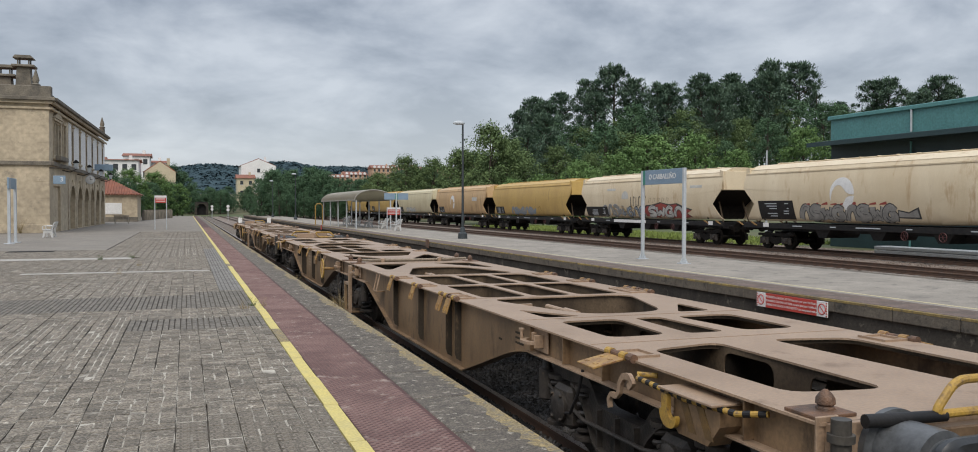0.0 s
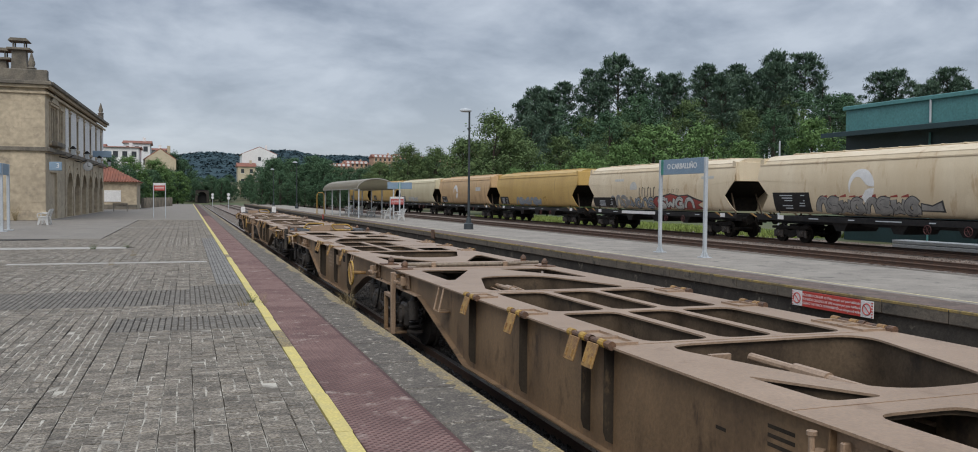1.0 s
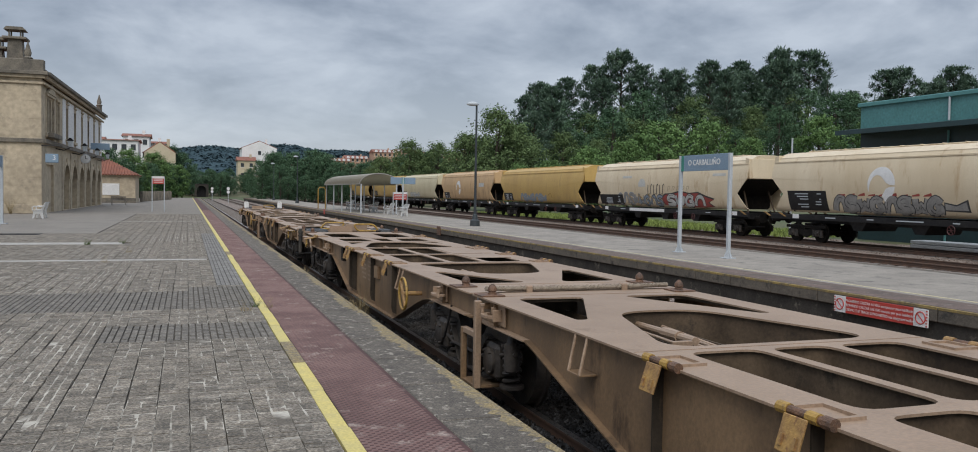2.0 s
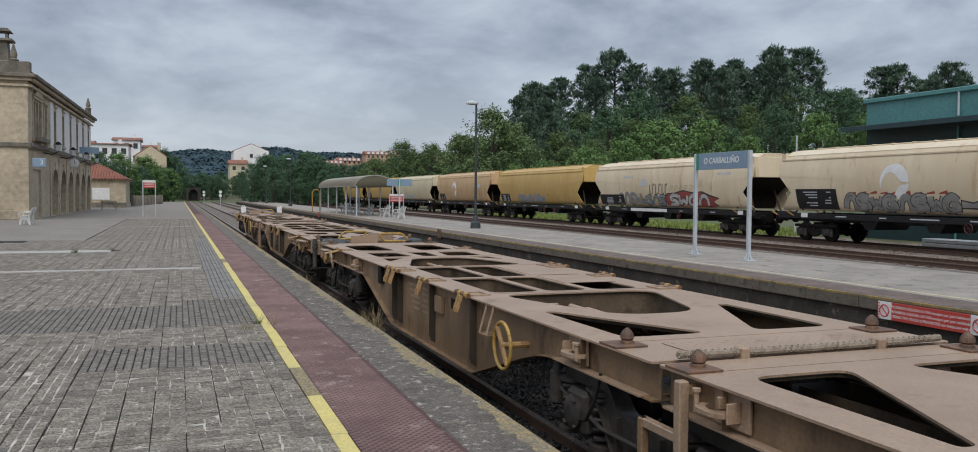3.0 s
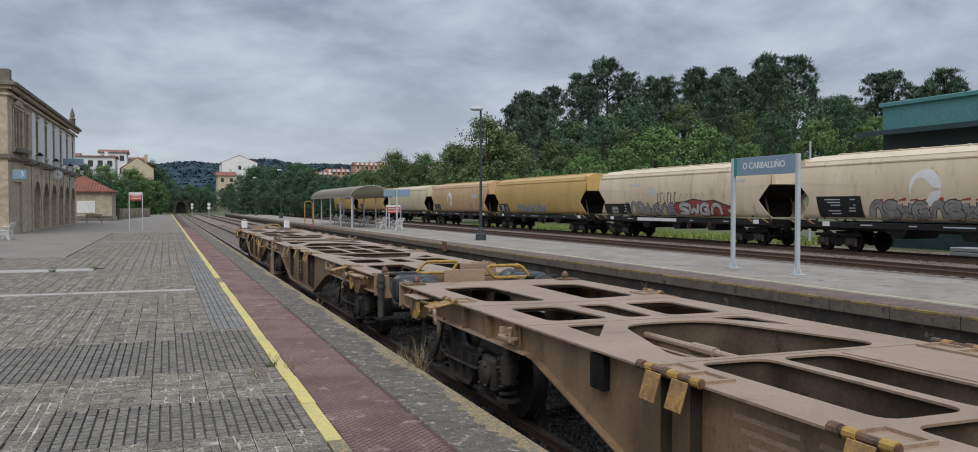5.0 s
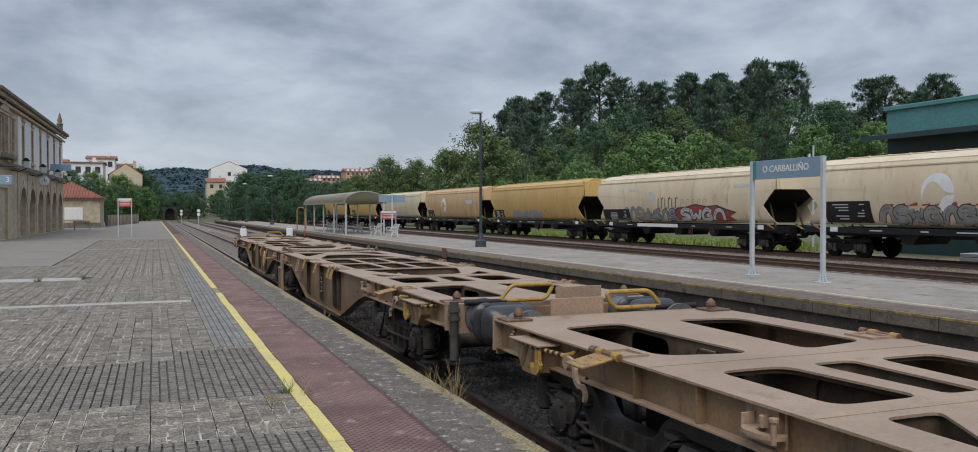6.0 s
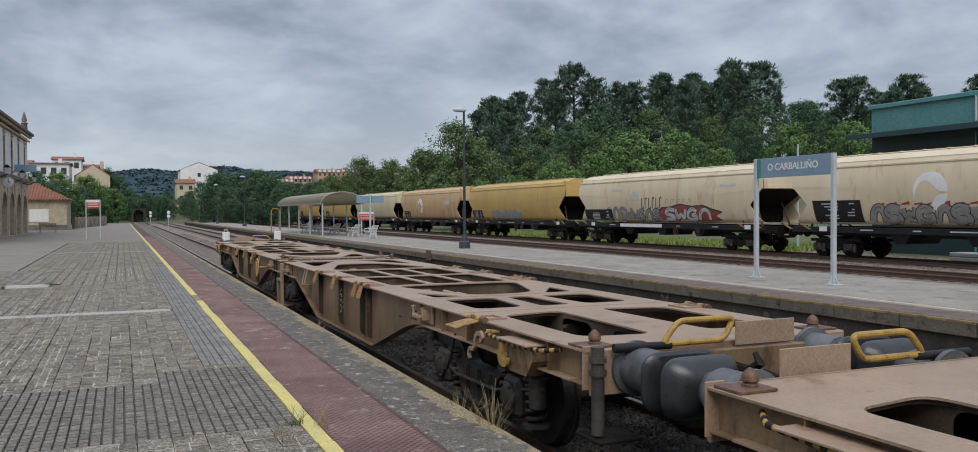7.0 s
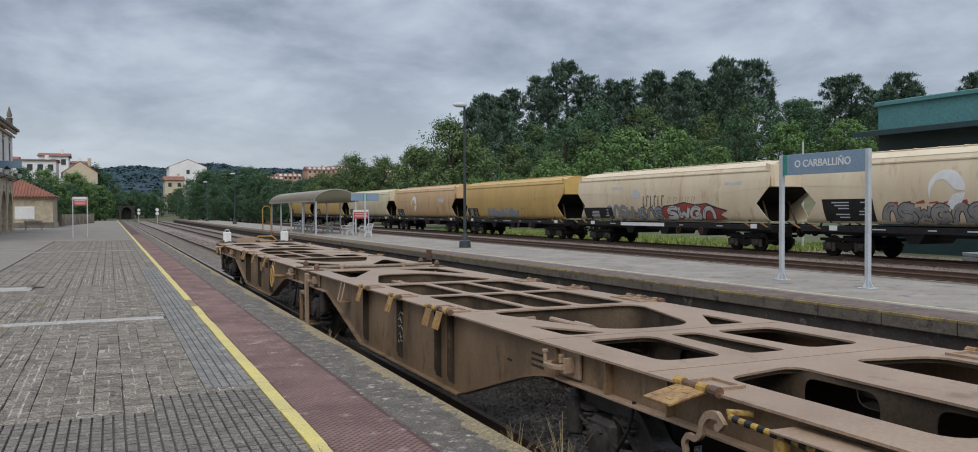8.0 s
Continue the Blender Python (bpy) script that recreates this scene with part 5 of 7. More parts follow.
def plate(h, y0, y1, z0, z1):
    """Dark data panel with unreadable white lines."""
    decal("data_panel", [(y0 - 0.14, z0), (y1 - 0.14, z0), (y1, z1), (y0, z1)], "black", h, 0.01)
    rnd = random.Random(int(y0 * 100))
    for k in range(6):
        z = z1 - 0.18 - k * (z1 - z0) / 7.5
        for a, b in ((0.12, 0.28), (0.45, 0.8)):
            if rnd.random() < 0.8:
                ya, yb = y0 + (y1 - y0) * a, y0 + (y1 - y0) * (b - rnd.uniform(0, 0.15))
                decal("writing", [(ya, z), (yb, z), (yb, z + 0.05), (ya, z + 0.05)], "galv", h, 0.016, 0)


def marks_first(h, tank):
    e = HOP_LEN
    plate(h, e - 3.75, e - 0.95, 1.60, 2.58)
    swoosh(h, e - 7.25, 2.86, 0.80)
    spray_piece(h, e - 10.6, e - 4.3, 1.54, 2.34, "graffiti_grey", "graffiti_black", 4, 8, 0.31)
    tail = [(e - 10.6, 1.75), (e - 11.85, 1.72), (e - 11.75, 2.24), (e - 11.2, 2.02), (e - 10.6, 2.12)]
    decal("graffiti", tail, "graffiti_black", h, 0.006)
    decal("graffiti", [(e - 10.65, 1.80), (e - 11.75, 1.79), (e - 11.67, 2.14), (e - 11.2, 1.96), (e - 10.65, 2.06)], "graffiti_grey", h, 0.011)
    for k in range(9):
        y = e - 4.6 - 0.62 * k
        decal("graffiti", [(y, 2.34), (y - 0.45, 2.36), (y - 0.42, 2.44 + 0.03 * (k % 3)), (y - 0.05, 2.40)], "graffiti_red", h, 0.004, 1)


def marks_second(h, tank):
    e = HOP_LEN
    plate(h, e - 4.0, e - 0.45, 1.58, 2.28)
    red = [(e - 9.7, 1.62), (e - 9.3, 2.05), (e - 9.75, 2.30), (e - 10.6, 2.34), (e - 11.6, 2.50), (e - 12.4, 2.36), (e - 13.4, 2.42), (e - 14.2, 2.20), (e - 15.1, 2.02), (e - 14.5, 1.86),
           (e - 15.0, 1.62), (e - 14.0, 1.55), (e - 11.5, 1.54)]
    decal("graffiti", [(y + (0.12 if y > e - 12 else -0.12), z + (0.07 if z > 2 else 0.0)) for y, z in red], "graffiti_black", h, 0.003)
    decal("graffiti", red, "graffiti_red", h, 0.008)
    spray_piece(h, e - 14.2, e - 9.9, 1.56, 2.34, "graffiti_pale", "graffiti_black", 9, 4, 0.22, 0.018)
    spray_piece(h, e - 9.4, e - 6.3, 1.54, 2.30, "graffiti_blue", "graffiti_black", 14, 4, 0.16)
    spray_piece(h, e - 6.4, e - 3.4, 1.58, 2.45, "graffiti_grey", "graffiti_blue", 23, 4, 0.20)
    for k in range(3):
        y = e - 4.6 - 1.4 * k
        strip(h, [(y, 1.66), (y - 0.25, 1.95), (y - 0.20, 2.30), (y - 0.7, 2.05), (y - 0.9, 1.7)], 0.06, "yellow", 0.024)
    disc = [(e - 6.75 + 0.48 * math.cos(math.radians(a)), 2.95 + 0.42 * math.sin(math.radians(a))) for a in range(-20, 200, 12)]
    decal("emblem", disc, "graffiti_pale", h)
    band = [(e - 9.6, 1.16), (e - 5.0, 1.16), (e - 5.0, 1.36), (e - 9.6, 1.36)]
    part("white_band", prism(nb(), band, "x", -1.442, -1.432), "white", h)
    # a sprayed word of tall thin strokes, left unreadable
    for k in range(6):
        y = e - 7.55 - 0.38 * k
        strip(h, [(y + 0.02, 2.30), (y, 2.62), (y - 0.03, 2.95)], 0.07, "graffiti_black", 0.012)
        strip(h, [(y - 0.03, 2.92), (y - 0.15, 2.98), (y - 0.20, 2.86)] if k % 2 else [(y + 0.02, 2.32), (y - 0.14, 2.28), (y - 0.20, 2.40)], 0.06, "graffiti_black", 0.014)
    for k in range(5):
        y = e - 10.0 - 0.55 * k
        strip(h, [(y, 2.52), (y - 0.10, 2.85), (y - 0.35, 2.80), (y - 0.2, 2.62)], 0.05, "graffiti_faded", 0.004)
    for y, z in ((e - 4.0, 3.42), (e - 15.0, 3.42)):
        decal("painted_mark", [(y, z), (y - 1.3, z), (y - 1.3, z + 0.16), (y, z + 0.16)], "graffiti_pale", h, 0.004, 1)


def marks_ochre(h, tank):
    e = HOP_LEN
    plate(h, e - 2.9, e - 0.6, 1.60, 2.3)
    spray_piece(h, e - 11.0, e - 5.0, 1.56, 2.25, "graffiti_blue", "graffiti_grey", 12, 7, 0.22)
    strip(h, [(e - 11.6, 1.7), (e - 11.5, 2.2), (e - 12.0, 2.3), (e - 12.2, 1.9)], 0.12, "yellow", 0.01)


def marks_tan(h, tank):
    e = HOP_LEN
    plate(h, e - 3.0, e - 0.9, 1.60, 2.3)
    swoosh(h, e - 6.6, 2.8, 0.8)
    decal("patch", [(2.6, 2.9), (4.2, 2.9), (4.2, 3.3), (2.6, 3.3)], "graffiti_pale", h)


def marks_pale(h, tank):
    e = HOP_LEN
    plate(h, e - 3.0, e - 1.0, 1.60, 2.3)
    spray_piece(h, e - 10.0, e - 5.0, 1.60, 2.2, "graffiti_pale", "graffiti_blue", 15, 5, 0.2)


def marks_none(h, tank):
    plate(h, HOP_LEN - 4.0, HOP_LEN - 2.0, 1.63, 2.4)


HOPPERS = (("cream", "weathered cream grain hopper wagon with grey graffiti", marks_first), ("cream", "weathered cream grain hopper wagon with coloured graffiti", marks_second),
           ("ochre", "yellow ochre grain hopper wagon with faded graffiti", marks_ochre), ("tan", "orange tan grain hopper wagon with white emblem", marks_tan),
           ("pale", "pale cream grain hopper wagon with blue graffiti", marks_pale), ("ochre", "yellow ochre grain hopper wagon far along the siding", marks_none),
           ("ochre", "yellow ochre grain hopper wagon at the far end of the rake", marks_none))
for k, (mat, label, marks) in enumerate(HOPPERS):
    y1 = HOP_FIRST - (HOP_PITCH - HOP_LEN) / 2 + k * HOP_PITCH
    hopper_wagon(y1 - HOP_LEN, mat, label, marks)


# ---- far platform furniture ----
def name_sign(x, y0, y1, base, facing, label):
    """A station name board on two posts, its face towards -x for facing -1."""
    s = thing("station_sign", label, "sign", pose(x, (y0 + y1) / 2, base))
    half = (y1 - y0) / 2
    for v in (-half, half):
        part("post", bx(-0.05, 0.05, v - 0.05, v + 0.05, 0.02, 3.0, 0.008), "galv", s)
        bm = bx(-0.16, 0.16, v - 0.16, v + 0.16, 0.0, 0.025, 0.004)
        for a in (-1, 1):
            prism(bm, [(a * 0.05, 0.025), (a * 0.15, 0.025), (a * 0.05, 0.22)], "y", v - 0.008, v + 0.008)
            prism(bm, [(v + a * 0.05, 0.025), (v + a * 0.15, 0.025), (v + a * 0.05, 0.22)], "x", -0.008, 0.008)
        part("base_plate", bm, "galv", s)
    board = part("board", bx(-0.03, 0.03, -half + 0.05, half - 0.05, 2.52, 3.0, 0.006), "bluegrey", s)
    part("end_band", bx(-0.034, 0.034, half - 0.20, half - 0.052, 2.522, 2.998, 0.004), "teal", board)
    m = Matrix(((0, 0, -1, -0.034), (-1, 0, 0, 0.0), (0, 1, 0, 2.765), (0, 0, 0, 1)))
    words("O CARBALLIÑO", 0.235, m, "white", board, "lettering", 0.003, 0.004)
    return s


name_sign(14.66, 20.60, 23.16, Z2, -1, "blue-grey station name board on two grey posts")


def platform_lamp(x, y, base, height=6.45):
    l = thing("platform_lamp", "tall dark lamp post on a dark plinth", "street lamp", pose(x, y, base), group="lamps along the island platform")
    part("plinth", lathe(nb(), [(0, 0.27), (0.30, 0.25), (0.36, 0.16), (0.62, 0.12), (0.64, 0.08)], "z", (0, 0, 0), 16), "darkpole", l)
    part("pole", tube(nb(), [(0, 0, 0.6), (0, 0, 3.4), (0, 0, height)], [0.075, 0.06, 0.05], 12), "darkpole", l)
    bm = lathe(nb(), [(-0.05, 0.12), (0.0, 0.20), (0.06, 0.20), (0.13, 0.15), (0.17, 0.05)], "z", (0, 0, 0), 16)
    bmesh.ops.scale(bm, vec=(1.7, 1.0, 1.0), verts=bm.verts)
    bmesh.ops.translate(bm, vec=(-0.22, 0, height - 0.02), verts=bm.verts)
    part("lamp_head", bm, "galv", l, "grey oval lamp head")


for y in (43.14, 121.0, 155.0):
    platform_lamp(14.62, y, Z2)


def bench(m, label, mat="benchmetal"):
    """A cast bench with scrolled ends and slats."""
    b = thing("bench", label, "bench", m, group="cast benches")
    for x in (-0.62, 0.62):
        part("end_frame", prism(nb(), [(0.26, 0.0), (0.20, 0.40), (-0.16, 0.42), (-0.32, 0.82), (-0.37, 0.82), (-0.24, 0.40), (-0.28, 0.0), (-0.20, 0.0), (-0.10, 0.25), (0.10, 0.25), (0.18, 0.0)],
                                "x", x - 0.03, x + 0.03), mat, b)
        part("armrest", tube(nb(), [(x, 0.24, 0.40), (x, 0.26, 0.58), (x, 0.16, 0.64), (x, -0.2, 0.62)], 0.025), mat, b)
    for k in range(5):
        part("seat_slat", bx(-0.7, 0.7, -0.14 + 0.08 * k, -0.08 + 0.08 * k, 0.42, 0.445, 0.006), mat, b)
    for k in range(5):
        z = 0.50 + 0.075 * k
        part("back_slat", bx(-0.7, 0.7, -0.20 - 0.045 * k, -0.175 - 0.045 * k, z, z + 0.06, 0.006), mat, b)
    return b


def shelter():
    """An open platform shelter with an arched sheet roof on slender posts."""
    x0, x1, y0, y1 = 13.05, 15.9, 66.5, 84.5
    s = thing("platform_shelter", "open platform shelter with arched grey sheet roof", "shelter", pose((x0 + x1) / 2, y0, Z2))
    w, L = (x1 - x0) / 2, y1 - y0
    n = 14
    arc = [(w * 1.12 * math.cos(math.pi * k / n), 2.35 + 0.85 * math.sin(math.pi * k / n)) for k in range(n + 1)]
    inner = [(x * 0.985, z - 0.03) for x, z in arc]
    part("roof", prism(nb(), arc + inner[::-1], "y", 0, L), "sheet", s)
    for k in range(21):
        v = 0.02 + (L - 0.04) * k / 20
        bm = tube(nb(), [(x * 0.995, v, z - 0.012) for x, z in arc], 0.042, 6)
        part("roof_rib", bm, "roofmetal", s)
    for x in (-w, w):
        for k in range(5):
            v = 0.2 + (L - 0.4) * k / 4
            part("post", bx(x - 0.05, x + 0.05, v - 0.05, v + 0.05, 0, 2.36, 0.006), "galv", s)
        part("gutter", bx(x * 1.1 - 0.05, x * 1.1 + 0.05, 0, L, 2.30, 2.38, 0.01), "roofmetal", s)
    return s


shelter()
for y, t in ((61.0, 90), (66.0, 90), (72.5, 90), (79.0, 90), (85.0, 90)):
    bench(pose(15.0 + 0.02 * (y - 61), y, Z2, 0, 0, t), "white cast bench on the island platform")


def board_sign(x, y, base, w, label, mats, turn=0.0, top=2.5, low=1.9):
    s = thing("notice_board", label, "sign", pose(x, y, base, 0, 0, turn))
    for v in (-w / 2, w / 2):
        part("post", bx(v - 0.03, v + 0.03, -0.03, 0.03, 0, top, 0.005), "galv", s)
    board = part("board", bx(-w / 2 + 0.03, w / 2 - 0.03, -0.025, 0.025, low, top, 0.005), mats[0], s)
    part("head_band", bx(-w / 2 + 0.032, w / 2 - 0.032, -0.03, 0.03, top - 0.16, top - 0.002, 0.003), mats[1], board)
    for k in range(3):
        z = low + 0.10 + 0.11 * k
        part("writing", bx(-w / 2 + 0.10, w / 2 - 0.10, -0.029, -0.025, z, z + 0.035), mats[1], board)
    return s


board_sign(15.6, 64.2, Z2, 1.15, "red and white notice board on posts", ("redsign", "white"), 10, 1.75, 1.15)
board_sign(-1.82, 66.0, 0.0, 0.82, "red and white notice board on posts", ("redsign", "white"), 0, 2.55, 2.0)
# pointer sign with two blue arms
g = thing("platform_number_sign", "pale blue platform sign with two arms on a post", "sign", pose(15.35, 62.3, Z2))
part("post", bx(-0.05, 0.05, -0.05, 0.05, 0, 2.9, 0.006), "galv", g)
for a, b in ((-0.95, -0.1), (0.1, 0.95)):
    part("arm", bx(a, b, -0.04, 0.04, 2.35, 2.85, 0.01), "bluegrey", g)
part("middle_panel", bx(-0.1, 0.1, -0.045, 0.045, 2.35, 2.85, 0.006), "teal", g)


def warning_sign(y0, y1, z0, z1):
    """The long red warning on the platform face, with a white pictogram square at each end."""
    w = thing("warning_sign", "long red warning sign on the platform face", "sign", pose(EDGE2 - 0.02, y0, z0))
    L, H = y1 - y0, z1 - z0
    part("panel", bx(-0.012, 0.012, 0.30, L - 0.30, 0, H, 0.002), "redsign", w)
    for v in (0.0, L - 0.295):
        sq = part("pictogram_panel", bx(-0.012, 0.012, v, v + 0.295, 0, H, 0.002), "white", w)
        c = v + 0.147
        ring = [(-0.014, c + 0.10 * math.cos(a), H / 2 + 0.10 * math.sin(a)) for a in [2 * math.pi * k / 24 for k in range(25)]]
        part("ring", tube(nb(), ring, 0.011, 6, False), "redsign", sq)
        part("bar", tube(nb(), [(-0.014, c + 0.07, H / 2 + 0.07), (-0.014, c - 0.07, H / 2 - 0.07)], 0.010, 6), "redsign", sq)
        bm = nb()
        for k in range(6):
            z = H * (k + 0.2) / 6
            a = v + 0.005 if v == 0.0 else v + 0.255
            box(bm, -0.016, -0.011, a, a + 0.035, z, z + H / 14)
        part("edge_stripe", bm, "redsign", sq)
    rows = ("PROHIBIDO CRUZAR AS VÍAS excepto por paso habilitado", "PROHIBIDO CRUZAR LAS VÍAS excepto por paso habilitado", "CROSSING THE TRACK IS PROHIBITED use designated walkway")
    for k, text in enumerate(rows):
        m = Matrix(((0, 0, -1, -0.014), (-1, 0, 0, L / 2), (0, 1, 0, H * (0.77 - 0.27 * k)), (0, 0, 0, 1)))
        t = words(text, 0.068, m, "white", w, "lettering", 0.001)
        t.scale = (1, 0.92, 1)
        t.location.y = L / 2 * 0.08


warning_sign(10.75, 12.90, -0.42, -0.12)
for y, mat in ((39.6, "rust"), (76.0, "redsign")):
    s = thing("kerb_marker", "small orange marker plate on the platform face", "sign", pose(EDGE2 - 0.03, y, -0.36))
    part("plate", bx(-0.012, 0.012, -0.3, 0.3, 0, 0.42, 0.004), mat, s)

# yellow hoop beside the shelter
h = thing("yellow_hoop", "tall yellow tubular hoop on the island platform", "barrier", pose(12.55, 84.0, Z2))
part("hoop", tube(nb(), [(-0.35, 0, 0), (-0.35, 0, 1.9), (-0.2, 0, 2.1), (0.2, 0, 2.1), (0.35, 0, 1.9), (0.35, 0, 0)], 0.05), "yellow", h)

# ---- station building ----
def station():
    """Two-storey granite station: arcade below, white panels and tall windows above, parapet and chimneys."""
    y0, y1, xf, xb = 58.9, 91.0, -7.9, -21.0
    b = thing("station_building", "two-storey granite station with arcade and white upper panels", "building",
              Matrix.Translation((-8.32, 58.9, 0)) @ Matrix.Rotation(radians(-1.1), 4, "Z") @ Matrix.Translation((7.9, -58.9, 0)))
    bay, first = 3.95, 67.0
    arches, windows = [], []
    for k in range(6):
        c = first + bay * (k + 0.5)
        half = 1.3
        arches.append([(c - half, 0.02), (c + half, 0.02)] + [(c + half * math.cos(math.pi * i / 14), 2.25 + half * 0.85 * math.sin(math.pi * i / 14)) for i in range(15)])
        windows.append([(c - 0.45, 5.15), (c + 0.45, 5.15), (c + 0.45, 7.35), (c - 0.45, 7.35)])
    for a, e in ((60.6, 61.45), (61.65, 62.5), (62.7, 63.2), (64.6, 65.4)):
        windows.append([(a, 5.15), (e, 5.15), (e, 7.3), (a, 7.3)])
    door = [[(60.5, 0.02), (63.3, 0.02), (63.3, 3.1), (60.5, 3.1)]]
    upright = Matrix(((0, 0, 1, 0), (1, 0, 0, 0), (0, 1, 0, 0), (0, 0, 0, 1)))

    def front(outer, holes, thick, x):
        bm = holed_plate(outer, holes, 0, thick)
        bmesh.ops.transform(bm, matrix=Matrix.Translation((x, 0, 0)) @ upright, verts=bm.verts)
        bmesh.ops.recalc_face_normals(bm, faces=bm.faces)
        return bm

    part("front_wall", front([(y0, 0), (y1, 0), (y1, 8.3), (y0, 8.3)], arches + windows + door, 0.6, xf), "stone", b)
    bm = bx(xb, xf - 0.6, y0, y0 + 0.6, 0, 8.3)
    part("end_wall", bm, "stone", b)
    part("end_wall", bx(xb, xf - 0.6, y1 - 0.6, y1, 0, 8.3), "stone", b)
    part("back_wall", bx(xb, xb + 0.6, y0 + 0.6, y1 - 0.6, 0, 8.3), "stone", b)
    part("upper_floor", bx(xb + 0.6, xf - 0.6, y0 + 0.6, y1 - 0.6, 4.2, 4.4), "render", b)
    part("arcade_back", bx(xf - 1.0, xf - 0.9, y0 + 0.6, y1 - 0.6, 0, 4.2), "stone", b)
    # ashlar courses on the end wall and the corner
    for r in range(8):
        z = 0.05 + r * 0.545
        x = xf - 0.02 - (0.65 if r % 2 else 0)
        while x > xb + 1.0:
            part("block", bx(x - 1.292, x, y0 - 0.012, y0, z, z + 0.538), "stone", b)
            x -= 1.3
    for r in range(6):
        z = 4.75 + r * 0.545
        x = xf - 0.02 - (0.65 if r % 2 else 0)
        while x > xb + 1.0:
            part("block", bx(x - 1.292, x, y0 - 0.012, y0, z, z + 0.538), "stone", b)
            x -= 1.3
    # white panels between stone window frames
    for k in range(6):
        c = first + bay * (k + 0.5)
        for s in (-1, 1):
            a, e = sorted((c + s * 0.60, c + s * (bay / 2 - 0.002)))
            part("white_panel", bx(xf + 0.002, xf + 0.036, a, e, 4.72, 7.9), "render", b)
        w = part("window", bx(xf - 0.30, xf - 0.27, c - 0.55, c + 0.55, 5.15, 7.35), "glass", b)
        bm = nb()
        for v in (c - 0.58, c + 0.46):
            box(bm, xf, xf + 0.038, v, v + 0.12, 4.9, 7.5, 0.01)
        box(bm, xf, xf + 0.05, c - 0.59, c + 0.59, 7.35, 7.62, 0.02)
        box(bm, xf, xf + 0.12, c - 0.66, c + 0.66, 7.62, 7.74, 0.02)
        box(bm, xf, xf + 0.12, c - 0.8, c + 0.8, 4.90, 5.10, 0.02)
        part("window_frame", bm, "stone", w)
        bm = nb()
        for v in (c - 0.5, c - 0.03, c + 0.45):
            box(bm, xf - 0.27, xf - 0.22, v, v + 0.06, 5.15, 7.35)
        for z in (5.15, 6.5, 7.29):
            box(bm, xf - 0.27, xf - 0.22, c - 0.5, c + 0.5, z, z + 0.06)
        part("sash", bm, "stone_dark", w)
        # pier and keystone
        part("pier", bx(xf, xf + 0.05, c - bay / 2 - 0.30, c - bay / 2 + 0.30, 0, 4.2, 0.02), "stone", b)
        part("keystone", prism(nb(), [(c - 0.16, 3.25), (c + 0.16, 3.25), (c + 0.24, 3.75), (c - 0.24, 3.75)], "x", xf, xf + 0.09), "stone", b)
        bm = nb()
        pts = [(c + 1.25 * math.cos(math.pi * i / 14), 2.25 + 1.06 * math.sin(math.pi * i / 14)) for i in range(15)]
        out = [(c + 1.5 * math.cos(math.pi * i / 14), 2.25 + 1.33 * math.sin(math.pi * i / 14)) for i in range(15)]
        prism(bm, pts + out[::-1], "x", xf, xf + 0.05)
        part("arch_ring", bm, "stone", b)
        d = part("door", bx(xf - 0.45, xf - 0.4, c - 1.25, c + 1.25, 0, 2.25), "stone", b)
        part("fanlight", bx(xf - 0.56, xf - 0.52, c - 1.25, c + 1.25, 2.25, 3.32), "glass", d)
    for a, e in ((60.55, 63.25), (64.55, 65.45)):
        w = part("window", bx(xf - 0.30, xf - 0.27, a, e, 5.15, 7.3), "glass", b)
        bm = nb()
        for v in (a - 0.18, e + 0.02):
            box(bm, xf, xf + 0.06, v, v + 0.16, 4.95, 7.42, 0.01)
        box(bm, xf, xf + 0.14, a - 0.25, e + 0.25, 7.42, 7.58, 0.02)
        box(bm, xf, xf + 0.16, a - 0.25, e + 0.25, 4.80, 4.95, 0.02)
        part("window_frame", bm, "stone", w)
    part("balcony_sill", bx(xf + 0.17, xf + 0.50, 60.2, 63.6, 4.78, 5.08, 0.03), "stone_dark", b)
    bm = nb()
    prism(bm, [(60.3, 7.6), (63.5, 7.6), (61.9, 8.25)], "x", xf, xf + 0.18)
    part("pediment", bm, "stone", b)
    part("side_door", bx(xf - 0.20, xf - 0.15, 60.5, 63.3, 0, 3.1), "stone", b)
    # mouldings
    for z0, z1, d, m in ((0, 0.55, 0.06, "stone"), (4.36, 4.62, 0.16, "stone_dark"), (7.95, 8.1, 0.12, "stone"), (8.3, 8.5, 0.25, "stone"), (8.5, 8.72, 0.42, "stone_dark")):
        bm = bx(xb - d, xf + d + 0.001, y0 - d, y0 - 0.013, z0, z1, 0.02)
        box(bm, xf + 0.101, xf + 0.101 + d, y0 - 0.012, y1 + d, z0, z1, 0.02) if z0 else None
        part("moulding", bm, m, b)
    part("parapet", bx(xb, xf + 0.15, y0 - 0.1, y0 + 0.5, 8.72, 9.45, 0.03), "stone_dark", b)
    part("parapet", bx(xf - 0.35, xf + 0.15, y0 + 0.5, y1, 8.72, 8.95, 0.03), "stone_dark", b)
    bm = nb()
    q = [bm.verts.new(p) for p in ((xb, y0, 8.72), (xf, y0, 8.72), (xf, y1, 8.72), (xb, y1, 8.72), ((xb + xf) / 2, y0 + 5, 10.6), ((xb + xf) / 2, y1 - 5, 10.6))]
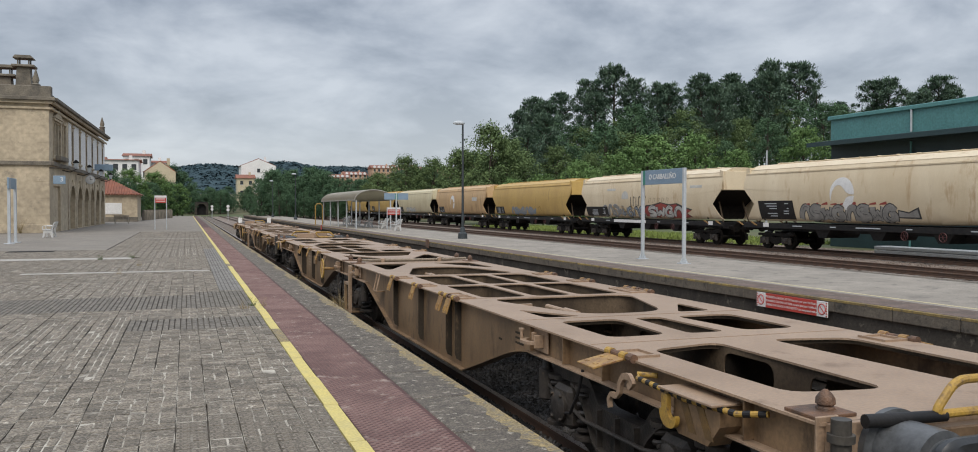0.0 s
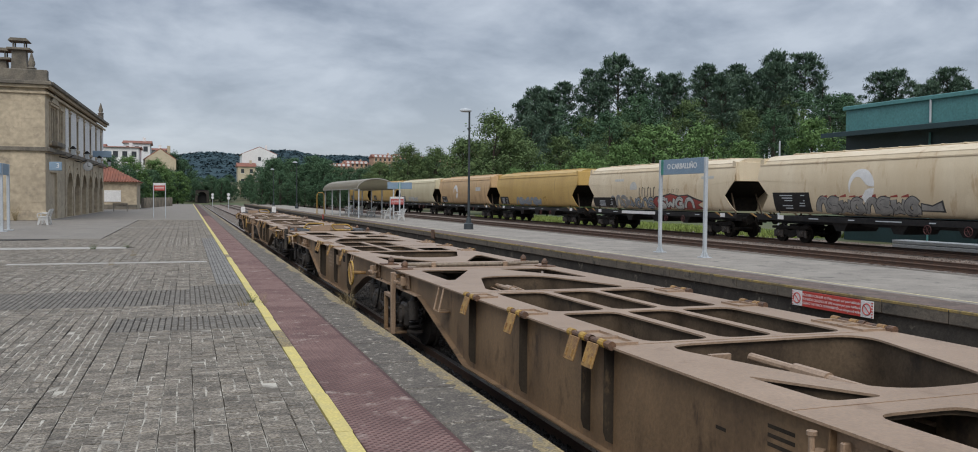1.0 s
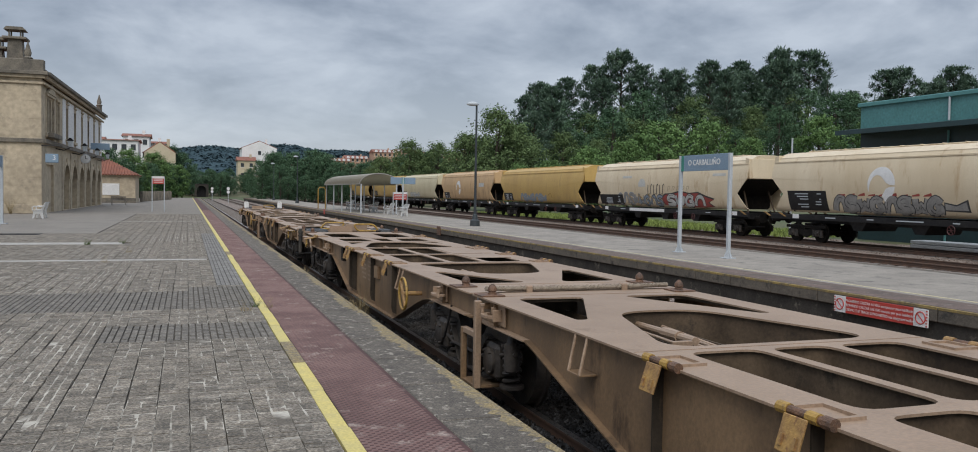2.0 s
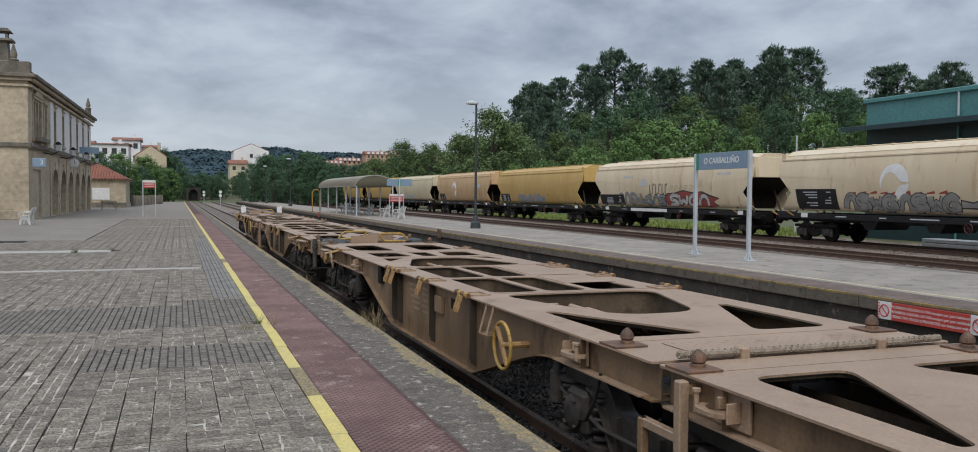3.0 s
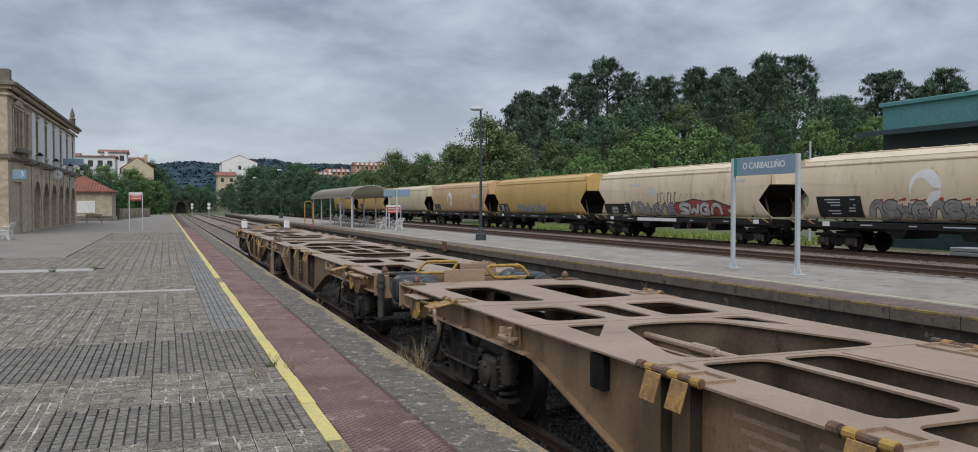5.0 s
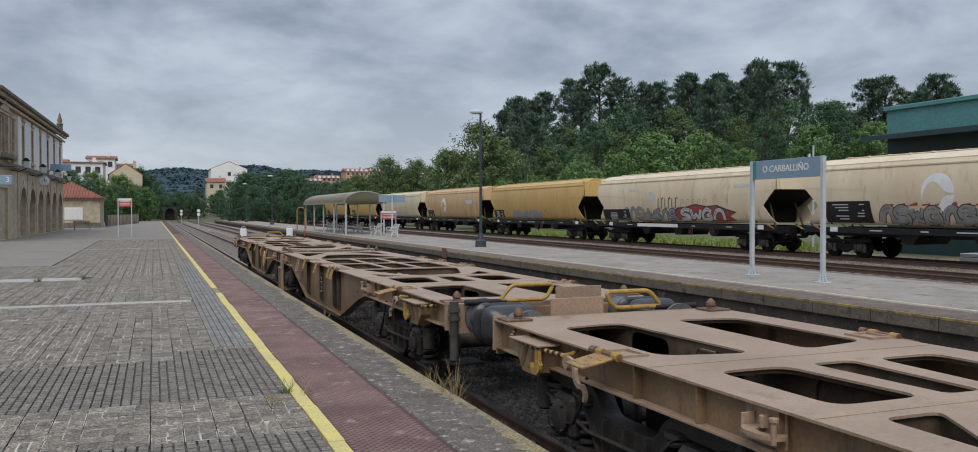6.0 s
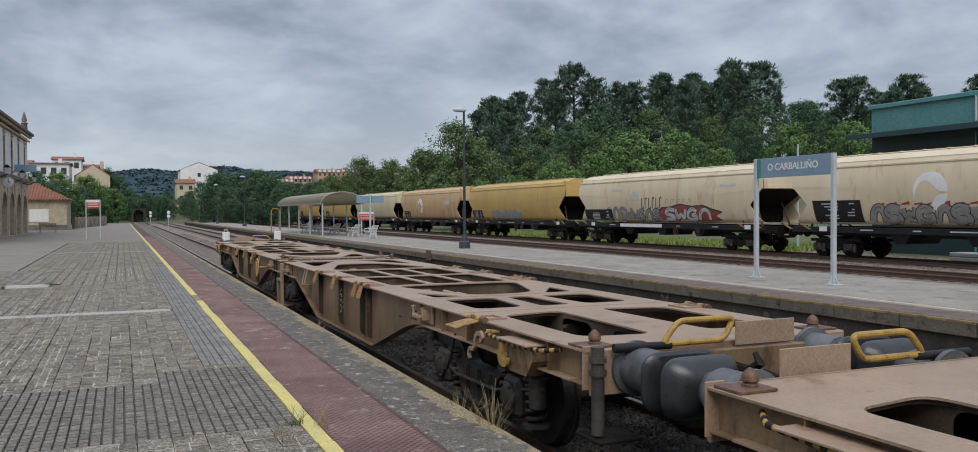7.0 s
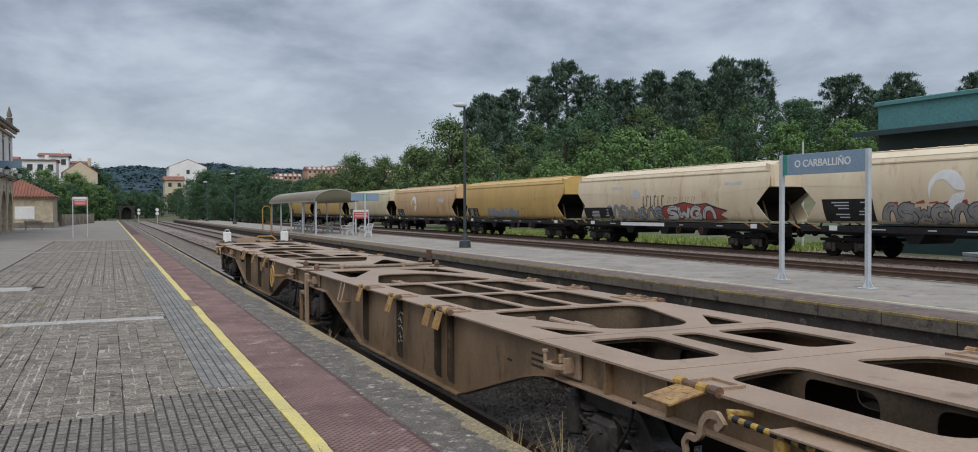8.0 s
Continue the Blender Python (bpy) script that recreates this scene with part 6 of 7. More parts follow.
    for f in ((0, 1, 4), (1, 2, 5, 4), (2, 3, 5), (3, 0, 4, 5), (3, 2, 1, 0)):
        bm.faces.new([q[i] for i in f])
    part("roof", bm, "tile", b)
    for x, yy, top in ((-9.55, 60.4, 11.55), (-10.75, 60.9, 10.95)):
        ch = part("chimney", prism(nb(), [(x - 0.50, 8.9), (x + 0.50, 8.9), (x + 0.38, top - 0.8), (x - 0.38, top - 0.8)], "y", yy - 0.4, yy + 0.4), "stone_dark", b)
        part("chimney_cap", bx(x - 0.68, x + 0.68, yy - 0.6, yy + 0.6, top - 0.78, top - 0.62, 0.03), "stone_dark", ch)
        for a in (-0.36, 0.28):
            for e in (-0.36, 0.28):
                part("cap_leg", bx(x + a, x + a + 0.08, yy + e, yy + e + 0.08, top - 0.62, top - 0.18), "stone_dark", ch)
        part("cap_top", prism(nb(), [(x - 0.6, top - 0.2), (x + 0.6, top - 0.2), (x + 0.45, top - 0.02), (x - 0.45, top - 0.02)], "y", yy - 0.55, yy + 0.55), "stone_dark", ch)
    for x, yy in ((-8.75, 59.6), (-8.05, 90.5)):
        part("finial", lathe(nb(), [(8.9, 0.26), (9.5, 0.24), (9.6, 0.30), (9.7, 0.16), (9.9, 0.22), (10.6, 0.03)], "z", (x, yy, 0), 10), "stone_dark", b)
    # wrought lamps, hanging number sign, clock and name board on the front
    for yy in (64.2, 71.5, 79.5, 87.5):
        l = part("wall_lantern", prism(nb(), [(xf + 0.80, 4.40), (xf + 0.98, 4.40), (xf + 1.05, 4.78), (xf + 0.73, 4.78)], "y", yy - 0.12, yy + 0.12), "galv", b)
        part("lantern_cap", prism(nb(), [(xf + 0.66, 4.80), (xf + 1.12, 4.80), (xf + 0.93, 5.0), (xf + 0.85, 5.0)], "y", yy - 0.16, yy + 0.16), "black", l)
        part("bracket", tube(nb(), [(xf, yy, 4.25), (xf + 0.5, yy, 4.15), (xf + 0.9, yy, 4.35)], 0.035), "black", l)
    nsg = part("number_sign", bx(xf + 0.25, xf + 0.98, 58.6, 58.72, 3.15, 3.7, 0.03), "bluegrey", b, "blue-grey hanging platform sign")
    part("sign_bracket", tube(nb(), [(xf, 58.9, 4.2), (xf + 1.2, 58.66, 4.2)], 0.03), "black", nsg)
    m = Matrix(((1, 0, 0, xf + 0.75), (0, 0, -1, 58.595), (0, 1, 0, 3.45), (0, 0, 0, 1)))
    words("3", 0.42, m, "white", nsg)
    clock = part("clock", lathe(nb(), [(-0.12, 0.30), (-0.1, 0.34), (0.1, 0.34), (0.12, 0.30)], "y", (xf + 0.75, 73.2, 3.88), 28), "white", b)
    part("clock_rim", tube(nb(), [(xf + 0.75 + 0.34 * math.cos(a), 73.07, 3.88 + 0.34 * math.sin(a)) for a in [2 * math.pi * k / 28 for k in range(29)]], 0.02, 6, False), "galv", clock)
    bm = nb()
    box(bm, xf + 0.73, xf + 0.77, 73.05, 73.07, 3.88, 4.12)
    box(bm, xf + 0.75, xf + 0.92, 73.05, 73.07, 3.86, 3.90)
    part("clock_needle", bm, "black", clock)
    part("name_panel", bx(xf + 0.3, xf + 1.8, 80.0, 80.1, 4.9, 5.45, 0.02), "bluegrey", b)
    return b


station()


def cabin():
    c = thing("station_annex", "low granite annex with hipped red tile roof", "building", pose(0, 0, 0))
    x0, x1, y0, y1 = -14.5, -5.35, 104.0, 112.0
    part("wall", bx(x0, x1, y0, y1, -0.02, 2.95), "stone", c)
    part("plinth", bx(x0 - 0.06, x1 + 0.06, y0 - 0.06, y0 - 0.002, 0, 0.55, 0.02), "stone_dark", c)
    part("cornice", bx(x0 - 0.15, x1 + 0.15, y0 - 0.15, y1 + 0.15, 2.95, 3.12, 0.03), "stone", c)
    d = part("shutter", bx(-8.75, -7.0, y0 - 0.05, y0 - 0.005, 0.85, 2.15, 0.01), "white", c)
    bm = nb()
    for k in range(8):
        box(bm, -8.7, -7.05, y0 - 0.065, y0 - 0.05, 0.95 + 0.15 * k, 1.06 + 0.15 * k)
    part("shutter_slat", bm, "render", d)
    bm = nb()
    cx, cy = (x0 + x1) / 2, (y0 + y1) / 2
    q = [bm.verts.new(p) for p in ((x0 - 0.4, y0 - 0.4, 3.12), (x1 + 0.4, y0 - 0.4, 3.12), (x1 + 0.4, y1 + 0.4, 3.12), (x0 - 0.4, y1 + 0.4, 3.12), (cx - 1.5, cy, 4.9), (cx + 1.5, cy, 4.9))]
    for f in ((0, 1, 5, 4), (1, 2, 5), (2, 3, 4, 5), (3, 0, 4), (3, 2, 1, 0)):
        bm.faces.new([q[i] for i in f])
    roof = part("roof", bm, "tile", c)
    bm = nb()
    for k in range(34):
        t = (k + 0.5) / 34
        xa = x0 - 0.4 + (x1 - x0 + 0.8) * t
        frac = min(1, min(t, 1 - t) / 0.34)
        top = (cx - 1.5 + 3.0 * t, cy, 4.9)
        xe = xa + ((cx - 1.5 + 3.0 * min(max((t - 0.34) / 0.32, 0), 1)) - xa) * frac if frac < 1 else cx - 1.5 + 3.0 * min(max((t - 0.34) / 0.32, 0), 1)
        tube(bm, [(xa, y0 - 0.42, 3.15), (xa, y0 - 0.4 + (cy - y0 + 0.4) * frac, 3.14 + 1.78 * frac)], 0.085, 6)
    tagged(part("tiling", bm, "tile", roof), kind="stuff")


cabin()


def house(x, y, w, d, h, wall, rise, floors, cols, label, ridge="x", z=None):
    """A town house with windows built into its face and a gabled tile roof."""
    base = ground_height(x, y) - 0.5 if z is None else z
    o = thing("house", label, "house", pose(x, y, base))
    part("wall", bx(-w / 2, w / 2, 0, d, 0, h), wall, o)
    e = 0.4
    if ridge == "x":
        out = [(-e, h), (d + e, h), (d / 2, h + rise)]
        part("roof", prism(nb(), out, "x", -w / 2 - e, w / 2 + e), "tile", o)
    else:
        out = [(-w / 2 - e, h), (w / 2 + e, h), (0, h + rise)]
        part("roof", prism(nb(), out, "y", 0.3, d + e), "tile", o)
        part("gable", prism(nb(), [(-w / 2, h), (w / 2, h), (0, h + rise - 0.25)], "y", 0, 0.29), wall, o)
    for f in range(floors):
        for c in range(cols):
            cx = -w / 2 + w * (c + 0.5) / cols
            z0 = h * (f + 0.35) / floors
            win = part("window", bx(cx - 0.5, cx + 0.5, -0.03, 0.02, z0, z0 + 1.3), "glass", o)
            part("frame", bx(cx - 0.6, cx + 0.6, -0.06, -0.031, z0 - 0.12, z0), "render", win)
    if wall == "brickwall":
        for c in range(cols):
            cx = -w / 2 + w * (c + 0.5) / cols
            part("dormer", prism(nb(), [(cx - 0.6, h + 0.15), (cx + 0.6, h + 0.15), (cx + 0.6, h + 0.9), (cx, h + 1.3), (cx - 0.6, h + 0.9)], "y", -0.2, 1.4), "render", o)
    part("chimney", bx(w * 0.2, w * 0.2 + 0.7, d * 0.4, d * 0.4 + 0.7, h, h + rise + 0.8), wall, o)
    return o


house(-13.6, 200, 7.4, 12, 13.2, "render", 0.5, 4, 4, "tall white town house with red tile roof")
house(-8.3, 236, 6.5, 10, 14.2, "render", 0.8, 4, 3, "white town house with blank side wall")
house(-5.6, 205, 6.6, 12, 10.9, "cream_wall", 2.6, 2, 2, "cream gabled house with tile roof", "y")
house(-21.0, 205, 7.0, 12, 13.4, "render", 1.0, 3, 3, "white town house with red tile roof")
house(-11.6, 226, 6.0, 10, 15.6, "render", 0.9, 5, 3, "white town house with flat top floor")
house(-17.0, 172, 7.0, 9, 6.5, "render", 1.8, 2, 2, "small white house with red tile roof")
house(23.4, 300, 11.5, 14, 14.0, "render", 2.6, 4, 1, "tall white gabled house beyond the trees", "y")
house(18.6, 290, 5.5, 10, 9.8, "cream_wall", 1.4, 3, 2, "cream house beside the road")
house(18.5, 262, 4.0, 8, 5.0, "render", 0.8, 1, 2, "low white house beside the road")
house(31.0, 360, 11.0, 14, 9.5, "cream_wall", 2.4, 4, 5, "cream apartment house with red roof", "x")
for k in range(9):
    house(46 + 12.2 * k + (k % 3), 430 + 6 * (k % 2), 11.6, 12, 5.2 + 0.8 * math.sin(k * 1.7), "brickwall", 1.8, 2, 5, "brick-red apartment block on the far slope")


# ---- green goods shed ----
def shed():
    s = thing("goods_shed", "teal-green clad goods shed with a long dark canopy", "warehouse", pose(0, 0, 0))
    x0, x1, y0, y1, top = 39.0, 62.0, -40.0, 41.8, 7.55
    part("wall", bx(x0, x1, y0, y1, -0.8, 5.9), "shed_dark", s)
    part("upper_wall", bx(x0 - 0.02, x1 + 0.02, y0, y1 + 0.02, 5.9, top - 0.25), "shed", s)
    part("roof_edge", bx(x0 - 0.18, x1 + 0.18, y0, y1 + 0.18, top - 0.25, top, 0.03), "shed", s)
    part("canopy", prism(nb(), [(x0 - 1.7, 5.55), (x0 - 1.7, 5.82), (x0 - 0.021, 6.02), (x0 - 0.021, 5.72)], "y", y0, y1 + 0.3), "shed_dark", s)
    for k in range(6):
        v = y1 - 6.5 - 13 * k
        part("downpipe", tube(nb(), [(x0 - 0.12, v, -0.7), (x0 - 0.12, v, 5.5)], 0.06), "shed", s)
        part("downpipe", tube(nb(), [(x0 - 0.12, v, 6.05), (x0 - 0.12, v, top - 0.2)], 0.06), "galv", s)
    bm = nb()
    for k in range(160):
        v = y1 - 0.25 - k * 0.5
        box(bm, x0 - 0.028, x0 - 0.02, v, v + 0.08, 6.05, top - 0.26)
    tagged(part("cladding_ribs", bm, "shed", s), kind="stuff")


shed()
# A free-standing post added for the pale upright at the shed's canopy edge.
pole = thing("siding_mast", "slender grey post at the goods shed", "mast", pose(36.2, 44.6, -0.7))
part("pole", tube(nb(), [(0, 0, 0), (0, 0, 6.2)], [0.08, 0.05]), "galv", pole)
for k, (a, b) in enumerate(((14.0, 24.5), (25.0, 33.0))):
    st = thing("concrete_beams", "stack of pale blue-grey concrete beams on the ground", "beams", pose(34.6, a, -0.66), group="stacked beams by the siding")
    for r in range(2):
        part("beam", bx(-0.5, 0.5, 0, b - a, 0.20 * r, 0.20 * r + 0.17, 0.02), "galv", st)


# ---- trees ----
def leaf_cloud(clumps, per, leaf, seed, squash=0.7, needles=False, lift=0.25):
    """Many small leaf faces gathered in soft-edged clumps: a list of centres with radii."""
    rnd = random.Random(seed)
    verts, faces = [], []
    for c, r in clumps:
        for _ in range(per):
            out = Vector((rnd.gauss(0, 1), rnd.gauss(0, 1), rnd.gauss(0, 1) + lift)).normalized()
            d = out * r * min(1.35, abs(rnd.gauss(0.72, 0.26)))
            d.z *= squash
            p = Vector(c) + d
            jitter = Vector((rnd.uniform(-1, 1), rnd.uniform(-1, 1), rnd.uniform(-0.4, 1)))
            if needles:
                a = (1.5 * out + jitter + Vector((0, 0, 0.6))).normalized()
                b = a.cross(out + 0.5 * jitter + Vector((0.01, 0.02, 0.03))).normalized()
                long, wide = 1.25, 0.42
            else:
                n = (2.0 * out + jitter).normalized()
                a = Matrix.Rotation(rnd.uniform(0, 6.3), 3, n) @ n.orthogonal().normalized()
                b = n.cross(a)
                long, wide = 1.0, 0.58
            s = leaf * rnd.uniform(0.6, 1.3)
            k = len(verts)
            verts += [tuple(p + a * s * long), tuple(p + b * s * wide), tuple(p - a * s * long), tuple(p - b * s * wide)]
            faces.append((k, k + 1, k + 2, k + 3))
    return verts, faces


def tree(kind, seed, height):
    """One tree at the origin: trunk, limbs and a crown of leaf faces."""
    rnd = random.Random(seed)
    names = {"pine": ("pine_tree", "tall dark pine with bare trunk and uneven crown", "pine"), "broad": ("broadleaf_tree", "dark green broadleaf tree with dense crown", "leaf"),
             "light": ("young_tree", "light green bushy young tree", "leaf_light"), "brown": ("oak_tree", "old broadleaf tree with brownish green crown", "leaf_brown"),
             "fir": ("fir_tree", "dark pointed fir tree", "pine")}
    name, label, leafmat = names[kind]
    t = thing(name, label, "tree", pose(0, 0, 0))
    lean = (rnd.uniform(-0.04, 0.04) * height, rnd.uniform(-0.04, 0.04) * height)
    clumps = []
    bm = nb()
    tube(bm, [(0, 0, -1.0), (lean[0] * 0.4, lean[1] * 0.4, height * 0.5), (lean[0], lean[1], height * 0.93)], [0.018 * height, 0.012 * height, 0.003 * height], 8)
    if kind == "pine":
        low = rnd.uniform(0.42, 0.58)
        for k in range(86):
            f = low + (0.985 - low) * (k / 85) ** 0.85
            u = (f - low) / (1 - low)
            spread = height * 0.25 * (1.05 - u) ** 0.55 * min(1, 0.45 + 2.2 * u) * rnd.uniform(0.25, 1.15)
            a = k * 2.4 + rnd.uniform(-0.6, 0.6)
            rise = 0.05 * spread + rnd.uniform(-0.2, 0.9)
            c = (lean[0] * f + spread * math.cos(a), lean[1] * f + spread * math.sin(a), min(height * f + rise, height * 0.985))
            clumps.append((c, height * rnd.uniform(0.032, 0.070)))
            if k % 2 == 0:
                tube(bm, [(lean[0] * f, lean[1] * f, height * (f - 0.05)), c], [0.0045 * height, 0.0015 * height], 5)
        per, leaf, sq = 60, 0.0105 * height + 0.05, 0.60
    elif kind == "fir":
        for k in range(60):
            f = 0.1 + 0.88 * k / 59
            spread = height * 0.20 * (1.02 - f) * rnd.uniform(0.5, 1.1)
            a = k * 2.4
            clumps.append(((spread * math.cos(a), spread * math.sin(a), height * f), height * (0.075 * (1 - f) + 0.02)))
        per, leaf, sq = 34, 0.016 * height + 0.06, 0.5
    else:
        low = {"broad": 0.05, "light": 0.08, "brown": 0.10}[kind]
        wide = {"broad": 0.30, "light": 0.34, "brown": 0.30}[kind]
        for k in range(150 if kind == "brown" else 120):
            f = low + (1 - low) * rnd.random() ** 0.85
            u = (f - low) / (1 - low)
            spread = height * wide * (math.sin(math.pi * (0.16 + 0.78 * u)) ** 0.8) * rnd.uniform(0.35, 1.1)
            a = k * 2.4 + rnd.uniform(-0.4, 0.4)
            c = (spread * math.cos(a), spread * math.sin(a), height * (0.04 + 0.90 * f))
            clumps.append((c, height * rnd.uniform(0.05, 0.105)))
            if k % 7 == 0:
                tube(bm, [(0, 0, height * max(0.1, f * 0.6)), c], [0.005 * height, 0.002 * height], 5)
        per, leaf, sq = 60, 0.0075 * height + 0.06, 0.9
    part("trunk", bm, "bark", t)
    verts, faces = leaf_cloud(clumps, per, leaf, seed + 1, sq, kind in ("pine", "fir"))
    me = bpy.data.meshes.new("crown")
    me.from_pydata(verts, [], faces)
    me.materials.append(M[leafmat])
    c = new("crown", me)
    c.parent = t
    return t


TREE_KINDS = {}


def plant(kind, x, y, top, variant, sink=0.0):
    """Stand a tree so that its tip is at the height top."""
    z = ground_height(x, y) - 0.1 - sink
    h = (top - z) * (1.0 if kind in ("pine", "fir") else 1.10)
    key = (kind, variant)
    unit = {"pine": 24.0, "broad": 13.0, "light": 8.0, "brown": 13.0, "fir": 20.0}[kind]
    turn = (x * 37 + y * 17) % 360
    if key not in TREE_KINDS:
        t = tree(kind, 11 + variant * 7 + len(kind), unit)
        TREE_KINDS[key] = t
        t.matrix_basis = pose(x, y, z, 0, 0, turn)
    else:
        src = TREE_KINDS[key]
        keep = src.scale.copy()
        src.scale = (1, 1, 1)
        t = copy_thing(src, pose(x, y, z, 0, 0, turn))
        src.scale = keep
    s = h / unit
    t.scale = (s * (0.9 + 0.25 * ((x * 7.3) % 1)), s * (0.9 + 0.25 * ((y * 5.1) % 1)), s)


for k, (x, y, top) in enumerate(((73.3, 172.8, 25.6), (81.1, 174.9, 27.6), (93.5, 174.4, 34.3), (90.6, 181.4, 31.8), (105.3, 173.4, 30.7), (113.7, 168.1, 32.3), (122.4, 168.2, 33.1),
                                 (128.5, 163.6, 35.6), (136.2, 163.9, 35.8), (97.9, 172.0, 30.9), (78, 181, 25), (86, 170, 27), (110, 178, 30), (118, 174, 31), (133, 170, 33))):
    plant("pine", x, y, top, k % 5)
for k, (x, y, top) in enumerate(((119.3, 118.6, 24.9), (125.2, 112.5, 24.6), (131, 116, 23), (114, 124, 21), (139, 108, 24.5), (146, 100, 24), (128, 121, 23))):
    plant("pine", x, y, top, (k + 2) % 5)
plant("fir", 123.0, 142.4, 26.4, 0)
plant("fir", 118.0, 146.0, 21.5, 0)
for k, (x, y, top) in enumerate(((40.2, 110.6, 12.4), (38.0, 116.6, 9.6), (43.5, 112, 10.6), (46, 118, 11.4))):
    plant("brown", x, y, top, k % 2)
for k, (x, y, top) in enumerate(((45.4, 92.2, 6.9), (46.8, 85.9, 7.5), (52.7, 88.4, 10.0), (57.4, 85.5, 9.9), (70.4, 82.0, 11.0), (43, 98, 5.6), (41, 104, 5.2), (63.5, 86, 8.4), (76, 79, 11.4))):
    plant("light", x, y, top, k % 3)
for k, (x, y, top) in enumerate(((68.7, 130.9, 15.6), (78.3, 137.1, 19.9), (85.4, 108.5, 15.1), (98.2, 136.3, 17.6), (59.6, 146.0, 13.7), (67.9, 153.4, 18.1))):
    plant("broad", x, y, top, k % 4)
wood = random.Random(5)
for k in range(64):
    u = wood.random()
    back = wood.random()
    x = 50 + 80 * u + 6 * wood.random()
    y = 128 - 34 * u + 42 * back
    plant(("broad", "pine", "broad", "brown")[k % 4], x, y, ground_height(x, y) + wood.uniform(6, 10) + 5 * back + (6 if k % 4 == 1 else 0), k % 2)
belt = random.Random(9)
for k in range(54):
    x = 14 + 48 * (k + belt.random()) / 54
    y = belt.uniform(172, 205)
    plant("broad", x, y, belt.uniform(6.8, 10.0) - (1.6 if 30 < x < 44 else 0), k % 2)
for k in range(24):
    plant("broad", 13 + 46 * (k + belt.random()) / 24, belt.uniform(164, 172), belt.uniform(3.5, 6.0), k % 3)
for k, (x, y, top) in enumerate(((36.1, 143.1, 9.8), (40.7, 141.9, 9.7), (38.4, 147.0, 8.0), (33.0, 150, 7.5))):
    plant("brown", x, y, top, k % 2)
left = random.Random(12)
for k in range(22):
    u = (k + left.random()) / 22
    x, y = -15.0 + 13.5 * u, 128 + 62 * u + left.uniform(-5, 5)
    plant("light" if k % 3 == 0 else "broad", x, y, left.uniform(4.6, 7.8), k % 3)
for k, (x, y, top) in enumerate(((-3.2, 208, 10.6), (-1.0, 212, 9.4), (-5.0, 214, 9.6))):
    plant("broad", x, y, top, k)
for k in range(44):
    x = -8 + 26 * left.random()
    plant("broad", x, left.uniform(236, 270), left.uniform(4.0, 7.5), k % 4)

# tunnel portal under the overbridge at the end of the line
t = thing("tunnel_portal", "dark arched stone portal at the end of the line", "tunnel", pose(3.7, 233, -0.7))
arch = [(-1.1, 0.02), (1.1, 0.02)] + [(1.1 * math.cos(math.pi * i / 12), 2.2 + 1.1 * math.sin(math.pi * i / 12)) for i in range(13)]
bm = holed_plate([(-1.7, 0), (1.7, 0), (1.7, 3.6), (-1.7, 3.6)], [arch], 0, 1.0)
bmesh.ops.transform(bm, matrix=Matrix(((1, 0, 0, 0), (0, 0, 1, 0), (0, 1, 0, 0), (0, 0, 0, 1))), verts=bm.verts)
bmesh.ops.recalc_face_normals(bm, faces=bm.faces)
part("portal_wall", bm, "wallstone", t)
# A solid black block stands in for the unlit inside of the tunnel.
part("bore", bx(-1.4, 1.4, 0.2, 9.0, 0, 3.8), "black", t)


# ---- woods on the far hill ----
far = random.Random(31)
clumps = []
for k in range(4800):
    x, y = far.uniform(-130, 330), far.uniform(600, 965)
    clumps.append(((x, y, ground_height(x, y) + far.uniform(-2.6, -0.6)), far.uniform(2.8, 4.6)))
verts, faces = leaf_cloud(clumps, 24, 1.5, 77, 0.55, False, 1.8)
me = bpy.data.meshes.new("far_woods")
me.from_pydata(verts, [], faces)
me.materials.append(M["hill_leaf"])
tagged(new("far_woods", me), "dark woods covering the far hill", "woods", kind="stuff")

# ---- platform lines, tactile band and near furniture ----
line = thing("safety_line", "worn yellow safety line along the platform", "line", kind="structure")
y, run = PLAT_NEAR, 0
while y < PLAT_FAR:
    step = 1.2 if y < 45 else 6.0
    worn = 8.4 < y + 0.6 < 10.0 or 22.6 < y + 0.6 < 23.4 or 3.2 < y + 0.6 < 3.9
    part("line_piece", bx(1.097 + 0.004 * math.sin(y * 3), 1.215 + 0.004 * math.sin(y * 3), y + 0.003, y + step - 0.003, -0.03, 0.004 + 0.0015 * math.sin(y * 7)), "lineedge" if worn else "lineyellow", line)
    y += step
edge_rnd = random.Random(8)
bm = nb()
y, before = PLAT_NEAR, None
while y < PLAT_FAR:
    deep = 0.12 + 0.05 * math.sin(y * 2.1) + edge_rnd.uniform(-0.05, 0.05)
    row = (bm.verts.new((EDGE - deep, y, 0.0015)), bm.verts.new((EDGE - 0.010, y, 0.0025)), bm.verts.new((EDGE + 0.001, y, -0.03)))
    if before:
        bm.faces.new((before[0], before[1], row[1], row[0]))
        bm.faces.new((before[1], before[2], row[2], row[1]))
    before = row
    y += 0.07 if -1 < y < 40 else 1.0
tagged(part("edge_paint", bm, "lineedge"), "faded yellow paint and lichen on the platform edge", "line", kind="structure")
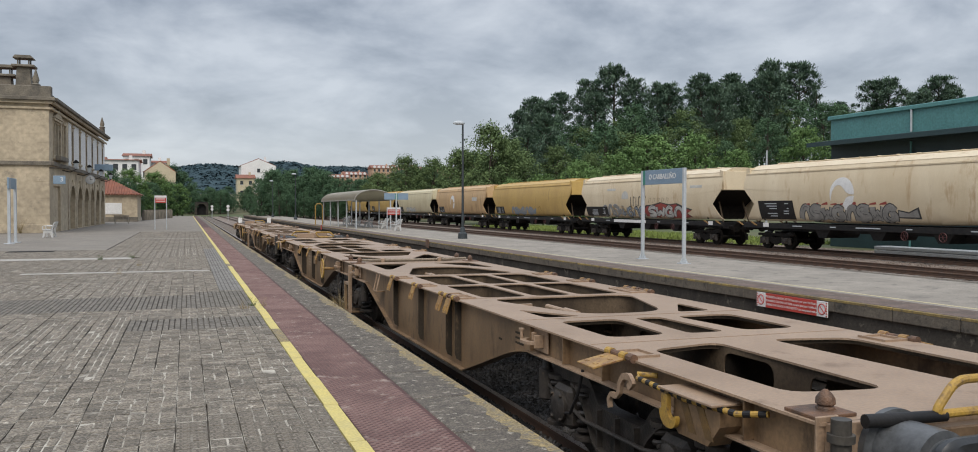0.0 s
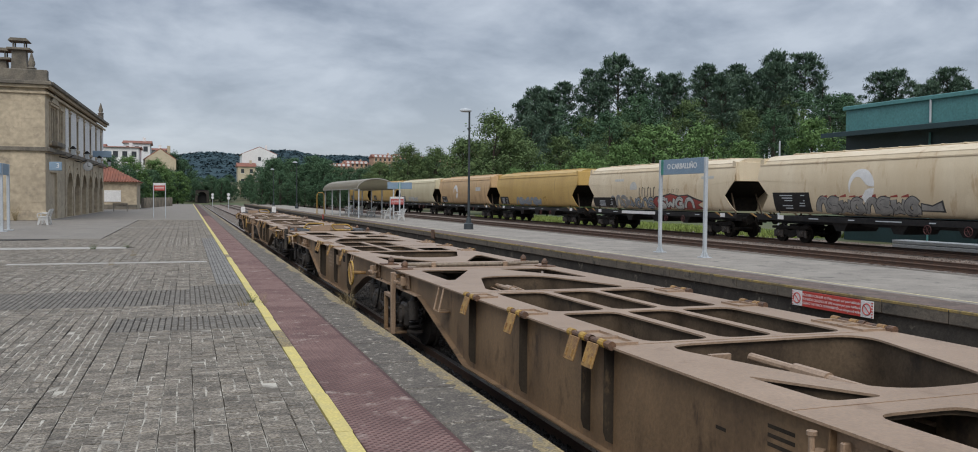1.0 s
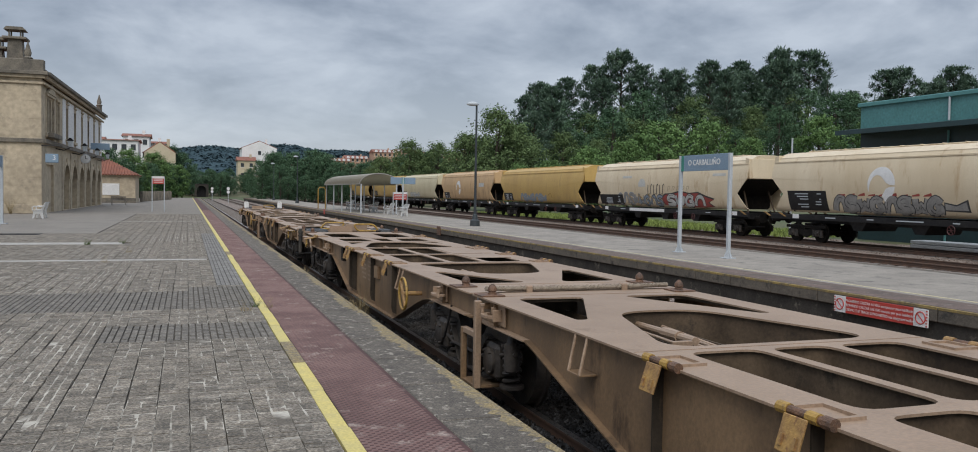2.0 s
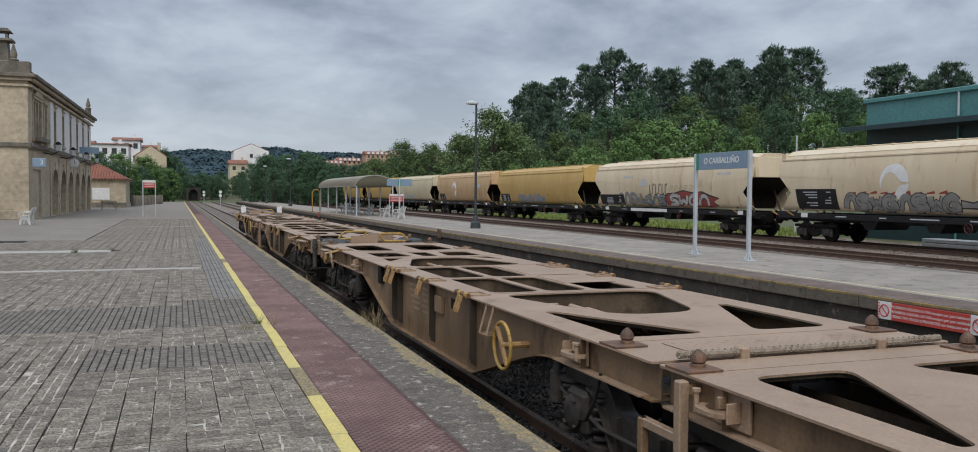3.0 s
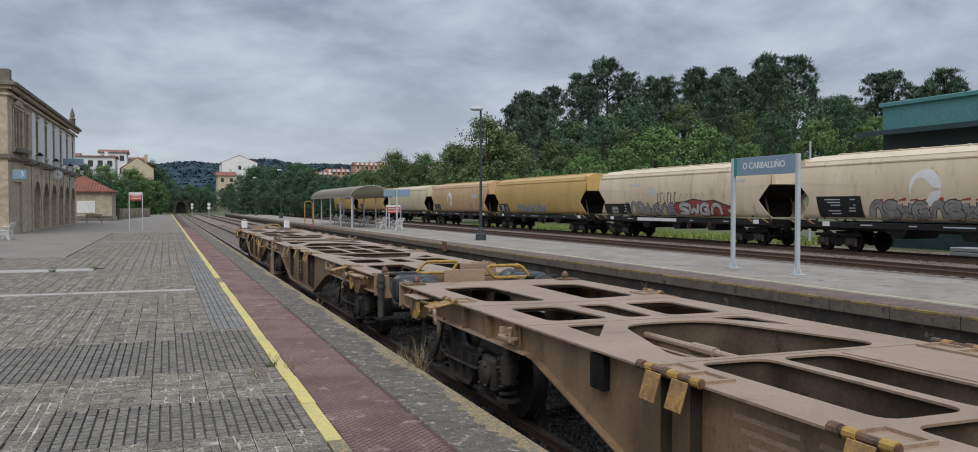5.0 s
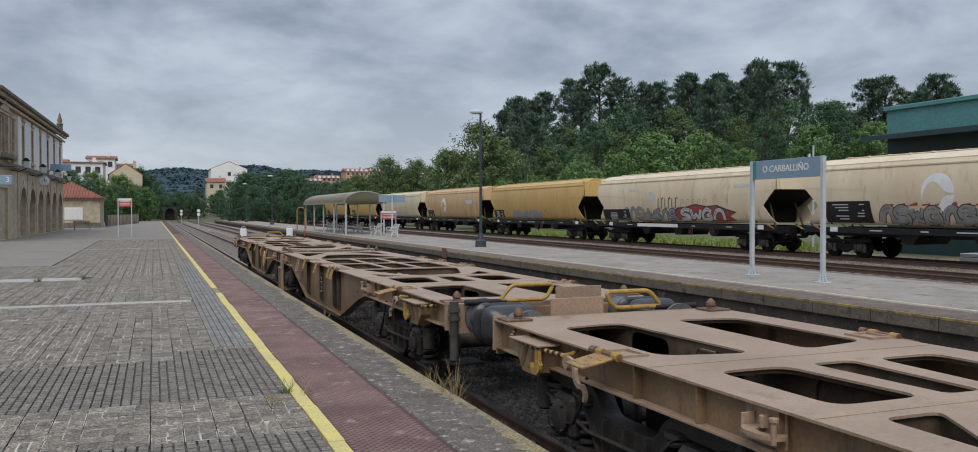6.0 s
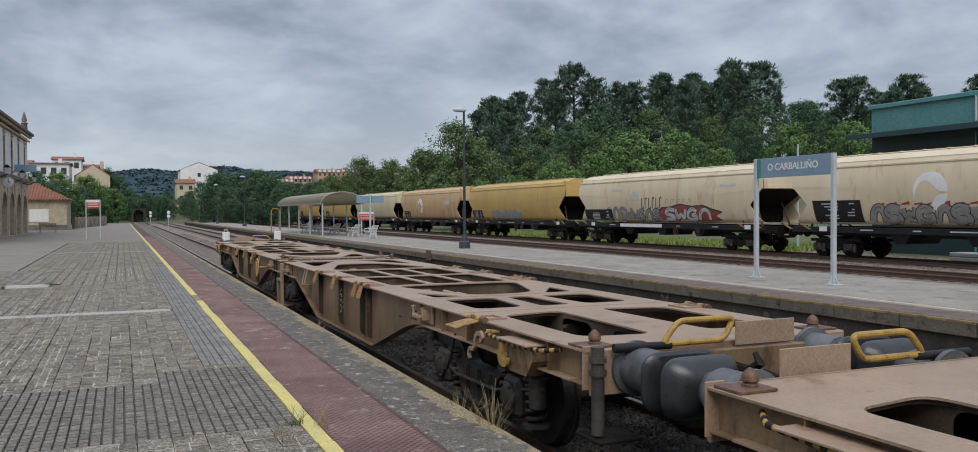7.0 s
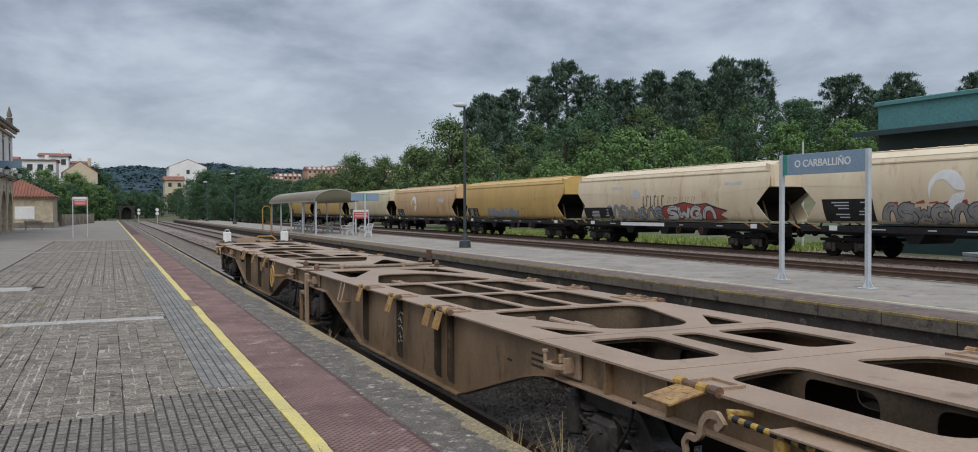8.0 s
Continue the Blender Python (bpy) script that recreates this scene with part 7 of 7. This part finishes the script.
tagged(part("tactile_band", bx(1.22, 1.88, PLAT_NEAR, PLAT_FAR, -0.03, 0.0), "tactile"), "dark red tactile band beside the safety line", "paving", kind="structure")


def studs(y0, y1, pitch):
    verts, faces = [], []
    y, row = y0, 0
    while y < y1:
        x = 1.247 + (pitch if row % 2 else 0.0)
        while x < 1.858:
            k = len(verts)
            for w, d, z in ((0.022, 0.0125, 0.0), (0.016, 0.0075, 0.006)):
                verts += [(x - w, y - d, z), (x + w, y - d, z), (x + w, y + d, z), (x - w, y + d, z)]
            faces += [(k + 4, k + 5, k + 6, k + 7), (k, k + 1, k + 5, k + 4), (k + 1, k + 2, k + 6, k + 5), (k + 2, k + 3, k + 7, k + 6), (k + 3, k, k + 4, k + 7)]
            x += 2 * pitch
        y += pitch
        row += 1
    me = bpy.data.meshes.new("tactile_studs")
    me.from_pydata(verts, [], faces)
    me.materials.append(M["tactile_top"])
    tagged(new("tactile_studs", me), "raised studs of the dark red tactile band", "paving", kind="stuff")


studs(0.5, 72, 0.034)

for label, x0, x1, y0, y1 in (("long", -5.6, -1.7, 27.42, 28.38), ("thin", -3.9, 0.58, 21.22, 21.58), ("short", -8.5, -5.2, 21.2, 22.2), ("far", -3.0, 0.9, 46.0, 46.2)):
    tagged(part("white_strip", bx(x0, x1, y0, y1, -0.03, 0.0045), "linewhite"), "worn pale stone strip across the platform", "paving", kind="structure")
tagged(part("forecourt", bx(-38, -2.97, 34.02, 59.98, -0.03, 0.0), "forecourt"), "smooth grey concrete before the station", "paving", kind="structure")
tagged(part("far_paving", bx(-38, 1.09, 60.0, PLAT_FAR, -0.03, 0.0), "forecourt"), "grey paving towards the platform end", "paving", kind="structure")
for x0, x1, y0, y1 in ((-6.3, -4.7, 33.0, 33.9), (-5.9, -4.6, 19.0, 19.6)):
    tagged(part("drain_cover", bx(x0, x1, y0, y1, -0.02, 0.006, 0.003), "under"), "dark iron drain cover in the platform", "cover")

bench(pose(-7.2, 50.4, 0.002, 0, 0, 90), "white cast bench before the station")
bench(pose(-6.2, 91.5, 0.0, 0, 0, 0), "grey stone-like bench beyond the station", "concrete")
ls = thing("station_sign", "pale blue-grey sign on two grey posts before the station", "sign", pose(-7.55, 41.8, 0.002))
for v in (-0.75, 0.75):
    part("post", bx(-0.06, 0.06, v - 0.06, v + 0.06, 0.02, 3.0, 0.008), "galv", ls)
    part("base_plate", bx(-0.2, 0.2, v - 0.2, v + 0.2, 0, 0.03, 0.004), "galv", ls)
part("board", bx(-0.04, 0.04, -0.9, 0.9, 2.5, 3.0, 0.008), "bluegrey", ls)


def fence(x0, y0, x1, y1, n):
    f = thing("fence", "weathered timber fence beyond the annex", "fence", pose(0, 0, 0))
    for k in range(n + 1):
        x, y = x0 + (x1 - x0) * k / n, y0 + (y1 - y0) * k / n
        part("board", bx(x - 0.12, x + 0.12, y - 0.03, y + 0.03, 0, 1.25 + 0.08 * math.sin(k * 2.3), 0.01), "stone_dark", f)


fence(-5.2, 113, -2.2, 140, 40)


def tuft(x, y, z, n, height, mat, seed, label):
    """Dry stalks growing from a crack."""
    rnd = random.Random(seed)
    bm = nb()
    for _ in range(n):
        a, r = rnd.uniform(0, 6.3), rnd.uniform(0.0, 0.08)
        h = height * rnd.uniform(0.35, 0.95)
        b = Vector((r * math.cos(a), r * math.sin(a), 0))
        d = Vector((math.cos(a), math.sin(a), 0)) * h * rnd.uniform(0.1, 0.7)
        w = 0.003
        pts = [b, b + d * 0.35 + Vector((0, 0, h * 0.55)), b + d + Vector((0, 0, h * rnd.uniform(0.75, 1.0)))]
        tube(bm, pts, [w, w * 0.8, w * 0.3], 4)
        if rnd.random() < 0.4:
            p = pts[1]
            tube(bm, [p, p + Vector((rnd.uniform(-0.1, 0.1), rnd.uniform(-0.1, 0.1), 0.12))], [w * 0.6, w * 0.3], 4)
    g = part("grass_tuft", bm, mat)
    g.matrix_basis = pose(x, y, z)
    tagged(g, label, "grass", kind="stuff")


tuft(EDGE + 0.02, 12.05, -0.2, 42, 0.55, "dry", 3, "dry straw-coloured weeds at the platform edge")
tuft(EDGE + 0.03, 12.75, -0.2, 20, 0.35, "dry", 4, "dry straw-coloured weeds at the platform edge")
tuft(EDGE + 0.03, 18.5, -0.2, 16, 0.3, "dry", 5, "dry straw-coloured weeds at the platform edge")
tuft(1.23, 12.45, -0.005, 16, 0.08, "dry", 16, "small dry weeds between the pavers")
tuft(1.05, 12.6, -0.01, 34, 0.09, "weed", 6, "small green weeds between the pavers")
tuft(-1.7, 28.0, -0.01, 40, 0.12, "weed", 7, "small green weeds between the pavers")
tuft(-1.3, 24.0, -0.01, 24, 0.10, "dry", 8, "small dry weeds between the pavers")
tuft(-1.6, 20.8, -0.01, 20, 0.10, "dry", 9, "small dry weeds between the pavers")
tuft(-9.9, 58.2, 0.0, 90, 1.5, "dry", 10, "brown dry shrub against the station wall")
tuft(-2.6, 27.3, -0.01, 60, 0.13, "weed", 11, "small green weeds beside the pale stone strip")
tuft(0.9, 12.2, -0.01, 24, 0.09, "dry", 12, "small dry weeds between the pavers")


def grass_patch(x0, x1, y0, y1, n, h, mat, seed, label):
    rnd = random.Random(seed)
    verts, faces = [], []
    for _ in range(n):
        x, y = rnd.uniform(x0, x1), rnd.uniform(y0, y1)
        a, s = rnd.uniform(0, 6.3), rnd.uniform(0.5, 1.2)
        z = -0.72
        k = len(verts)
        w = 0.07
        verts += [(x - w * math.cos(a), y - w * math.sin(a), z), (x + w * math.cos(a), y + w * math.sin(a), z), (x + rnd.uniform(-0.15, 0.15), y + rnd.uniform(-0.15, 0.15), z + h * s)]
        faces.append((k, k + 1, k + 2))
    me = bpy.data.meshes.new("grass")
    me.from_pydata(verts, [], faces)
    me.materials.append(M[mat])
    tagged(new("grass", me), label, "grass", kind="stuff")


grass_patch(34, 42, 43, 100, 12000, 0.30, "meadow", 2, "bright green grass beyond the siding")

# two small signals far along the line
for x, y in ((8.9, 150.0), (7.0, 176.0)):
    sg = thing("railway_signal", "slim railway signal with pale round targets", "signal", pose(x - 2.2, y, -0.66))
    part("mast", rod((0, 0, 0), (0, 0, 2.6), 0.05), "galv", sg)
    for z in (1.9, 2.5):
        part("target", lathe(nb(), [(-0.05, 0.26), (0.05, 0.26)], "y", (0, 0, z), 16), "white", sg)

# ---- pavers ----
def paver_data(x0, x1, y0, y1, g=0.006, top=0.0):
    c = 0.004
    v = [(x0 + g / 2, y0 + g / 2, -0.02), (x1 - g / 2, y0 + g / 2, -0.02), (x1 - g / 2, y1 - g / 2, -0.02), (x0 + g / 2, y1 - g / 2, -0.02),
         (x0 + g / 2 + c, y0 + g / 2 + c, top), (x1 - g / 2 - c, y0 + g / 2 + c, top), (x1 - g / 2 - c, y1 - g / 2 - c, top), (x0 + g / 2 + c, y1 - g / 2 - c, top)]
    f = [(4, 5, 6, 7), (0, 1, 5, 4), (1, 2, 6, 5), (2, 3, 7, 6), (3, 0, 4, 7)]
    return v, f


def laid(x, y):
    """Which paver lies here: relaid patches of dark grid pavers, a smooth strip beside the line, ribbed or plain ones elsewhere."""
    if 0.53 < x and 15.5 < y < 34.0:
        return "smooth"
    if (-0.85 < x and 10.05 < y < 11.2) or (12.6 < y < (15.5 if x > 0.12 else 14.75)):
        return "grid"
    wave = math.sin(0.55 * x + 1.3) + math.sin(0.9 * y + 0.4 * x)
    return "rib" if (x < -0.9 and wave > 0.1) or (y > 28.6 and x > -0.75) else "plain"


def pave():
    rnd = random.Random(21)
    light, dark, smooth, near, sand = ([], []), ([], []), ([], []), [], ([], [])
    w, d = 0.235, 0.2
    runs = {}
    cols = int((1.092 + 13.0) / w)
    for j in range(-60, 300):
        y = 0.2 * j
        xl = -13.0 if y < 34.0 else -2.95
        for i in range(cols):
            x = 1.092 - (i + 1) * w
            if x < xl or -5.6 < x < -1.6 and 27.4 <= y < 28.39 or -3.95 < x < 0.4 and 21.1 < y < 21.5 or x < -5.2 and 21.1 < y < 22.2:
                continue
            sort = laid(x + 0.1, y + 0.1)
            key = (i, (j + 3 * i) // 5)
            if key not in runs:
                runs[key] = (rnd.choice((0.003, 0.005, 0.010, 0.014)), rnd.uniform(-0.012, 0.012))
            gy, sway = runs[key]
            gx = rnd.choice((0.003, 0.005, 0.008, 0.014, 0.020))
            if sort in ("grid", "smooth"):
                gy, gx, sway = 0.010, (0.011 if sort == "grid" else 0.006), 0.0
            x0, x1, y0, y1 = x + sway * 0.4 + gy / 2, x + w - gy / 2, y + gx / 2, y + d - gx / 2
            m, q = (x0 + x1) / 2, (y0 + y1) / 2
            if sort in ("grid", "rib", "smooth") and y < 34:
                half = {"grid": 0.005, "rib": 0.0045, "smooth": 0.0025}[sort]
                third = (x1 - x0) / 3
                across = [(x0 + third * k + (half if k else 0.0), x0 + third * (k + 1) - (half if k < 2 else 0.0)) for k in range(3)]
                along = [(y0, q - 0.005), (q + 0.005, y1)] if sort == "grid" else [(y0, y1)]
                pieces = [(a, b, c, e) for a, b in across for c, e in along]
            else:
                kind = rnd.random() if y < 30 else 0.0
                m += rnd.uniform(-0.010, 0.010)
                q += rnd.uniform(-0.010, 0.010)
                t = rnd.choice((0.0012, 0.002, 0.003, 0.005))
                if y >= 30 or kind < 0.10:
                    pieces = [(x0, x1, y0, y1)]
                elif kind < 0.42:
                    pieces = [(x0, m - t, y0, y1), (m + t, x1, y0, y1)]
                elif kind < 0.62:
                    pieces = [(x0, x1, y0, q - t), (x0, x1, q + t, y1)]
                else:
                    pieces = [(x0, m - t, y0, q - t), (m + t, x1, y0, q - 0.0015), (x0, m - t, q + 0.0015, y1), (m + t, x1, q + t, y1)]
            if sort in ("plain", "rib"):
                k = len(sand[0])
                side = 0.0 if sort == "plain" else 0.004
                sand[0].extend([(x0 + side, y, -0.0035), (x1 - side, y, -0.0035), (x1 - side, y + d, -0.0035), (x0 + side, y + d, -0.0035)])
                sand[1].append((k, k + 1, k + 2, k + 3))
            for a, b, c, e in pieces:
                top = rnd.uniform(-0.003, 0.002)
                if 2.4 < y < 4.8 and x > -0.3 and len(near) < 290:
                    near.append((a, c, b - a, e - c, top))
                    continue
                verts, faces = dark if sort == "grid" else smooth if sort == "smooth" else light
                v, f = paver_data(a, b, c, e, 0.0, top)
                if sort in ("plain", "rib") and y < 24:
                    v = [(p[0] + rnd.uniform(-0.006, 0.006), p[1] + rnd.uniform(-0.007, 0.007), p[2] + rnd.uniform(-0.0015, 0.0015)) for p in v]
                k = len(verts)
                verts.extend(v)
                faces.extend([tuple(k + n for n in q) for q in f])
    for (verts, faces), mat, name, label in ((light, "paver", "pavers", "worn light grey pavers"), (dark, "paver_dark", "pavers", "dark grey grid pavers with open joints"), (smooth, "paver_smooth", "pavers", "smooth blue-grey pavers beside the line"),
                                             (sand, "mortar", "joint_sand", "pale sand in the paver joints")):
        me = bpy.data.meshes.new(name)
        me.from_pydata(verts, [], faces)
        me.materials.append(M[mat])
        tagged(new(name, me), label, "paving", kind="stuff")
    shapes = {}
    for x, y, wide, deep, top in near:
        key = (round(wide / 0.006), round(deep / 0.006))
        if key not in shapes:
            v, f = paver_data(0, wide, 0, deep, 0.0)
            shapes[key] = bpy.data.meshes.new("paver")
            shapes[key].from_pydata(v, [], f)
            shapes[key].materials.append(M["paver"])
        o = new("paver", shapes[key])
        o.parent = slab
        o.location = (x, y, top)


pave()


# ---- what moves ----
def train_offset(t):
    return -2.825 * t + 0.039 * t * t


def motions():
    for (wagon, sets), joint in zip(WAGONS, JOINTS):
        walk(wagon, [(t * 0.5, pose(TRACK_X, joint + train_offset(t * 0.5), RAIL)) for t in range(17)])
        for wheel, a in sets:
            walk(wheel, [(t * 0.2, pose(0, a, 0.46, -math.degrees(train_offset(t * 0.2) / 0.46))) for t in range(41)])


motions()
